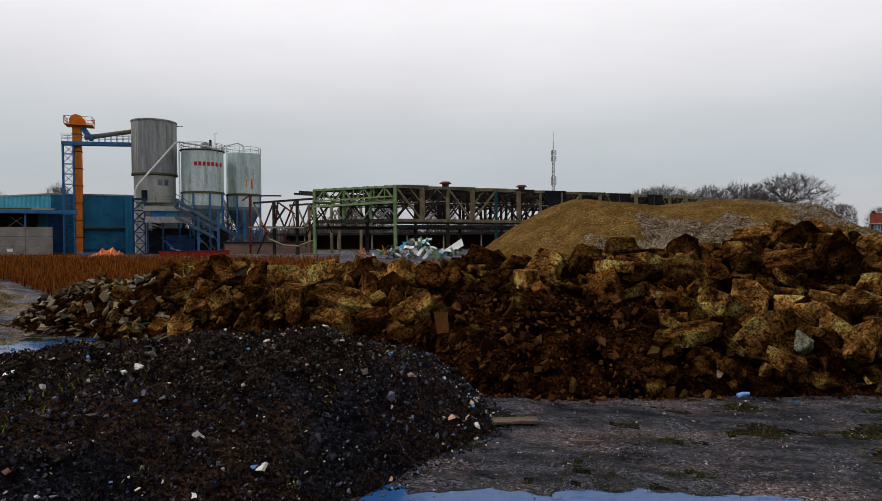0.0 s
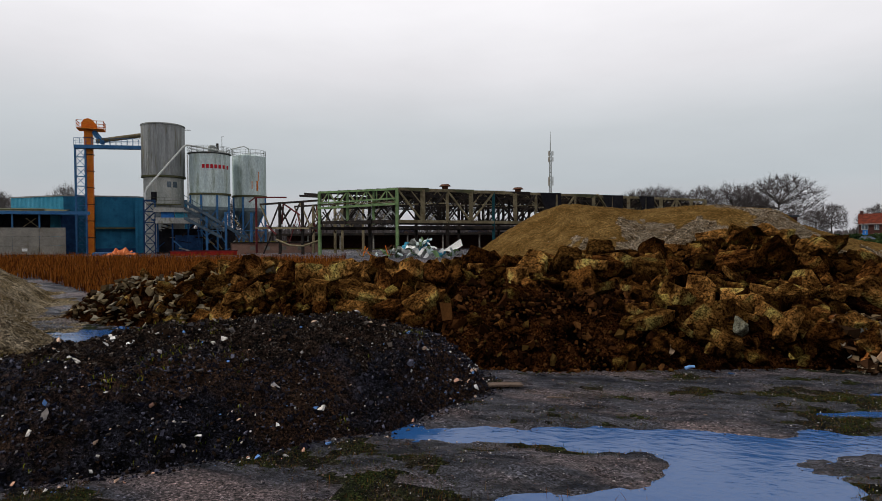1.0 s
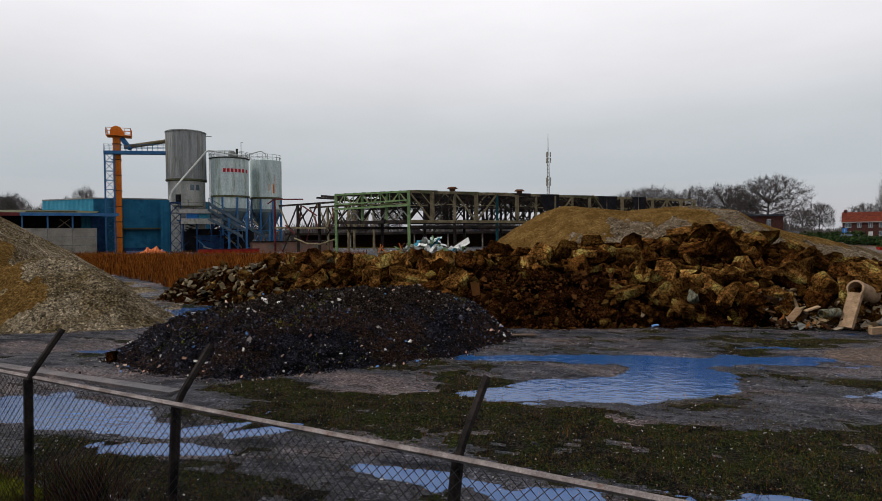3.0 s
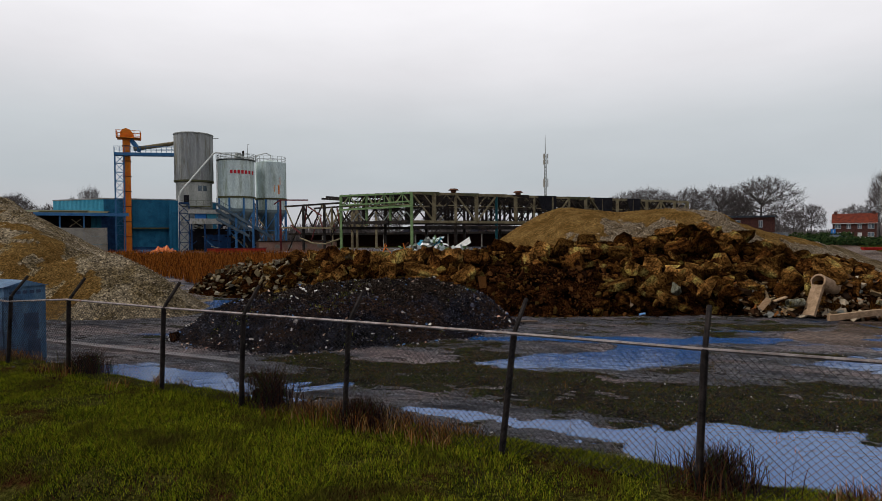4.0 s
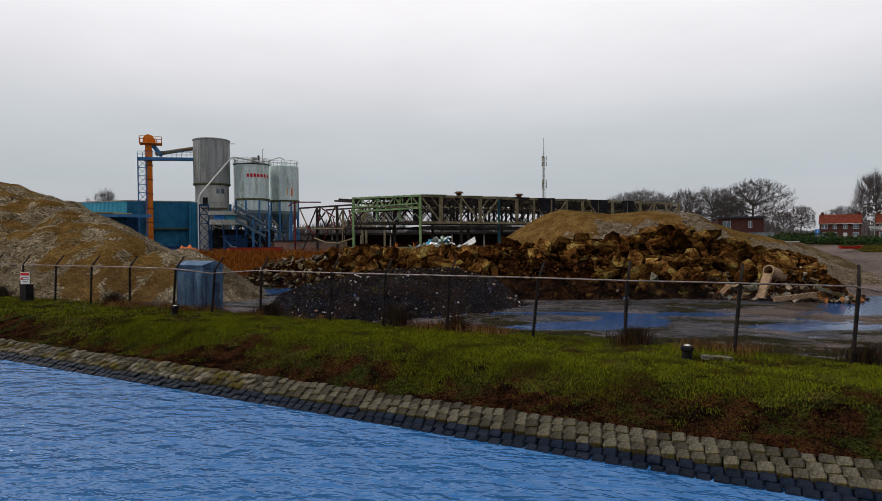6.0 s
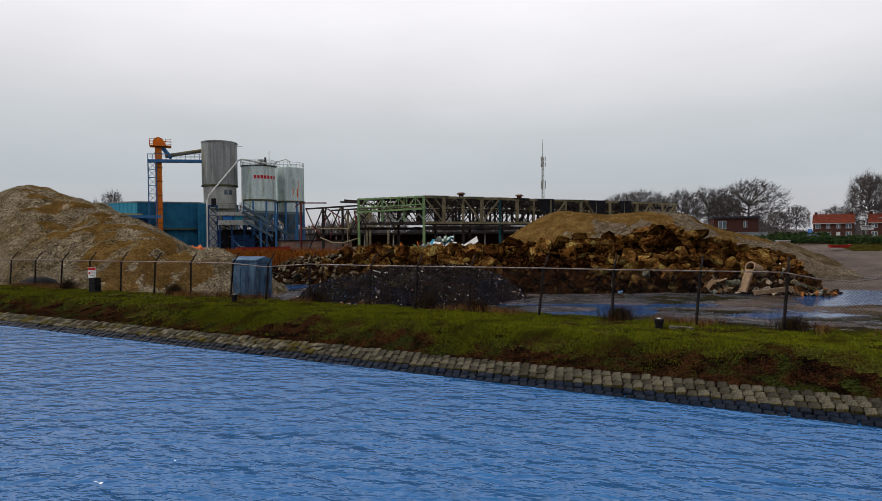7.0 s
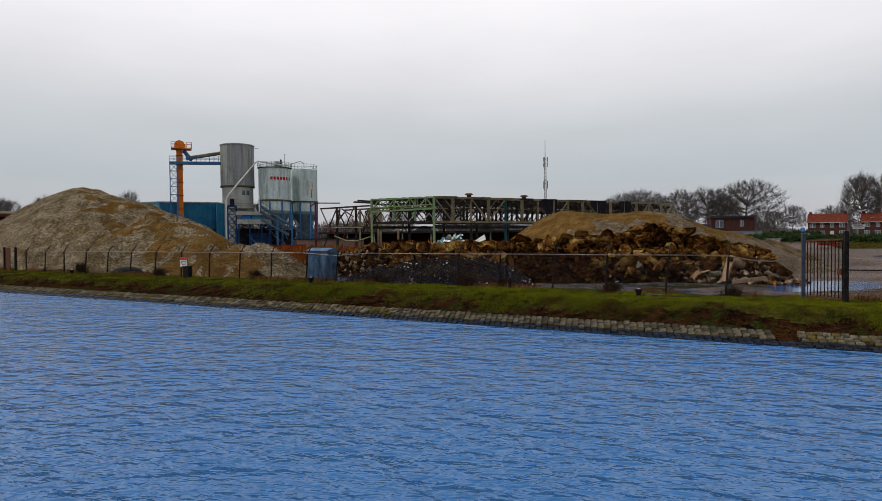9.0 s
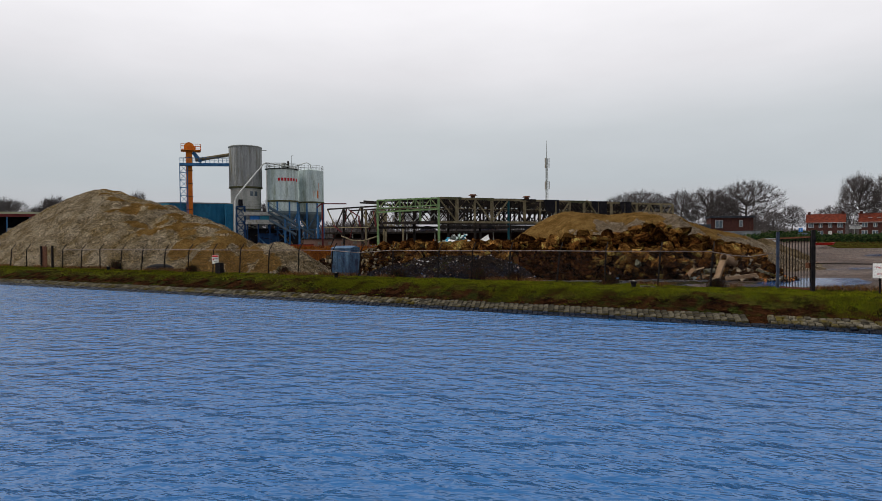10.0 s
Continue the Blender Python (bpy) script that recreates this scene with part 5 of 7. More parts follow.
# the largest slabs, seen one by one
for k, (x, y, size, kind, lift, tilt) in enumerate(((4.1, 16.3, 1.45, 4, 0.3, (-0.2, -0.9, 0.5)), (5.0, 16.9, 1.5, 5, 0.5, (0.3, -0.8, 0.6)), (6.6, 16.5, 1.1, 8, 0.3, (-0.3, -0.8, 0.6)),
                                                    (3.2, 17.2, 1.35, 3, 0.5, (-0.7, -0.6, 0.5)), (2.5, 18.3, 1.3, 9, 0.5, (0.4, -0.8, 0.4)), (-13.3, 18.2, 2.1, 2, 0.55, (0.45, -0.75, 0.6)),
                                                    (-17.4, 18.1, 1.25, 11, 0.5, (-0.2, -0.8, 0.6)), (-15.2, 19.2, 1.8, 7, 0.5, (-0.4, -0.7, 0.7)), (-11.6, 19.0, 1.8, 5, 0.5, (-0.5, -0.7, 0.5)),
                                                    (-9.0, 18.2, 1.9, 1, 0.6, (-0.3, -0.8, 0.5)), (-7.6, 18.6, 1.7, 7, 0.7, (0.2, -0.8, 0.4)), (-3.4, 18.9, 1.9, 6, 0.5, (0.0, -0.6, 0.8)), (-1.4, 19.6, 2.0, 0, 0.5, (0.1, -0.6, 0.8)),
                                                    (-0.6, 22.4, 2.4, 10, 0.5, (0.2, -0.5, 0.9)), (1.8, 21.6, 1.5, 13, 0.3, (0.0, -0.9, 0.4)), (4.6, 23.2, 1.7, 16, 0.5, (-0.2, -0.5, 0.9)), (6.7, 23.6, 1.9, 2, 0.75, (-0.55, -0.2, 0.8)),
                                                    (5.9, 20.4, 0.7, 15, 0.5, (0, -0.9, 0.3)), (8.0, 20.5, 2.0, 8, 0.5, (-0.6, -0.6, 0.5)), (7.0, 18.2, 1.5, 12, 0.5, (-0.5, -0.7, 0.5)), (9.6, 18.6, 1.8, 14, 0.5, (0.4, -0.7, 0.5)), (10.2, 21.5, 2.0, 0, 0.4, (0.6, -0.3, 0.7)))):
    set_rock(x, y, size, rock_kinds[kind], random.Random(700 + k), lift=lift * 0.6, tilt=tilt)

# ---- concrete works ----
FO, FU, FV = Vector((-82.2, 89.7, 1.7)), Vector((0.783, 0.622, 0)), Vector((-0.622, 0.783, 0))
F_TURN = math.atan2(FU.y, FU.x)
M["blue_clad"] = material("blue_cladding", (0.012, 0.10, 0.19), (0.018, 0.13, 0.23), 0.4, 0.6, 0.2, 8, c3=(0.010, 0.075, 0.15), c3_at=0.6, c3_scale=0.3)
M["blue_light"] = material("lit_and_pale_blue_cladding", (0.03, 0.20, 0.30), (0.05, 0.25, 0.36), 0.4, 0.6, 0.2, 8)
M["blue_dark"] = material("dark_blue_steel", (0.008, 0.03, 0.085), (0.014, 0.05, 0.13), 0.8, 0.6, 0.2, 10)
M["blue_steel"] = material("blue_steel", (0.03, 0.11, 0.25), (0.05, 0.15, 0.30), 1.0, 0.55, 0.1, 10, rust=(0.08, 0.04, 0.025), rust_amount=0.66)
M["orange"] = material("orange_paint", (0.55, 0.13, 0.015), (0.62, 0.19, 0.02), 0.8, 0.6, 0.2, 10, rust=(0.16, 0.05, 0.015), rust_amount=0.60)
M["grey_clad"] = material("grey_corrugated_sheet", (0.20, 0.21, 0.21), (0.29, 0.30, 0.295), 0.6, 0.6, 0.2, 8, c3=(0.13, 0.12, 0.08), c3_at=0.62, c3_scale=0.5, stretch=(2.5, 2.5, 0.25))
M["grey_concrete"] = material("stained_concrete", (0.28, 0.29, 0.27), (0.42, 0.42, 0.39), 0.5, 0.85, 0.2, 8, c3=(0.16, 0.15, 0.10), c3_at=0.6, c3_scale=0.5, stretch=(1.6, 1.6, 0.4))
M["silo_white"] = material("silo_paint", (0.40, 0.48, 0.48), (0.54, 0.62, 0.60), 0.5, 0.6, 0.1, 6, c3=(0.27, 0.32, 0.27), c3_at=0.60, c3_scale=0.35, stretch=(1.8, 1.8, 0.3))
M["silo_grey"] = material("silo_skirt_paint", (0.10, 0.14, 0.155), (0.15, 0.19, 0.20), 0.6, 0.6, 0.1, 8)
M["band"] = material("mossy_band", (0.06, 0.06, 0.035), (0.10, 0.10, 0.05), 1, 0.8, 0.2, 8)
M["steel"] = material("grey_steel", (0.16, 0.17, 0.16), (0.26, 0.27, 0.25), 1, 0.6, 0.1, 10, metal=0.2)
M["blue_grey"] = material("blue_grey_steel", (0.05, 0.085, 0.12), (0.10, 0.14, 0.17), 1, 0.65, 0.1, 10, rust=(0.06, 0.04, 0.03), rust_amount=0.58)
M["pipe_white"] = material("pale_pipe", (0.5, 0.52, 0.5), (0.62, 0.63, 0.6), 1, 0.5, 0.1, 10)
M["green_steel"] = material("pale_green_steel", (0.10, 0.165, 0.07), (0.165, 0.25, 0.11), 1, 0.7, 0.2, 10, rust=(0.10, 0.07, 0.035), rust_amount=0.60)
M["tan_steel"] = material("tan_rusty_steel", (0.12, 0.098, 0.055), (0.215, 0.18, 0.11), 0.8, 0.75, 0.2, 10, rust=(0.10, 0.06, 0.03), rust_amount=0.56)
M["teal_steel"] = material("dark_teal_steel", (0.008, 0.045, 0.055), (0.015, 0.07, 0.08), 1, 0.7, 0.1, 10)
M["dark_steel"] = material("dark_brown_steel", (0.010, 0.009, 0.009), (0.032, 0.024, 0.019), 0.8, 0.75, 0.2, 10)
M["red_steel"] = material("dark_red_steel", (0.09, 0.018, 0.02), (0.14, 0.03, 0.03), 1, 0.65, 0.1, 10)
M["panel_grey"] = material("grey_wall_panel", (0.21, 0.195, 0.17), (0.27, 0.25, 0.215), 0.5, 0.85, 0.2, 8, c3=(0.18, 0.16, 0.13), c3_at=0.58, c3_scale=0.4)
# near black for shade inside buildings, and for dark torn sheets and a door
M["dark_inside"] = material("interior_shade_and_black_sheet", (0.008, 0.008, 0.011), (0.018, 0.017, 0.02), 1, 0.9, 0, 10)
M["window"] = material("dull_glass", (0.05, 0.07, 0.09), (0.09, 0.12, 0.15), 1, 0.15, 0, 10, spec=0.6)
M["bright_blue"] = material("bright_blue_panel", (0.02, 0.13, 0.42), (0.03, 0.17, 0.48), 1, 0.5, 0, 10)
M["red_paint"] = material("red_lettering", (0.38, 0.012, 0.02), (0.44, 0.02, 0.03), 1, 0.5, 0, 10)
M["red_box"] = material("red_container", (0.22, 0.012, 0.010), (0.33, 0.02, 0.014), 1, 0.55, 0.1, 10)
M["orange_planks"] = material("orange_brown_planks", (0.52, 0.13, 0.04), (0.62, 0.2, 0.07), 1.5, 0.6, 0.3, 8)
M["brick"] = material("brown_brick", (0.040, 0.018, 0.016), (0.070, 0.028, 0.022), 2, 0.9, 0.2, 12)
M["roof_red"] = material("red_roof_tiles", (0.065, 0.015, 0.009), (0.13, 0.027, 0.013), 1.5, 0.8, 0.3, 12)
M["tan_wall"] = material("tan_brickwork", (0.22, 0.13, 0.10), (0.28, 0.17, 0.13), 1, 0.9, 0.1, 10)


def works(name, u, v, label, category, z=0.0):
    ob = thing(name, FO + FU * u + FV * v + Vector((0, 0, z)), label, category)
    ob.rotation_euler = (0, 0, F_TURN)
    ob["u"], ob["v"] = u, v
    return ob


def wpart(name, shape, mat, parent, label="", smooth=False):
    """A part given in the works' own coordinates."""
    shape.v = [(a - parent["u"], b - parent["v"], c) for a, b, c in shape.v]
    return part(name, shape, mat, parent, label, smooth)


def railing(shape, pts, h=1.1, r=0.04, gap=1.3, rails=(1.0, 0.55)):
    for p, q in zip(pts, pts[1:]):
        p, q = Vector(p), Vector(q)
        for k in rails:
            shape.bar(p + Vector((0, 0, h * k)), q + Vector((0, 0, h * k)), r)
        n = max(1, round((q - p).length / gap))
        for k in range(n + 1):
            o = p.lerp(q, k / n)
            shape.bar(o, o + Vector((0, 0, h)), r)
    return shape


def circle(u, v, r, z, n=20, a0=0.0, a1=2 * math.pi):
    return [(u + r * math.cos(a0 + (a1 - a0) * k / n), v + r * math.sin(a0 + (a1 - a0) * k / n), z) for k in range(n + 1)]


def ribbed(shape, u0, u1, v0, v1, z0, z1, pitch=0.5, deep=0.06):
    """A wall of trapezoid sheet between two plan points, ribs standing upright."""
    n = max(2, int(math.hypot(u1 - u0, v1 - v0) / pitch))
    nu, nv = (v1 - v0), -(u1 - u0)
    k = math.hypot(nu, nv)
    nu, nv = nu / k * deep, nv / k * deep
    base = len(shape.v)
    for i in range(2 * n + 1):
        t = i / (2 * n)
        o = (i % 4) in (1, 2)
        u, v = u0 + (u1 - u0) * t + (nu if o else 0), v0 + (v1 - v0) * t + (nv if o else 0)
        shape.v += [(u, v, z0), (u, v, z1)]
    for i in range(2 * n):
        a = base + 2 * i
        shape.f.append((a, a + 2, a + 3, a + 1))
    return shape


# grey silo tower
gs = works("silo_tower", 0, 0, "tall grey corrugated silo tower on a stained concrete base", "silo")
n = 96
body = Shape()
body.ring((0, 0, 0), [(3.8, 14.7), (3.8, 24.3)], n)
body.v = [(a * (1 + (0.012 if i % 2 else 0)), b * (1 + (0.012 if i % 2 else 0)), c) for i, (a, b, c) in enumerate(body.v)]
wpart("body", body, M["grey_clad"], gs)
wpart("rim", Shape().ring((0, 0, 24.2), [(3.95, 0), (3.95, 0.2), (3.6, 0.35)], 48), M["steel"], gs)
wpart("base", Shape().ring((0, 0, 0), [(3.55, 0), (3.55, 14.3)], 48), M["grey_concrete"], gs, "stained pale concrete drum")
wpart("ledge", Shape().ring((0, 0, 14.3), [(3.55, 0), (3.95, 0.1), (3.95, 0.4), (3.8, 0.45)], 48), M["band"], gs, smooth=False)
for du in (1.0, 2.0):
    a = math.asin(du / 3.6)
    wpart("window", Shape().box((du, -3.55 * math.cos(a), 13.0), (0.75, 0.12, 1.1), math.degrees(a)), M["window"], gs)
wpart("door", Shape().box((-1.6, -3.25, 10.6), (1.0, 0.2, 1.9), -25), M["dark_inside"], gs)
lad = Shape()
for o in (-0.3, 0.3):
    lad.bar((-2.5 + o, -3.2 - o * 0.5, 15), (-2.5 + o, -3.2 - o * 0.5, 22.5), 0.07)
for k in range(18):
    lad.bar((-2.8, -3.05, 15.2 + k * 0.4), (-2.2, -3.35, 15.2 + k * 0.4), 0.05)
wpart("ladder", lad, M["steel"], gs)
wpart("bracket", Shape().bar((3.6, -0.5, 23.8), (4.9, -0.9, 23.8), 0.1), M["dark_steel"], gs)
gantry = railing(Shape().span(-2.5, 3.0, -4.6, -3.4, 9.1, 9.3), [(-2.5, -4.6, 9.3), (3.0, -4.6, 9.3)])
wpart("platform", gantry, M["band"], gs)

# orange bucket elevator with its lattice tower
el = works("bucket_elevator", -13.9, 7, "orange steel bucket elevator with railed head platform", "elevator")
wpart("casing", Shape().span(-14.6, -13.2, 6.3, 7.7, 0, 24.2), M["orange"], el)
for z in (3.2, 6.4, 9.6, 12.8, 16, 19.2, 22.4):
    wpart("flange", Shape().span(-14.72, -13.08, 6.2, 7.8, z - 0.08, z + 0.08), M["rust"], el)
head = Shape()
prof = [(-15.0, 24.2), (-15.0, 25.2), (-14.6, 25.8), (-13.9, 26.1), (-13.1, 25.8), (-12.5, 24.9), (-12.5, 24.2)]
head.add([(a, 6.0, c) for a, c in prof] + [(a, 8.0, c) for a, c in prof], [tuple(range(7)), tuple(range(13, 6, -1))] + [(k, k + 7, (k + 1) % 7 + 7, (k + 1) % 7) for k in range(7)])
wpart("head", head, M["orange"], el)
hp = [(-15.7, 5.0, 24.1), (-11.2, 5.0, 24.1), (-11.2, 8.6, 24.1), (-15.7, 8.6, 24.1), (-15.7, 5.0, 24.1)]
wpart("platform", railing(Shape().span(-15.7, -11.2, 5.0, 8.6, 23.95, 24.1), hp, 1.4, 0.08, 1.1), M["orange"], el)
wpart("chute", Shape().bar((-12.9, 6.4, 23.6), (-11.3, 5.2, 21.3), 0.7, 0.7), M["blue_steel"], el)

lt = works("lattice_tower", -15, 5.5, "blue steel lattice tower carrying a conveyor bridge", "tower")
tw = Shape()
corners = [(-16.0, 5.0), (-14.3, 5.0), (-14.3, 6.2), (-16.0, 6.2)]
for a, b in corners:
    tw.bar((a, b, 0), (a, b, 20.6), 0.2)
for k in range(11):
    z0, z1 = k * 1.86, (k + 1) * 1.86
    for i in range(4):
        (a, b), (c, d) = corners[i], corners[(i + 1) % 4]
        tw.bar((a, b, z1), (c, d, z1), 0.10)
        tw.bar((a, b, z0), (c, d, z1), 0.10) if k % 2 else tw.bar((c, d, z0), (a, b, z1), 0.10)
wpart("frame", tw, M["blue_steel"], lt)
br = works("conveyor_bridge", -9, 4, "blue steel conveyor bridge with a pale tube along it", "bridge")
deck = Shape()
deck.bar((-14.8, 0.6, 19.75), (-3.0, 0.2, 20.1), 1.6, 0.6)
el.location += FU * 1.25 - FV * 5.2
lt.location += FU * 1.25 - FV * 5.0
el.scale = lt.scale = (0.965, 0.965, 0.965)
wpart("girder", deck, M["blue_steel"], br)
wpart("rail", railing(Shape(), [(-14.8, -0.2, 20.0), (-3.3, -0.6, 20.4)], 1.3, 0.06, 1.0), M["blue_steel"], br)
wpart("rail", railing(Shape(), [(-14.8, 1.4, 20.0), (-3.3, 1.0, 20.4)], 1.3, 0.06, 1.0), M["blue_steel"], br)
wpart("tube", Shape().tube([(-11.3, 0.4, 20.9), (-3.3, 0.4, 22.6)], 0.42, 12), M["tan_steel"], br, "pale screw conveyor tube")

# the two white silos
for k, (u, v, r, top, label) in enumerate(((8.2, -3, 3.7, 18.8, "white cement silo with red lettering and roof railing"), (15.8, 0.5, 3.3, 19.2, "white cement silo with rust streaks beside its twin"))):
    so = works("cement_silo", u, v, label, "silo")
    so["group"] = "twin cement silos"
    wpart("shell", Shape().ring((u, v, 0), [(r, 11.2), (r, top), (r * 0.5, top + 0.5)], 48), M["silo_white"], so, smooth=False)
    wpart("band", Shape().ring((u, v, 11.0), [(r, 0), (r + 0.16, 0.02), (r + 0.16, 0.35), (r, 0.4)], 48), M["band"], so)
    wpart("lower_shell", Shape().ring((u, v, 0), [(r * 0.98, 8.8), (r * 0.98, 11.1)], 48), M["silo_white"], so)
    wpart("hopper", Shape().ring((u, v, 0), [(0.7, 3.6), (r * 0.97, 8.2), (r * 0.97, 8.8)], 40), M["silo_grey"], so)
    for j in range(8):
        a = j * math.pi / 4 + 0.3
        wpart("leg", Shape().bar((u + r * math.cos(a), v + r * math.sin(a), 0), (u + r * math.cos(a), v + r * math.sin(a), 11), 0.34), M["blue_steel"], so)
    br_s = Shape()
    for j in range(8):
        a, b = j * math.pi / 4 + 0.3, (j + 1) * math.pi / 4 + 0.3
        p0, p1 = (u + r * math.cos(a), v + r * math.sin(a)), (u + r * math.cos(b), v + r * math.sin(b))
        br_s.bar((*p0, 4.4), (*p1, 8.4), 0.16).bar((*p1, 0.6), (*p0, 4.2), 0.16).bar((*p0, 4.3), (*p1, 4.3), 0.16)
    wpart("bracing", br_s, M["blue_steel"], so)
    wpart("roof_rail", railing(Shape(), circle(u, v, r - 0.05, top, 20), 1.25, 0.055, 1.0), M["steel"], so)
    if k == 0:
        wpart("ring_rail", railing(Shape().ring((u, v, top + 0.15), [(r + 0.3, 0), (r + 0.3, 0.1), (r, 0.12)], 40), circle(u, v, r + 0.3, top + 0.2, 20), 1.2, 0.05, 1.2), M["steel"], so)
        # plain blocks where the company's name stands
        for j in range(7):
            a = math.asin(max(-0.99, min(0.99, (-1.25 + j * 0.72) / r)))
            cu, cv = u + (r + 0.02) * math.sin(a), v - (r + 0.02) * math.cos(a)
            wpart("name_block", Shape().box((cu, cv, 16.35), (0.5, 0.05, 0.72), math.degrees(a)), M["red_paint"], so, "red letter-sized block")
        flt = Shape().ring((u + 0.4, v - 0.6, top), [(0.75, 0), (0.75, 1.5), (0.5, 1.8)], 16)
        wpart("filter", flt, M["steel"], so)
        wpart("vent", Shape().tube([(u + 1.4, v - 0.6, top), (u + 1.4, v - 0.6, top + 2.3)], 0.22, 8), M["dark_steel"], so)
        wpart("lamp_mast", Shape().tube([(u + 2.2, v - 1.0, top), (u + 2.2, v - 1.0, top + 3.6), (u + 2.6, v - 1.0, top + 3.6)], 0.06, 6), M["steel"], so)
    else:
        wpart("filler_pipe", Shape().tube([(u - 3.6, v - 2.0, top + 1.2), (u - 1.2, v - 1.6, top + 2.0), (u - 0.2, v - 1.2, top + 1.6), (u, v - 1.0, top + 0.3)], 0.13, 8), M["pipe_white"], so)
        for du, z0, z1, w in ((1.2, 12.2, 14.2, 0.34), (0.2, 12.6, 14.1, 0.14), (1.5, 14.2, 16.0, 0.12)):
            a = math.asin(du / r)
            wpart("rust_streak", Shape().box((u + (r + 0.012) * math.sin(a), v - (r + 0.012) * math.cos(a), (z0 + z1) / 2), (w, 0.02, z1 - z0), math.degrees(a)), M["orange"], so, "orange rust streak")
fp = works("filler_pipe", -3, -5, "long pale filling pipe bent up to the silo roof", "pipe")
wpart("pipe", Shape().tube([(-3.0, -5, 0), (-3.0, -5, 11.0), (-2.6, -5, 12.2), (3.6, -5, 20.0), (4.2, -5, 20.3), (9.5, -4.5, 19.7), (11.5, -4.0, 19.2)], 0.17, 8), M["pipe_white"], fp)
st = works("pipe_post", 4.3, -5.2, "slim pale standpipe beside the silo", "pipe")
wpart("pipe", Shape().tube([(4.25, -5.2, 0), (4.25, -5.2, 18.5)], 0.13, 8), M["pipe_white"], st)

# blue hall
hall = works("blue_hall", -11, 6, "large windowless hall in blue ribbed sheet metal", "building")
wpart("wall", ribbed(Shape(), -17.1, -5.0, 3.0, 3.0, 0, 11.0, 0.6), M["blue_clad"], hall)
# left face gets a lighter blue to show it better lit
wpart("wall", ribbed(Shape(), -27.5, -17.1, 13.0, 3.0, 0, 11.0, 0.6), M["blue_light"], hall)
wpart("wall", ribbed(Shape(), -5.0, 5.0, 3.0, 13.0, 0, 11.0, 0.6), M["blue_clad"], hall)
wpart("roof", Shape().add([(-17.2, 2.9, 11.05), (-4.9, 2.9, 11.05), (5, 13, 11.05), (-6, 24, 11.05), (-27.6, 13, 11.05)] + [(-17.2, 2.9, 10.8), (-4.9, 2.9, 10.8), (5, 13, 10.8), (-6, 24, 10.8), (-27.6, 13, 10.8)],
                          [(0, 1, 2, 3, 4), (9, 8, 7, 6, 5)] + [(k, k + 5, (k + 1) % 5 + 5, (k + 1) % 5) for k in range(5)]), M["steel"], hall)
wpart("canopy", Shape().span(-13.0, -5.0, 1.6, 3.0, 4.7, 5.0), M["band"], hall)
wpart("plinth", Shape().span(-13.0, -5.0, 2.4, 2.9, 0, 1.0), M["blue_dark"], hall)
stair = works("stair_tower", -3.2, -1, "narrow blue stair tower clad in sheet metal", "tower")
wpart("shaft", ribbed(ribbed(Shape().span(-4.8, -3.3, -1.5, 2.9, 0, 10.4), -4.9, -3.2, -1.6, -1.6, 0, 10.5, 0.4), -3.2, -3.2, -1.6, 2.8, 0, 10.5, 0.4), M["blue_clad"], stair)
sf = Shape()
for a, b in ((-3.0, -9.8), (-1.2, -9.8), (-3.0, -8.2), (-1.2, -8.2)):
    sf.bar((a, b, 0), (a, b, 9.6), 0.18)
for k in range(5):
    z = k * 1.9
    for b in (-9.8, -8.2):
        sf.bar((-3.0, b, z), (-1.2, b, z + 1.9), 0.1).bar((-1.2, b, z), (-3.0, b, z + 1.9), 0.1).bar((-3.0, b, z + 1.9), (-1.2, b, z + 1.9), 0.12)
sf.span(-3.0, -1.2, -9.8, -8.2, 9.5, 9.7)
wpart("steel_frame", sf, M["blue_dark"], stair)

# open shed with panel wall
shed = works("open_shed", -24, -1, "long shed with grey panel wall and blue roof edge", "building")
for k in range(9):
    u0 = -48 + k * 4.0
    if u0 > -18:
        break
    for z in range(3):
        wpart("wall_panel", Shape().span(u0 + 0.03, u0 + 3.97, -2.2, -2.0, z * 1.63 + 0.02, z * 1.63 + 1.61), M["panel_grey"], shed)
    wpart("post", Shape().span(u0 - 0.12, u0 + 0.12, -2.0, -1.76, 0, 7.3), M["blue_steel"], shed)
wpart("eave_board", Shape().span(-28.2, -12.2, -2.5, -1.9, 7.2, 7.8), M["blue_steel"], shed, "blue eaves beam")
wpart("eave_board", Shape().span(-62, -28.2, -2.5, -1.9, 7.2, 7.8), M["red_steel"], shed, "dark red eaves beam")
wpart("roof", Shape().add([(-62, -2.4, 7.8), (-16, -2.4, 7.8), (-16, 6, 8.6), (-62, 6, 8.6)], [(0, 1, 2, 3)]).span(-27.5, -19.5, -1.5, 2.0, 7.85, 8.15), M["band"], shed)
# near-black wall paints the shade at the back of the open shed
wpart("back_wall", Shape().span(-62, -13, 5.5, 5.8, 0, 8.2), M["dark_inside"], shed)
# thin dark plane added for the inside shadow, ahead of the hall front
wpart("end_wall", Shape().span(-17.5, -14.8, 2.5, 2.8, 0, 7.2), M["blue_dark"], shed, "dark blue plane for the shadow inside the shed's end")
for u0 in (-22.6, -20.4):
    wpart("brace", Shape().bar((u0, -1.0, 5.0), (u0 + (2.2 if u0 < -21 else -2.0) * 0.9, -1.0, 6.6), 0.1), M["tan_steel"], shed)
wpart("notice", Shape().span(-22.6, -21.8, -2.24, -2.2, 0.7, 1.2), M["sign_white"], shed, "white notice plate")

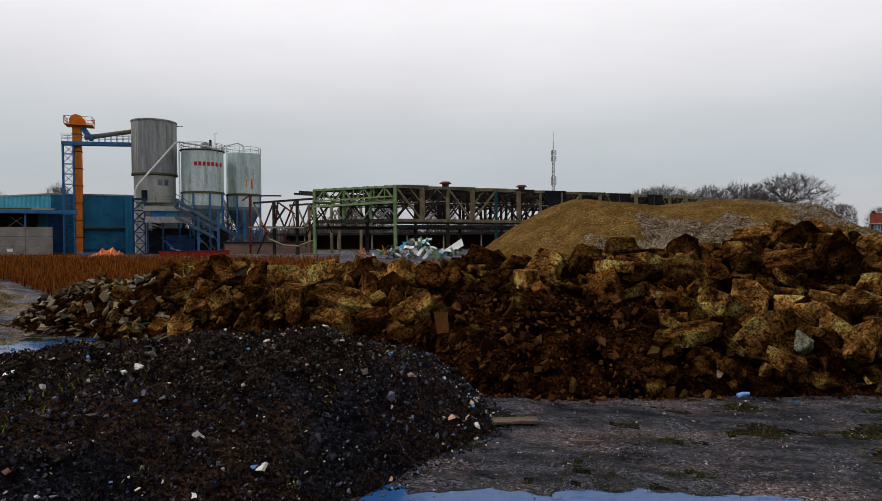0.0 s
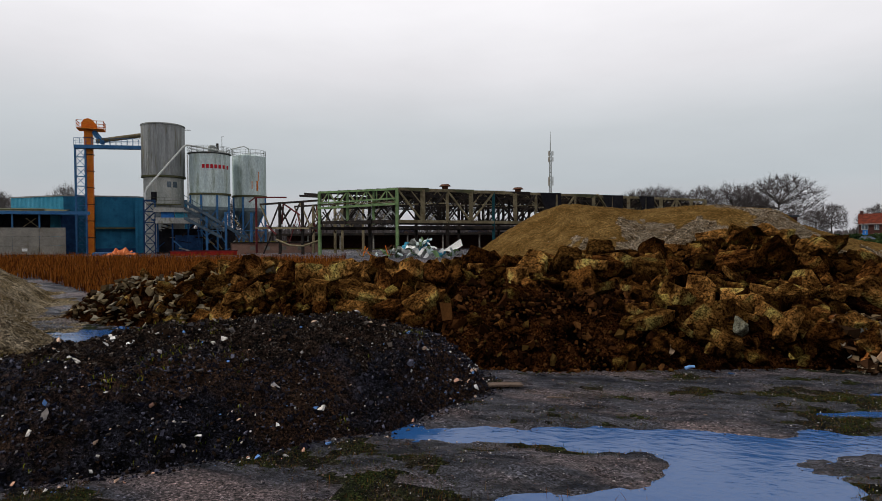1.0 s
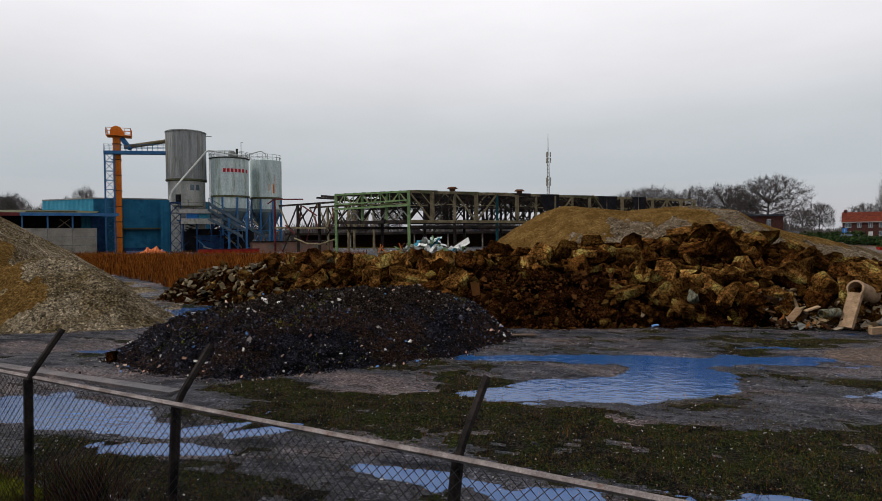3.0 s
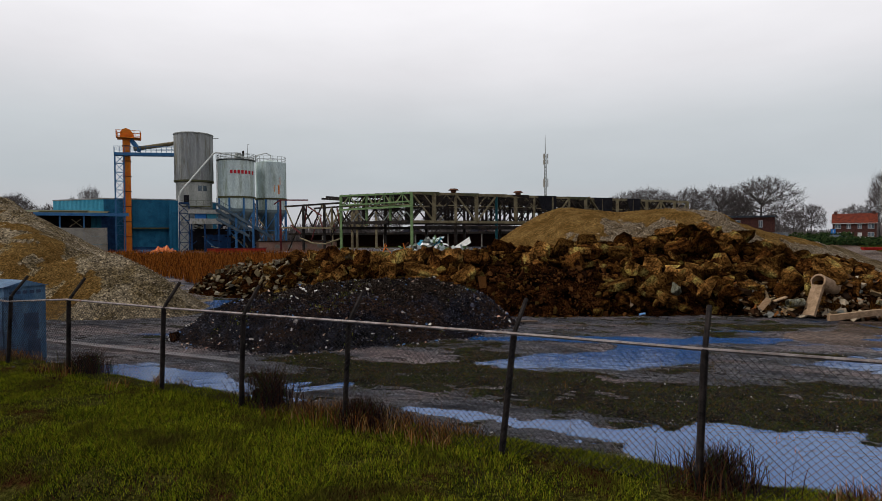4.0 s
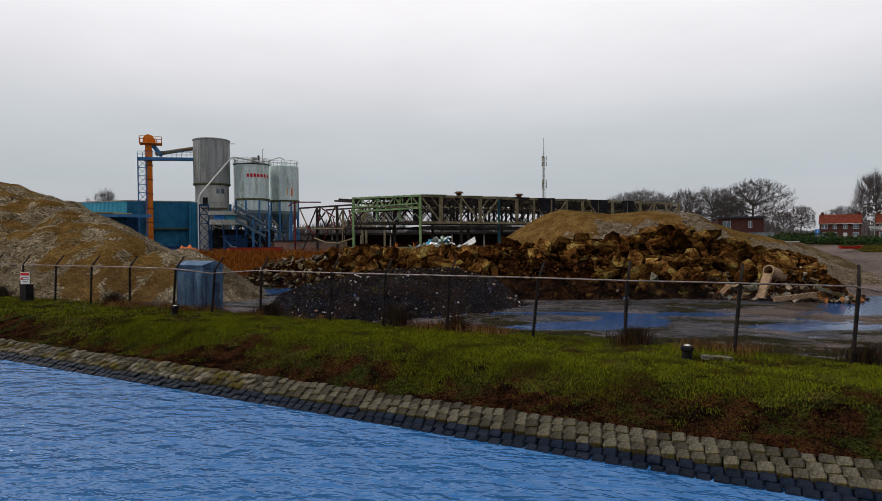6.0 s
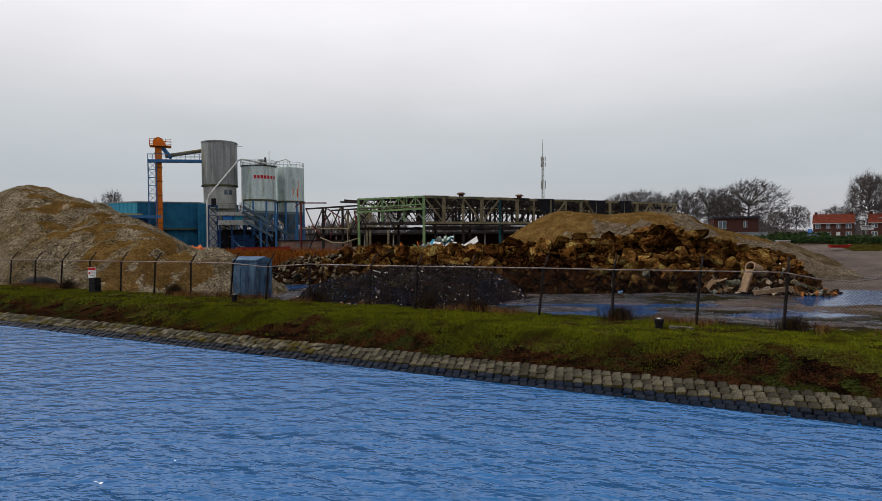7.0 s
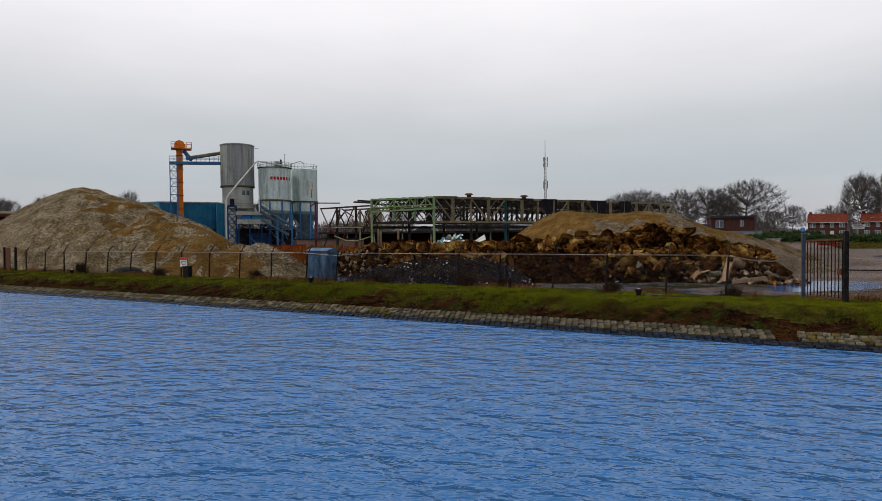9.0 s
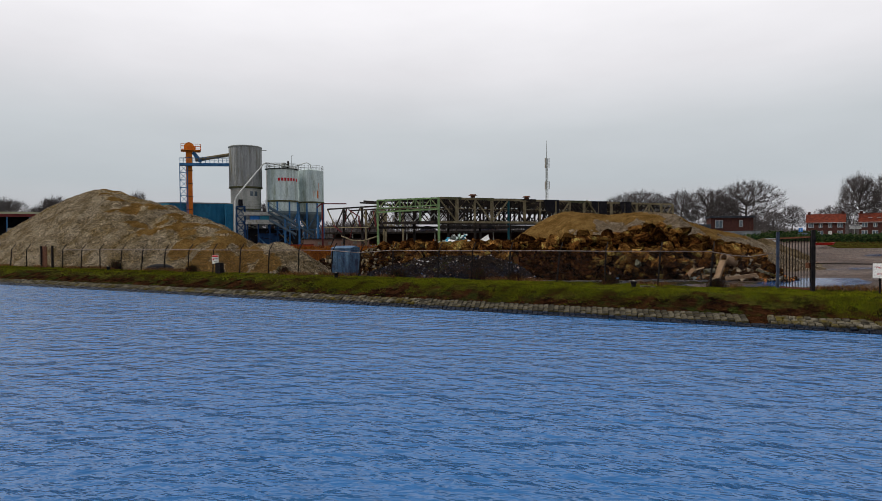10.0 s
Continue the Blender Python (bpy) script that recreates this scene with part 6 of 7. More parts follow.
# control cabin on stilts with collapsed plant beneath
cabn = works("control_cabin", 2.5, -10, "control cabin on stilts with blue and white window band", "cabin")
wpart("floor", Shape().span(-1.2, 6.2, -10.4, -6.5, 5.5, 6.0), M["grey_concrete"], cabn)
wpart("spandrel", Shape().span(-1.1, 6.1, -10.2, -6.6, 6.0, 6.55), M["grey_concrete"], cabn)
for u0, u1, m in ((-1.1, -0.3, "window"), (-0.2, 1.9, "bright_blue"), (2.0, 4.0, "blue_light"), (4.1, 6.1, "window")):
    wpart("window", Shape().span(u0, u1, -10.12, -6.7, 6.55, 7.5), M[m], cabn)
wpart("roof", Shape().span(-1.4, 6.4, -10.7, -6.3, 7.5, 8.3), M["grey_concrete"], cabn)
for u0 in (-0.8, 1.6, 4.2, 5.9):
    wpart("stilt", Shape().span(u0 - 0.14, u0 + 0.14, -10.1, -9.8, 0, 5.5), M["blue_dark"], cabn)
plant = works("collapsed_plant", 6, -6, "dark tangle of conveyor steel under the silos", "machinery")
tg = random.Random(44)
# near-black block paints the shadow beneath cabin and silos
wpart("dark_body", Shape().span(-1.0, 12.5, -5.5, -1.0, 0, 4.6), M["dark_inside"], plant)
wpart("bunker", Shape().span(2.0, 6.5, -8.5, -5.5, 0, 3.4), M["blue_dark"], plant)
for k in range(34):
    a = (tg.uniform(-0.5, 14), tg.uniform(-11, -5), tg.uniform(0.2, 6.5))
    b = (a[0] + tg.uniform(-3.2, 3.2), a[1] + tg.uniform(-1, 1), max(0.1, a[2] + tg.uniform(-2.4, 2.4)))
    wpart("girder", Shape().bar(a, b, tg.uniform(0.1, 0.26)), M[tg.choice(["blue_dark", "blue_steel", "dark_steel", "tan_steel", "steel"])], plant)
for p0, p1, w in (((3.6, -14, 9.3), (14.0, -12, 2.8), 0.9), ((3.6, -12.5, 8.2), (10.2, -13, 4.2), 0.7), ((3.6, -14, 6.4), (9.6, -13.5, 3.0), 0.6)):
    sl = Shape().bar(p0, p1, 0.2, 0.5)
    sl.bar(Vector(p0) + Vector((0, w, 0)), Vector(p1) + Vector((0, w, 0)), 0.2, 0.5)
    for k in range(9):
        o = Vector(p0).lerp(Vector(p1), k / 8)
        sl.bar(o, o + Vector((0, w, 0)), 0.12).bar(o, o + Vector((0, 0, 1.0)), 0.07)
    sl.bar(Vector(p0) + Vector((0, 0, 1.0)), Vector(p1) + Vector((0, 0, 1.0)), 0.08)
    wpart("slanting_conveyor", sl, M["blue_grey"], plant)
for u0 in (7.2, 10.4, 14.8):
    wpart("column", Shape().span(u0 - 0.2, u0 + 0.2, -13.2, -12.8, 0, 7.5), M["blue_steel"], plant)
skip = works("skip_container", 9, -22, "long red open-topped steel container behind reeds", "container", -0.5)
wpart("body", Shape().span(1.5, 11.5, -23.4, -20.8, -0.2, 1.3), M["red_box"], skip)
wpart("rim", Shape().span(1.4, 11.6, -23.5, -23.35, 1.22, 1.4), M["red_steel"], skip)
for k in range(6):
    wpart("rib", Shape().span(2.0 + k * 1.8, 2.15 + k * 1.8, -23.5, -23.4, -0.2, 1.22), M["red_box"], skip)
# crumpled sheet stands in for a jagged pile of orange-brown planks
plank_pile = works("tarpaulin", -6.5, -20, "jagged orange-brown plank pile built as a crumpled sheet over a low stack", "tarpaulin")
tv = Shape()
NX, NY = 22, 8
for j in range(NY + 1):
    for i in range(NX + 1):
        u0, v0 = -10 + 6.4 * i / NX, -21.5 + 3 * j / NY
        h = 1.5 * math.exp(-((i - 15) / 6.0) ** 2) * math.sin(math.pi * (j + 0.5) / (NY + 1)) * (0.55 + 0.9 * abs(noise.noise((u0 * 1.3, v0 * 2.1, 2)))) + 0.55 * noise.noise((u0 * 2.7, v0 * 3.3, 5)) + 0.1
        tv.v.append((u0, v0, max(0.0, h)))
for j in range(NY):
    for i in range(NX):
        a = j * (NX + 1) + i
        tv.f.append((a, a + 1, a + NX + 2, a + NX + 1))
wpart("sheet", tv, M["orange_planks"], plank_pile)
wpart("stack", Shape().span(-9.6, -3.8, -20.5, -19, 0, 0.7), M["blue_steel"], plank_pile)
lowb = works("low_brick_building", 20, -12, "low tan brick building with small windows", "building")
wpart("wall", Shape().span(11.4, 27, -13.5, -9, 0, 1.9), M["tan_wall"], lowb)
wpart("roof", Shape().span(11.2, 27.2, -13.8, -8.8, 1.9, 2.1), M["dark_steel"], lowb)
for u0 in (14.5, 17.0, 20.0, 23.0):
    wpart("window", Shape().span(u0, u0 + 0.9, -13.54, -13.48, 0.6, 1.3), M["panel_grey"], lowb)
nearp = works("steel_portal", 15.6, -14, "dark red steel post with a bent beam", "frame")
wpart("post", Shape().span(15.4, 15.75, -14.2, -13.8, -0.3, 10.3), M["red_steel"], nearp)
wpart("beam", Shape().bar((14.3, -14, 9.3), (15.6, -14, 10.3), 0.25).bar((15.6, -14, 10.2), (20.5, -17, 10.1), 0.25), M["red_steel"], nearp)

# ---- stripped hall: portal and long trusses ----
HA, HB = Vector((0.981, -0.192, 0)), Vector((0.725, 0.689, 0))
H0 = Vector((-30.0, 76.5, 1.7))
hallx = thing("stripped_hall", H0, "long stripped steel hall of green and tan trusses", "building")


def hp_(a, b, z):
    return HA * a + HB * b + Vector((0, 0, z))


TOP, MID, WIDE = 10.0, 5.2, 14.3
LEN, BAY = 68.0, 4.25
nb = int(LEN / BAY)
for a in (0, -WIDE):
    part("portal_post", Shape().bar(hp_(a, 0, 0), hp_(a, 0, TOP), 0.42), M["green_steel"], hallx)
part("portal_beam", Shape().bar(hp_(-WIDE - 0.2, 0, TOP), hp_(0.2, 0, TOP), 0.3, 0.3), M["green_steel"], hallx)
part("portal_beam", Shape().bar(hp_(-WIDE, -0.3, TOP - 2.5), hp_(0, -0.3, TOP - 2.2), 0.28, 0.32), M["green_steel"], hallx)
part("portal_beam", Shape().bar(hp_(-WIDE, -0.3, TOP - 1.7), hp_(0, -0.3, TOP - 1.4), 0.2, 0.22), M["green_steel"], hallx)
for k in range(8):
    a0, a1 = -WIDE * (1 - k / 8), -WIDE * (1 - (k + 1) / 8)
    part("portal_brace", Shape().bar(hp_(a0, 0, TOP if k % 2 else TOP - 2.3), hp_(a1, 0, TOP - 2.3 if k % 2 else TOP), 0.13).bar(hp_(a1, 0, TOP - 2.3), hp_(a1, 0, TOP), 0.13), M["green_steel"], hallx)
part("inner_post", Shape().bar(hp_(-9.6, 0.6, MID - 0.4), hp_(-9.6, 0.6, TOP), 0.4), M["green_steel"], hallx)
part("inner_post", Shape().bar(hp_(-4.8, 0.6, MID - 0.4), hp_(-4.8, 0.6, TOP), 0.4), M["green_steel"], hallx)
part("gable_rail", Shape().bar(hp_(-WIDE, 0.3, MID), hp_(0, 0.3, MID), 0.35, 0.5), M["dark_steel"], hallx)
for k in range(9):
    a0, a1 = -WIDE * (1 - k / 9), -WIDE * (1 - (k + 1) / 9)
    part("gable_brace", Shape().bar(hp_(a0, 0.5, MID if k % 2 else MID + 1.7), hp_(a1, 0.5, MID + 1.7 if k % 2 else MID), 0.16), M["steel" if k % 3 else "dark_steel"], hallx)
hr = random.Random(90)
# near truss mostly tan, inner and far rows dark
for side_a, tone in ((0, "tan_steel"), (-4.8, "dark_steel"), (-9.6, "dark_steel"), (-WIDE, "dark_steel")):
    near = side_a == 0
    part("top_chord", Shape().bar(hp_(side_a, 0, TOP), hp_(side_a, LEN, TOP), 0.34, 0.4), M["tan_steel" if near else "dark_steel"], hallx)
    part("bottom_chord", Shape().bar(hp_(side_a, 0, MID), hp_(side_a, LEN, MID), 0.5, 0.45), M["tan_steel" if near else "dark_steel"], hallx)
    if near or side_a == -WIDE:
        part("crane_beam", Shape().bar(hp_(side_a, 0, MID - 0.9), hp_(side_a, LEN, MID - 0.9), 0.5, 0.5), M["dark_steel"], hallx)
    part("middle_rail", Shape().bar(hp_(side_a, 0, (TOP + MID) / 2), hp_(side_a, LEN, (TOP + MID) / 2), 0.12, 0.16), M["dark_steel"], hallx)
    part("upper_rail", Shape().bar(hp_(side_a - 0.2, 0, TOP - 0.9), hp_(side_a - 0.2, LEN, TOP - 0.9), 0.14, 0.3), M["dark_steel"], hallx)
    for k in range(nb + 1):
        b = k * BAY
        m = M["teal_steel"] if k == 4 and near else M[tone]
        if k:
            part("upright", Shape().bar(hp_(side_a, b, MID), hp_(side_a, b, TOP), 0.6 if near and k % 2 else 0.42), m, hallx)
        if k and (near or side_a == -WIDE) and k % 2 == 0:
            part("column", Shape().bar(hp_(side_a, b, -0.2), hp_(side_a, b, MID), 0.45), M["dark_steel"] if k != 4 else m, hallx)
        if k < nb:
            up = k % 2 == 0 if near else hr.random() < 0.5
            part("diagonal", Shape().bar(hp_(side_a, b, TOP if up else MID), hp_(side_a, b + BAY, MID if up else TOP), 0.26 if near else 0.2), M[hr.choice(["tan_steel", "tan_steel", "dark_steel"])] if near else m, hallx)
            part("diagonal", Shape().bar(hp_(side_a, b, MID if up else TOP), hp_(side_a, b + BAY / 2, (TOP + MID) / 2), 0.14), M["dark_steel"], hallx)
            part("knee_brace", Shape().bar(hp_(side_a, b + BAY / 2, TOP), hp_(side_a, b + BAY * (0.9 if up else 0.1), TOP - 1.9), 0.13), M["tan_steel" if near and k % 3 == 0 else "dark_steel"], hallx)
for k in range(2 * nb + 1):
    b = k * BAY / 2
    low = 1.9 if k % 2 == 0 else 1.1
    tr = Shape().bar(hp_(-WIDE, b, TOP), hp_(0, b, TOP), 0.18).bar(hp_(-WIDE, b, TOP - low), hp_(0, b, TOP - low), 0.16)
    for j in range(8):
        a0, a1 = -WIDE * (1 - j / 8), -WIDE * (1 - (j + 1) / 8)
        tr.bar(hp_(a0, b, TOP if j % 2 else TOP - low), hp_(a1, b, TOP - low if j % 2 else TOP), 0.11)
    part("cross_truss", tr, M["tan_steel" if k % 4 == 0 else "dark_steel"], hallx)
for j in range(1, 8):
    part("purlin", Shape().bar(hp_(-WIDE * j / 8, 0, TOP + 0.12), hp_(-WIDE * j / 8, LEN * (0.55 if j % 3 == 0 else 1), TOP + 0.12), 0.14, 0.2), M["dark_steel"], hallx)
for k in range(40):
    a, b, z = hr.uniform(-WIDE, -0.5), hr.uniform(1, LEN - 2), hr.uniform(MID, TOP)
    p0 = hp_(a, b, z)
    part("loose_bar", Shape().bar(p0, p0 + Vector((hr.uniform(-2.5, 2.5), hr.uniform(-2, 2), hr.uniform(-1.8, 1.0))), hr.uniform(0.08, 0.22)), M[hr.choice(["dark_steel", "dark_steel", "tan_steel", "red_steel", "steel"])], hallx)
part("leaning_board", Shape().bar(hp_(0.5, 38.4, TOP + 0.3), hp_(0.5, 41.5, TOP - 3.0), 0.5, 0.2), M["tan_steel"], hallx, "pale board hanging off the eaves")
# torn remains of roofing
for b0, b1, m in ((26, 30.5, "dark_inside"), (40, 45, "dark_inside"), (33, 39, "band"), (49, 53, "dark_inside"), (9, 13, "band"), (15, 19, "tan_steel"), (1, 5, "band"), (20, 24, "dark_steel")):
    sh = Shape().add([hp_(0.3, b0, TOP + 0.25), hp_(0.3, b1, TOP + 0.3), hp_(0.25, b1, TOP - (2.8 if m == "dark_inside" else 0.3)), hp_(0.25, b0 + 1, TOP - (2.2 if m == "dark_inside" else 0.2)),
                      hp_(-3, b0, TOP + 0.35), hp_(-3, b1, TOP + 0.4)], [(0, 1, 2, 3), (4, 5, 1, 0)])
    part("torn_sheet", sh, M[m], hallx, "hanging torn roof sheet")
for b in (8.6, 22.4):
    part("roof_vent", Shape().ring(hp_(-0.5, b, TOP + 0.3), [(0.5, 0), (0.5, 0.35), (0.95, 0.4), (0.6, 0.7)], 14), M["rust"], hallx)
wreck = thing("wrecked_bay", Vector((-52, 84, 1.7)), "wrecked dark steel bay with sagging beams and wires", "frame")
tg = random.Random(61)


def wk(a, b, z):
    return Vector((-0.2, 0, 0)) + Vector((0.97, -0.20, 0)) * a + Vector((0.2, 0.97, 0)) * b + Vector((0, 0, z))


for b in (0, 9, 18):
    part("top_beam", Shape().bar(wk(-6.5, b, 8.7), wk(7.0, b, 9.0), 0.32), M["dark_steel"], wreck)
    part("lower_beam", Shape().bar(wk(-6.5, b, 4.6), wk(7.0, b, 4.4), 0.36), M["dark_steel"], wreck)
    for k in range(6):
        a0, a1 = -6.5 + k * 2.25, -6.5 + (k + 1) * 2.25
        part("diagonal", Shape().bar(wk(a0, b, 4.6 if k % 2 else 8.7), wk(a1, b, 8.8 if k % 2 else 4.5), 0.2), M[tg.choice(["dark_steel", "tan_steel", "dark_steel"])], wreck)
    for a0 in (-2.0, 3.0):
        part("upright", Shape().bar(wk(a0, b, 0), wk(a0, b, 8.8), 0.4), M["tan_steel" if b else "dark_steel"], wreck)
for k in range(16):
    a0 = tg.uniform(-5, 7)
    p0 = wk(a0, tg.uniform(-2, 6), tg.uniform(4, 9))
    p1 = p0 + Vector((tg.uniform(-3, 3), tg.uniform(-1, 1), -tg.uniform(1.5, 5)))
    part("loose_beam", Shape().bar(p0, p1, tg.uniform(0.12, 0.3)), M[tg.choice(["dark_steel", "red_steel", "tan_steel", "dark_steel"])], wreck)
for z0, d in ((9.7, 0.0), (10.0, 1.0)):
    part("loose_beam", Shape().bar(wk(2.5 + d, 0, z0 + 0.2), wk(9.0, 0, z0 - 0.3), 0.35), M["dark_steel"], wreck)
part("sagging_band", Shape().tube([wk(-2, -1, 2.6), wk(1, -1, 1.6), wk(4, -1, 1.5), wk(7.4, -1, 2.4)], 0.16, 6), M["tan_steel"], wreck, "sagging pale belt")
part("belt", Shape().bar(wk(-7, -0.5, 4.6), wk(5, -0.5, 4.4), 0.5, 0.25), M["tan_steel"], wreck)
# low sheds and dark heaps seen through the hall
back = thing("long_low_shed", Vector((-30, 118, 1.8)), "long low dark shed with a red-brown plinth", "building")
part("roof", Shape().span(-45, 40, -2, 8, 3.2, 3.7), M["dark_steel"], back)
part("wall", Shape().span(-45, 40, 5, 5.4, 0, 3.2), M["brick"], back)
for k in range(11):
    part("post", Shape().span(-44 + k * 8, -43.7 + k * 8, -1.6, -1.3, 0, 3.2), M["panel_grey"], back)
for k, (x, y, r, h) in enumerate(((-33, 150, 8, 5.5), (-20, 152, 7, 5.0), (-55, 155, 9, 5.5))):
    solid("coal_heap", Shape().ring((0, 0, 0), [(r, -0.3), (r * 0.55, h * 0.5), (r * 0.1, h)], 20), M["black_soil"], "dark conical heap behind the shed", "heap", "dark cones", at=(x, y, 2.2))
# scrap sheet heap before the portal
scrap = thing("scrap_heap", Vector((-24.5, 70, 1.7)), "heap of crumpled pale green and white roofing sheets", "heap")
tg = random.Random(77)
for k in range(46):
    w, h = tg.uniform(0.8, 2.6), tg.uniform(0.3, 0.9)
    sh = Shape()
    for i in range(5):
        for j in (0, 1):
            sh.v.append((w * (i / 4 - 0.5), h * (j - 0.5), 0.18 * math.sin(i * 2.1 + k)))
    sh.f = [(2 * i, 2 * i + 2, 2 * i + 3, 2 * i + 1) for i in range(4)]
    x = tg.gauss(0, 2.6)
    ob = part("roof_sheet", sh, M[tg.choice(["green_steel", "sign_white", "silo_white", "blue_light", "silo_white", "steel"])], scrap)
    ob.matrix_basis = pose(x, tg.uniform(-1, 1), tg.uniform(0.1, 1.9) * math.exp(-(x / 4) ** 2) + 0.4, tg.uniform(-60, 60), tg.uniform(-50, 50), tg.uniform(0, 180))
for k in range(18):
    p0 = Vector((tg.uniform(-9, -3), tg.uniform(-1, 1), tg.uniform(0, 0.6)))
    part("scrap_bar", Shape().bar(p0, p0 + Vector((tg.uniform(-2.2, 2.2), tg.uniform(-1, 1), tg.uniform(0.2, 1.6))), 0.1), M[tg.choice(["rust", "orange", "dark_steel", "tan_steel"])], scrap)
part("white_sheet", Shape().add([(3.2, 0, 1.0), (5.6, 0.4, 2.6), (5.9, 0.3, 1.7), (4.6, 0, 0.9)], [(0, 1, 2, 3)]), M["sign_white"], scrap, "upturned white sheet")

# radio mast
mast = thing("radio_mast", Vector((-27, 300, 2.5)), "tall slim grey lattice radio mast with antennas", "mast")
ms = Shape()
R3 = [(0.9 * math.cos(a), 0.9 * math.sin(a)) for a in (0.5, 2.6, 4.7)]
for a, b in R3:
    ms.tube([(a, b, 0), (a * 0.6, b * 0.6, 45)], 0.16, 5)
for k in range(24):
    for i in range(3):
        (a, b), (c, d) = R3[i], R3[(i + 1) % 3]
        f0, f1 = 1 - 0.4 * k / 24, 1 - 0.4 * (k + 1) / 24
        ms.bar((a * f0, b * f0, k * 1.875), (c * f1, d * f1, (k + 1) * 1.875), 0.09)
part("lattice", ms, M["steel"], mast)
part("top_pole", Shape().tube([(0, 0, 45), (0, 0, 55)], 0.22, 6, True, 0.08), M["steel"], mast)
for z in (44, 41, 31, 29):
    for a in (0.2, 2.3, 4.4):
        part("antenna", Shape().box((1.3 * math.cos(a), 1.3 * math.sin(a), z), (0.4, 0.5, 2.4), math.degrees(a)), M["panel_grey"], mast)

# ---- trees ----
M["bark"] = material("winter_bark", (0.045, 0.040, 0.038), (0.075, 0.066, 0.06), 2, 0.95, 0.2, 12)
M["twigs"] = material("winter_twigs", (0.070, 0.060, 0.060), (0.115, 0.100, 0.098), 0.4, 0.95, 0, 6)
M["hedge"] = ramp_material("hedge_leaves", [(0.018, 0.035, 0.012), (0.03, 0.05, 0.015), (0.012, 0.022, 0.01), (0.04, 0.05, 0.02)], 0.8)


def bare_tree(seed, rx, low, limbs=9, lift=0.0):
    """Trunk with limbs and a crown of fine twigs, one metre high; returns the two meshes."""
    r = np.random.default_rng(seed)
    wood, crown = Shape(), Shape()
    cz, rz = (1 + low) / 2, (1 - low) / 2

    def spots(n, k0, k1):
        """Places spread evenly through the shell of the crown between two depths."""
        d = r.normal(0, 1, (n, 3))
        d /= np.linalg.norm(d, axis=1)[:, None]
        d[:, 2] = np.where(d[:, 2] < -0.75, -d[:, 2], d[:, 2])
        lump = np.array([0.93 + 0.16 * noise.noise(Vector(q) * 1.9 + Vector((seed, 0, 0))) + 0.10 * noise.noise(Vector(q) * 5 + Vector((0, seed, 0))) for q in d])
        k = (r.uniform(k0**3, k1**3, n) ** (1 / 3) * lump)[:, None]
        return d * k * (rx, rx, rz) + (0, 0, cz)

    trunk = np.array([(0, 0, low * 0.6 + t * (cz - low * 0.6)) for t in np.linspace(0, 1, 9)])
    wood.tube([(0, 0, -0.02), (r.normal(0, 0.01), r.normal(0, 0.01), low), tuple(trunk[-1])], 0.024, 7, False, 0.012)
    stems = trunk
    for n, k0, k1, rad, samples in ((limbs + 11, 0.35, 0.8, 0.0085, 6), (230, 0.25, 0.92, 0.0034, 5), (2600, 0.25, 0.99, 0.0014, 4)):
        ends = spots(n, k0, k1)
        fresh = []
        for e in ends:
            gap = np.linalg.norm(stems - e, axis=1) + 0.45 * np.maximum(0, stems[:, 2] - e[2] + 0.06)
            p = stems[int(np.argmin(gap))]
            m = (p + e) / 2 + (0, 0, 0.05 * np.linalg.norm(e - p) * (1 + 2 * lift)) + r.normal(0, 0.006, 3)
            (wood if rad > 0.005 else crown).tube([tuple(p), tuple(m), tuple(e)], rad, 4 if rad > 0.005 else 3, False, rad * 0.45)
            fresh += [p + (e - p) * t for t in np.linspace(0.35, 1, samples)]
        stems = np.array(fresh)
    pick = stems[r.integers(0, len(stems), 12500)]
    away = pick - (0, 0, cz - 0.3)
    away /= np.linalg.norm(away, axis=1)[:, None]
    tips = pick + (away + r.normal(0, 0.42, pick.shape) + (0, 0, 0.25 + lift)) * r.uniform(0.02, 0.06, (len(pick), 1))
    side = np.cross(tips - pick, r.normal(0, 1, pick.shape))
    side *= 0.0010 / np.maximum(np.linalg.norm(side, axis=1)[:, None], 1e-9)
    for p, e, w in zip(pick, tips, side):
        crown.add((p - w, p + w, e), ((0, 1, 2),))
    top = max(v[2] for v in crown.v)
    for s in (wood, crown):
        s.v = [(a / top, b / top, c / top) for a, b, c in s.v]
    mw, mc = wood.mesh("trunk"), crown.mesh("crown")
    mw.materials.append(M["bark"])
    mc.materials.append(M["twigs"])
    return mw, mc


KINDS = [bare_tree(11, 0.56, 0.07, 11), bare_tree(12, 0.48, 0.08, 9), bare_tree(13, 0.36, 0.08, 9, 0.6), bare_tree(14, 0.52, 0.10, 9)]


def plant_tree(kind, x, y, h, wide=1.0, turn=0.0, label="large bare winter tree with a rounded crown"):
    t = thing("tree", (x, y, float(land(x, y)) - 0.2), label, "tree", "bare trees")
    for name, me in zip(("trunk", "crown"), KINDS[kind]):
        ob = part(name, me, None, t)
        ob.matrix_basis = Matrix.Rotation(turn, 4, "Z") @ Matrix.Diagonal((h * wide, h * wide, h, 1))
    return t


tr = random.Random(21)
plant_tree(0, 61, 236, 26.5, 1.16, 1.0)
plant_tree(3, 80, 242, 15.0, 0.8, 4.0)
for x, y, h, k in ((36, 240, 21.5, 1), (46, 236, 22, 0), (28, 246, 20, 1), (20, 246, 22.5, 3), (12, 250, 21.5, 0), (5, 252, 18.5, 1), (-2, 258, 17, 3), (54, 250, 20, 1)):
    plant_tree(k, x, y, h * 1.07, tr.uniform(0.85, 1.05), tr.uniform(0, 6))
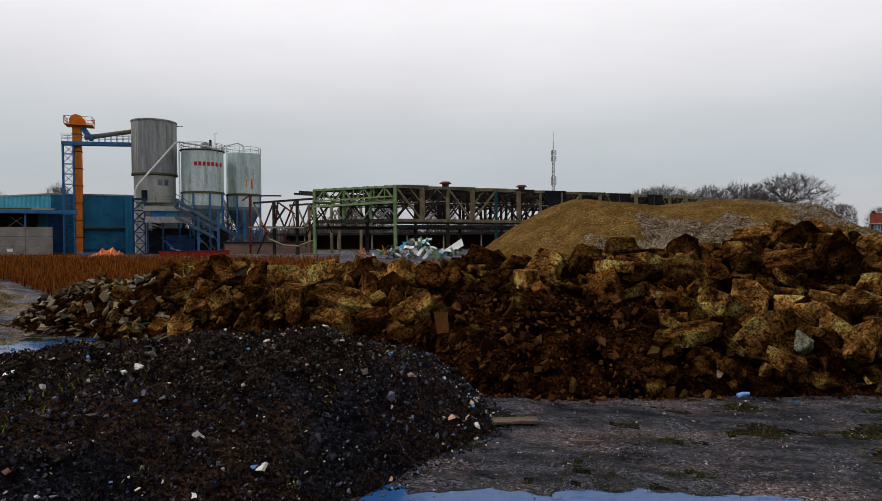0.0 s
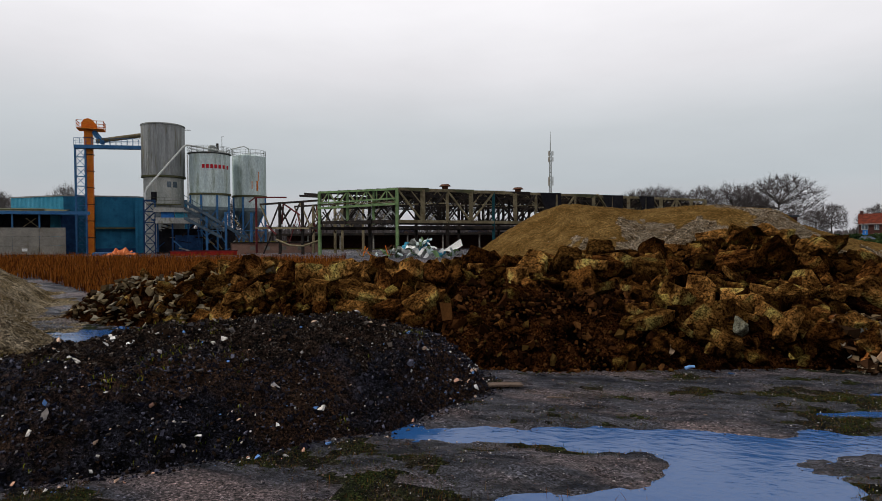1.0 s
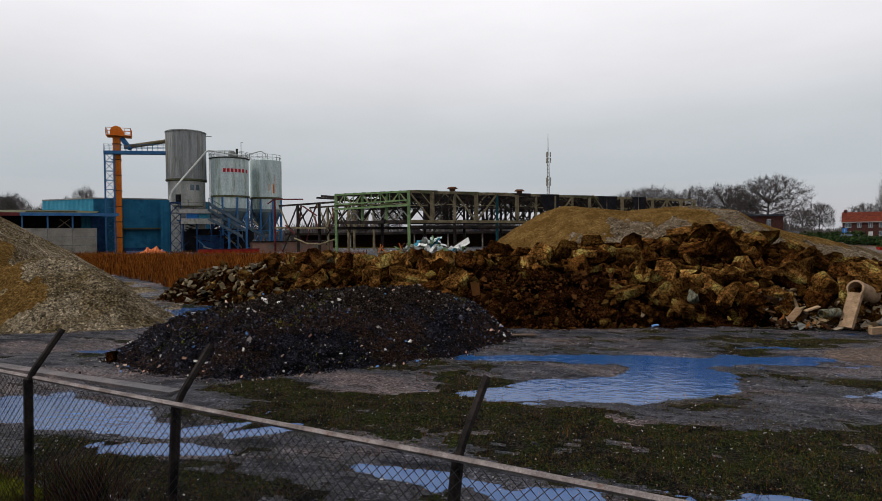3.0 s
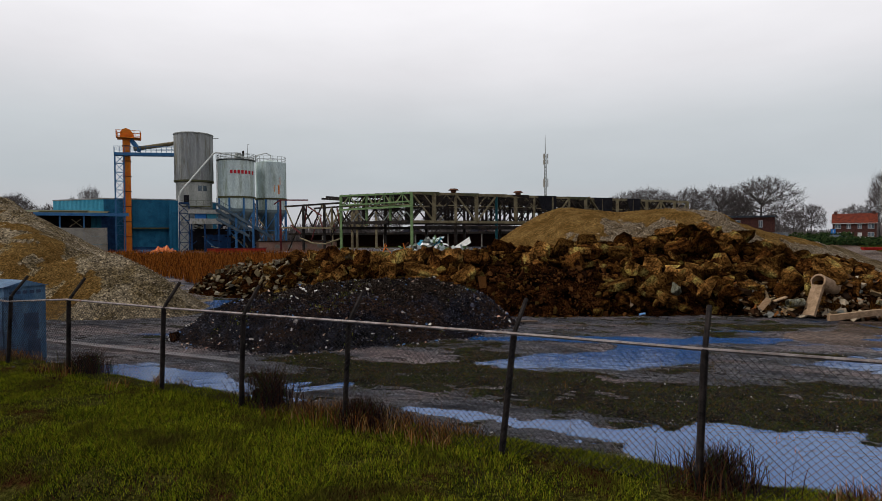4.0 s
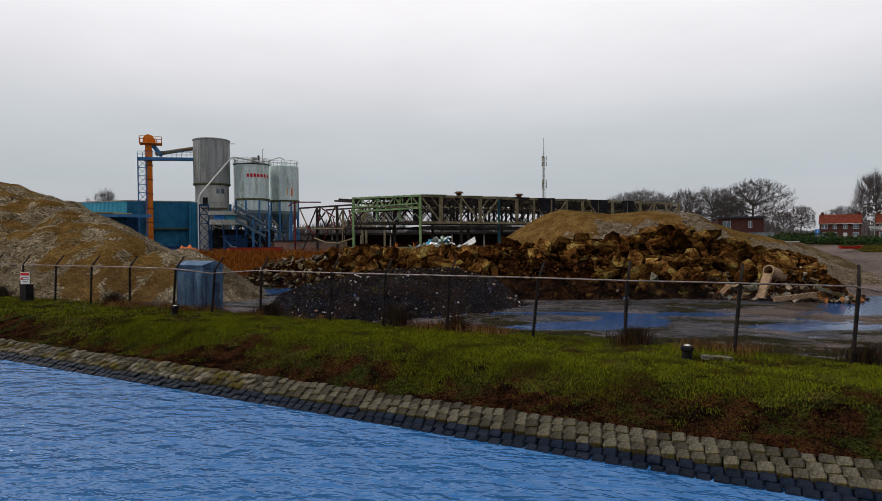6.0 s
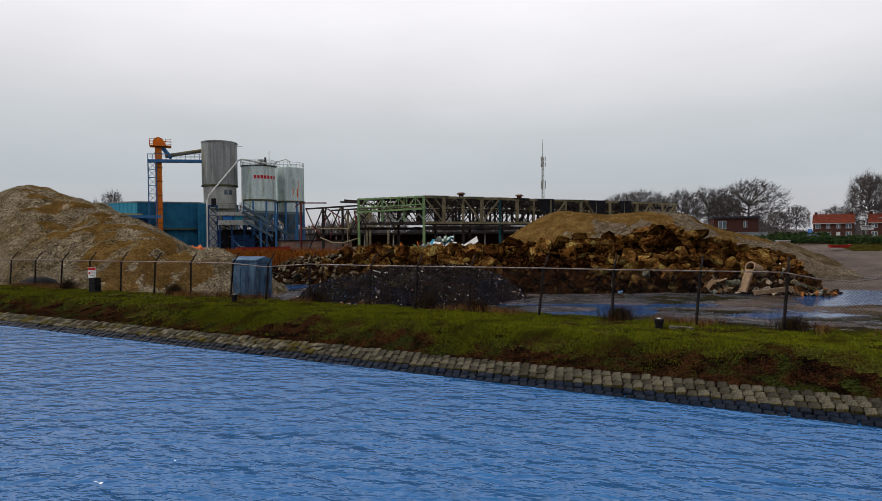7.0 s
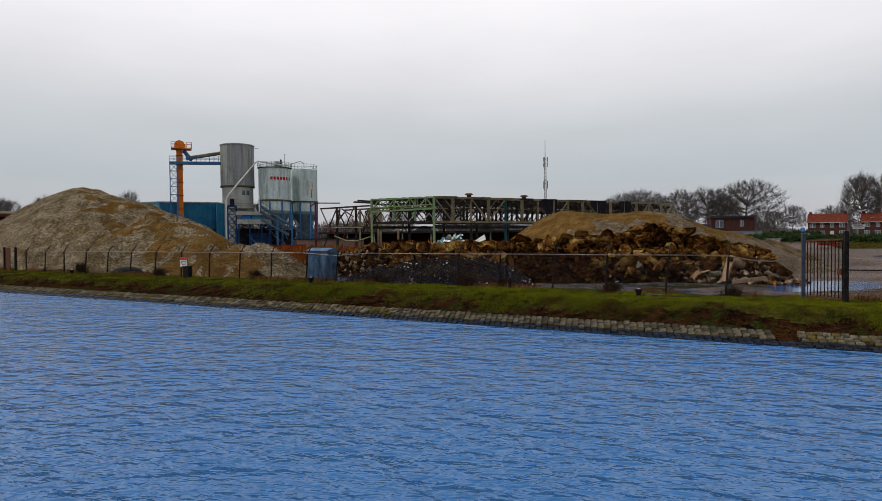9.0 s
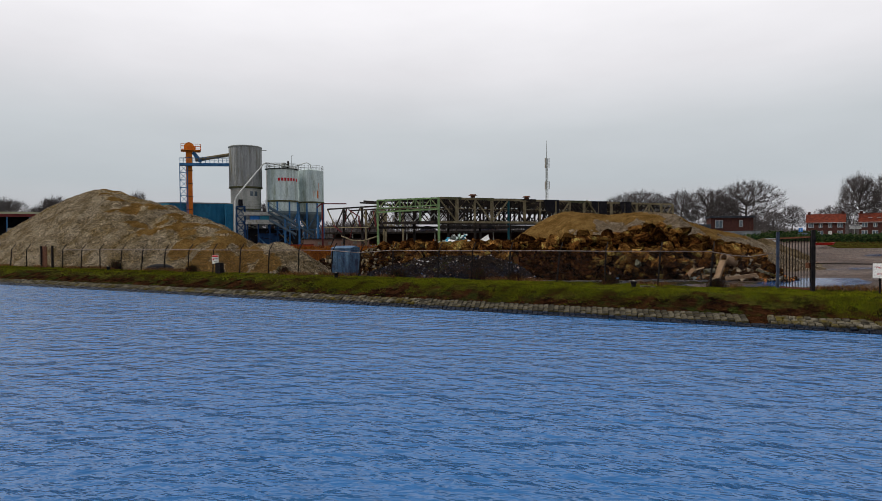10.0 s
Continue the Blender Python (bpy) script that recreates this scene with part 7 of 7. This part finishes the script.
plant_tree(0, 88, 222, 13.5, 1.15, 2.0, "round bare tree behind the houses")
plant_tree(2, 84, 186, 23.5, 0.9, 0.5, "tall upswept bare tree beside the houses")
plant_tree(2, 95, 190, 24, 0.9, 1.5, "tall upswept bare tree beside the houses")
plant_tree(1, 62, 200, 11, 0.9, 2.5, "small bare tree by the road")
plant_tree(1, 58, 210, 10, 0.8, 0.5, "small bare tree by the road")
plant_tree(3, -149.7, 130, 20.0, 0.45, 1, "bare tree behind the blue hall")
plant_tree(1, -157.6, 131, 17.0, 0.28, 2, "slim bare tree behind the blue hall")
for x, y, h, k in ((-166, 131, 14.5, 1), (-172, 132, 14.5, 0), (-178, 132, 14, 2), (-100, 128, 15, 2), (-94, 130, 14, 1), (-272, 180, 24, 1), (-262, 178, 23, 3), (-252, 182, 20, 2), (-243, 181, 24, 2), (-236, 178, 23, 1), (-282, 182, 23, 0), (-66, 165, 15, 1), (-50, 170, 14, 0), (-78, 168, 14, 2)):
    plant_tree(k, x, y, h, tr.uniform(0.7, 0.95), tr.uniform(0, 6), "bare tree far behind the works")
# far belt of woods
r = np.random.default_rng(401)
n = 26000
ang = r.uniform(-1.35, 1.05, n)
far = r.uniform(360, 460, n)
x, y = np.sin(ang) * far, np.cos(ang) * far
prof = 9 + 5 * rough(ang * 40, far * 0, 0.35, 402, 3)
x, y, ang = x + r.normal(0, 1, n), y, ang
solid("far_woods", blades("far_woods", x, y, np.full(n, 2.5), 1.0 * np.maximum(4, prof), M["twigs"], 0.18, 0.35, 403), M["twigs"], "hazy belt of bare woods on the horizon", "woods", kind="stuff")

# ---- houses, road, wall ----
M["asphalt"] = material("road_asphalt", (0.045, 0.045, 0.048), (0.06, 0.06, 0.062), 1, 0.85, 0.2, 12)
M["wall_grey"] = material("grey_retaining_wall", (0.10, 0.11, 0.125), (0.15, 0.16, 0.175), 0.6, 0.85, 0.2, 8)
M["white_frame"] = material("white_frames", (0.34, 0.34, 0.335), (0.46, 0.46, 0.45), 2, 0.5, 0, 20)
M["flat_roof"] = material("dark_roofing", (0.03, 0.035, 0.045), (0.05, 0.055, 0.065), 1, 0.8, 0.1, 10)
M["tyre"] = material("tyre_rubber", (0.012, 0.012, 0.013), (0.02, 0.02, 0.02), 3, 0.8, 0, 20)


def window(house, x, y, z, w, h):
    """Frame with sill and pane on a wall that faces -y."""
    f = part("window", Shape().span(x - w / 2, x + w / 2, y - 0.06, y + 0.04, z, z + h), M["white_frame"], house)
    for k in (-1, 1):
        part("pane", Shape().span(x + k * w / 4 - w / 4 + 0.07, x + k * w / 4 + w / 4 - 0.07, y - 0.08, y - 0.05, z + 0.08, z + h - 0.08), M["window"], f)
    part("sill", Shape().span(x - w / 2 - 0.1, x + w / 2 + 0.1, y - 0.16, y, z - 0.12, z), M["wall_grey"], f)


def brick_house(x, y, w, d, eaves, ridge, rz, label, skylights=0):
    h = thing("house", (x, y, float(land(x, y))), label, "house", "brick houses")
    h.rotation_euler = (0, 0, radians(rz))
    a, b = w / 2, d / 2
    sh = Shape().add([(-a, -b, -0.5), (a, -b, -0.5), (a, b, -0.5), (-a, b, -0.5), (-a, -b, eaves), (a, -b, eaves), (a, b, eaves), (-a, b, eaves), (-a, 0, ridge - 0.15), (a, 0, ridge - 0.15)],
                     [(0, 1, 5, 4), (2, 3, 7, 6), (1, 2, 6, 9, 5), (3, 0, 4, 8, 7)])
    part("wall", sh, M["brick"], h)
    roof = Shape()
    for s in (-1, 1):
        roof.add([(-a - 0.25, s * (b + 0.35), eaves - 0.25), (a + 0.25, s * (b + 0.35), eaves - 0.25), (a + 0.25, 0, ridge), (-a - 0.25, 0, ridge),
                  (-a - 0.25, s * (b + 0.35), eaves - 0.05), (a + 0.25, s * (b + 0.35), eaves - 0.05), (a + 0.25, 0, ridge + 0.2), (-a - 0.25, 0, ridge + 0.2)],
                 [(4, 5, 6, 7), (0, 3, 2, 1), (0, 1, 5, 4), (1, 2, 6, 5), (3, 0, 4, 7)])
    rf = part("roof", roof, M["roof_red"], h)
    for s in (-1, 1):
        part("chimney", Shape().span(s * (a - 0.6) - 0.4, s * (a - 0.6) + 0.4, -0.4, 0.4, ridge - 0.6, ridge + 0.9), M["brick"], rf)
    for k in range(skylights):
        t = 0.45
        z = eaves + (ridge - eaves) * t
        part("skylight", Shape().box((-a / 2 + k * 2.4, -(b + 0.35) * (1 - t) - 0.15, z + 0.18), (1.1, 1.2, 0.1)), M["white_frame"], rf)
    part("gutter", Shape().bar((-a - 0.25, -b - 0.4, eaves - 0.1), (a + 0.25, -b - 0.4, eaves - 0.1), 0.15), M["white_frame"], h)
    n = 4
    for k in range(n):
        window(h, -a + w * (k + 0.5) / n, -b, eaves - 1.6, 1.5 if k in (0, 3) else 1.0, 1.3)
        if k != 2:
            window(h, -a + w * (k + 0.5) / n, -b, 0.9, 1.5, 1.3)
    part("door", Shape().span(-a + w * 2.5 / n - 0.5, -a + w * 2.5 / n + 0.5, -b - 0.05, -b + 0.03, 0, 2.1), M["white_frame"], h)
    return h


brick_house(73.6, 184, 10.6, 8, 4.9, 7.6, -20, "red-roofed brick house with chimneys beyond the road")
brick_house(88.0, 181, 11, 8, 4.9, 7.6, -20, "red-roofed brick house with skylights beyond the road", 3)
fh = thing("flat_roofed_house", (42, 172, float(land(42, 172))), "flat-roofed brown brick house half behind the heap", "house")
part("wall", Shape().span(-6.2, 6.2, -4, 4, -0.5, 6.6), M["brick"], fh)
part("roof", Shape().span(-6.6, 6.6, -4.4, 4.4, 6.6, 7.1), M["flat_roof"], fh)
for x, z, w, h in ((-3.8, 3.4, 2.2, 2.4), (-3.4, 0.9, 1.4, 1.2), (2.6, 3.8, 1.0, 1.9), (0.2, 1.0, 0.8, 1.0), (4.2, 1.0, 1.4, 1.0)):
    window(fh, x, -4, z, w, h)
part("annex", Shape().span(-10.5, -6.2, -4.5, 2, -0.5, 4.6), M["flat_roof"], fh)
gw = solid("retaining_wall", Shape().span(-14, 14, -0.2, 0.2, -1.2, 2.35).span(-14, 14, -0.28, 0.28, 2.35, 2.5), M["wall_grey"], "long grey concrete retaining wall", "wall", kind="structure", at=(27.5, 133, 2.3))
gw.rotation_euler = (0, 0, radians(-14))
solid("road", Shape().add([(30, 140, 2.72), (150, 118, 2.72), (150, 128, 2.72), (30, 150, 2.72)], [(0, 1, 2, 3)]), M["asphalt"], "asphalt road along the far quay", "road", kind="structure")
rail_q = thing("guard_rail", (60, 130, 2.6), "long dark guard rail with white posts", "railing")
for k in range(34):
    x, y = -26 + k * 3.2, 4.6 - k * 0.59
    part("post", Shape().span(x - 0.08, x + 0.08, y - 0.08, y + 0.08, -0.3, 1.0), M["white_frame"] if k % 3 == 0 else M["steel"], rail_q)
part("rail", Shape().bar((-26, 4.6, 0.8), (80, -14.9, 0.8), 0.12, 0.3), M["flat_roof"], rail_q)


def leafy(name, x0, y0, x1, y1, z0, h, w, n, seed, label):
    r = np.random.default_rng(seed)
    t = r.uniform(0, 1, n)
    x, y = x0 + (x1 - x0) * t + r.normal(0, w * 0.3, n), y0 + (y1 - y0) * t + r.normal(0, w * 0.3, n)
    z = land(x, y) + z0 + r.uniform(0, 1, n) * h * (0.85 + 0.2 * rough(t * 60, t * 0, 0.6, seed, 2))
    return solid(name, bits(name, np.stack([x, y, z], -1), r.uniform(0.25, 0.6, n), M["hedge"], 0.5, seed), M["hedge"], label, "hedge", "quay hedges")


leafy("hedge", 33, 113.0, 84, 104, 0.0, 1.5, 5.0, 9000, 411, "dark green ivy bank below the quay road")
leafy("hedge", 84, 104, 125, 97, 0.0, 0.9, 4.0, 3600, 414, "low dark green ivy on the quay slope")
leafy("hedge", 40, 152, 60, 148, 0.0, 2.2, 1.6, 2600, 412, "clipped dark green hedge behind the road")
leafy("hedge", 58, 90, 98, 84, 0.0, 0.8, 1.2, 2200, 413, "low dark green hedge at the yard's edge")
boat = thing("red_barge", (44.5, 96, 1.6), "low red barge hull lying behind the yard", "boat")
part("hull", Shape().add([(-2.6, -0.9, 0), (2.4, -0.9, 0), (3.4, 0, 0.2), (2.4, 0.9, 0), (-2.6, 0.9, 0), (-2.9, -1.1, 0.8), (2.6, -1.1, 0.8), (4.0, 0, 1.0), (2.6, 1.1, 0.8), (-2.9, 1.1, 0.8)],
                         [(0, 1, 6, 5), (1, 2, 7, 6), (2, 3, 8, 7), (3, 4, 9, 8), (4, 0, 5, 9), (5, 6, 7, 8, 9)]), M["red_box"], boat)
boat.scale = (0.55, 0.7, 0.6)
kiosk = thing("site_hut", (34.0, 92, 1.4), "small tan and white site hut", "hut")
part("wall", Shape().span(-1.0, 1.0, -0.7, 0.7, -0.3, 1.5), M["tan_wall"], kiosk)
part("roof", Shape().span(-1.1, 1.1, -0.8, 0.8, 1.5, 1.62), M["white_frame"], kiosk)
for x in (-0.75, 0.15):
    part("window", Shape().span(x, x + 0.6, -0.74, -0.68, 0.6, 1.3), M["white_frame"], kiosk)


def car(x, y, rz, paint, label):
    c = thing("car", (x, y, 2.72), label, "car", "parked cars")
    c.rotation_euler = (0, 0, radians(rz))
    prof = [(-2.1, 0.35), (-2.15, 0.75), (-1.9, 0.95), (1.0, 0.95), (2.0, 0.78), (2.1, 0.4)]
    body = Shape().add([(a, -0.85, b) for a, b in prof] + [(a, 0.85, b) for a, b in prof], [tuple(range(6)), tuple(range(11, 5, -1))] + [(k, k + 6, (k + 1) % 6 + 6, (k + 1) % 6) for k in range(6)])
    part("body", body, paint, c)
    cp = [(-1.85, 0.93), (-1.45, 1.42), (0.2, 1.45), (1.05, 0.93)]
    glass = Shape().add([(a, -0.74 + 0.08 * (b > 1), b) for a, b in cp] + [(a, 0.74 - 0.08 * (b > 1), b) for a, b in cp], [(0, 1, 2, 3), (7, 6, 5, 4), (0, 4, 5, 1), (2, 6, 7, 3)])
    part("windows", glass, M["window"], c)
    part("roof", Shape().span(-1.45, 0.22, -0.66, 0.66, 1.41, 1.47), paint, c)
    for a in (-1.35, 1.35):
        for b in (-0.8, 0.8):
            w = part("wheel", Shape().tube([(a, b - 0.1, 0.31), (a, b + 0.1, 0.31)], 0.31, 14), M["tyre"], c)
            part("rim", Shape().tube([(a, b - 0.11, 0.31), (a, b + 0.11, 0.31)], 0.18, 10), M["steel"], w)
    for b in (-0.6, 0.6):
        part("headlight", Shape().span(2.0, 2.1, b - 0.16, b + 0.16, 0.58, 0.72), M["white_frame"], c)


PAINTS = {}
for name, col in (("dark blue", (0.01, 0.02, 0.06)), ("silver", (0.35, 0.36, 0.37)), ("black", (0.012, 0.012, 0.014)), ("pale blue", (0.25, 0.32, 0.38)), ("white", (0.7, 0.7, 0.7))):
    PAINTS[name] = material("car_paint_" + name.replace(" ", "_"), col, tuple(c * 1.15 for c in col), 2, 0.3, 0, 20, spec=0.6)
for x, y, name in ((55, 142, "dark blue"), (72, 139, "silver"), (77.5, 138, "dark blue"), (82, 137.2, "black"), (88, 136, "pale blue"), (93, 135.2, "black"), (33, 150, "white")):
    car(x, y, -10 + (180 if x in (72, 88) else 0), PAINTS[name], name + " parked car on the quay road")
lamp = thing("street_lamp", (69.5, 150, 2.6), "grey curved street lamp beside the houses", "street lamp")
part("pole", Shape().tube([(0, 0, 0), (0, 0, 6.6), (0.3, 0, 7.2), (1.3, 0, 7.6)], 0.08, 6), M["steel"], lamp)
part("head", Shape().box((1.5, 0, 7.62), (0.8, 0.3, 0.15)), M["white_frame"], lamp)
dirs = thing("direction_sign", (68, 146, 2.6), "white direction boards on a grey pole", "sign")
part("pole", Shape().tube([(0, 0, 0), (0, 0, 3.6)], 0.06, 6), M["steel"], dirs)
for z, w in ((3.4, 3.2), (2.8, 2.8)):
    part("board", Shape().box((0.3, -0.08, z), (w, 0.05, 0.5)), M["white_frame"], dirs)
    part("text_bar", Shape().box((0.2, -0.12, z), (w * 0.7, 0.02, 0.14)), M["flat_roof"], dirs)
bs = thing("road_sign", (53, 139.0, 2.6), "square blue road sign with white mark on a post", "sign")
part("pole", Shape().tube([(0, 0, 0), (0, 0, 2.6)], 0.05, 6), M["steel"], bs)
part("plate", Shape().box((0, -0.06, 2.4), (0.95, 0.04, 1.0)), M["bright_blue"], bs)
part("arrow_bar", Shape().box((0, -0.09, 2.4), (0.14, 0.02, 0.6)), M["white_frame"], bs)
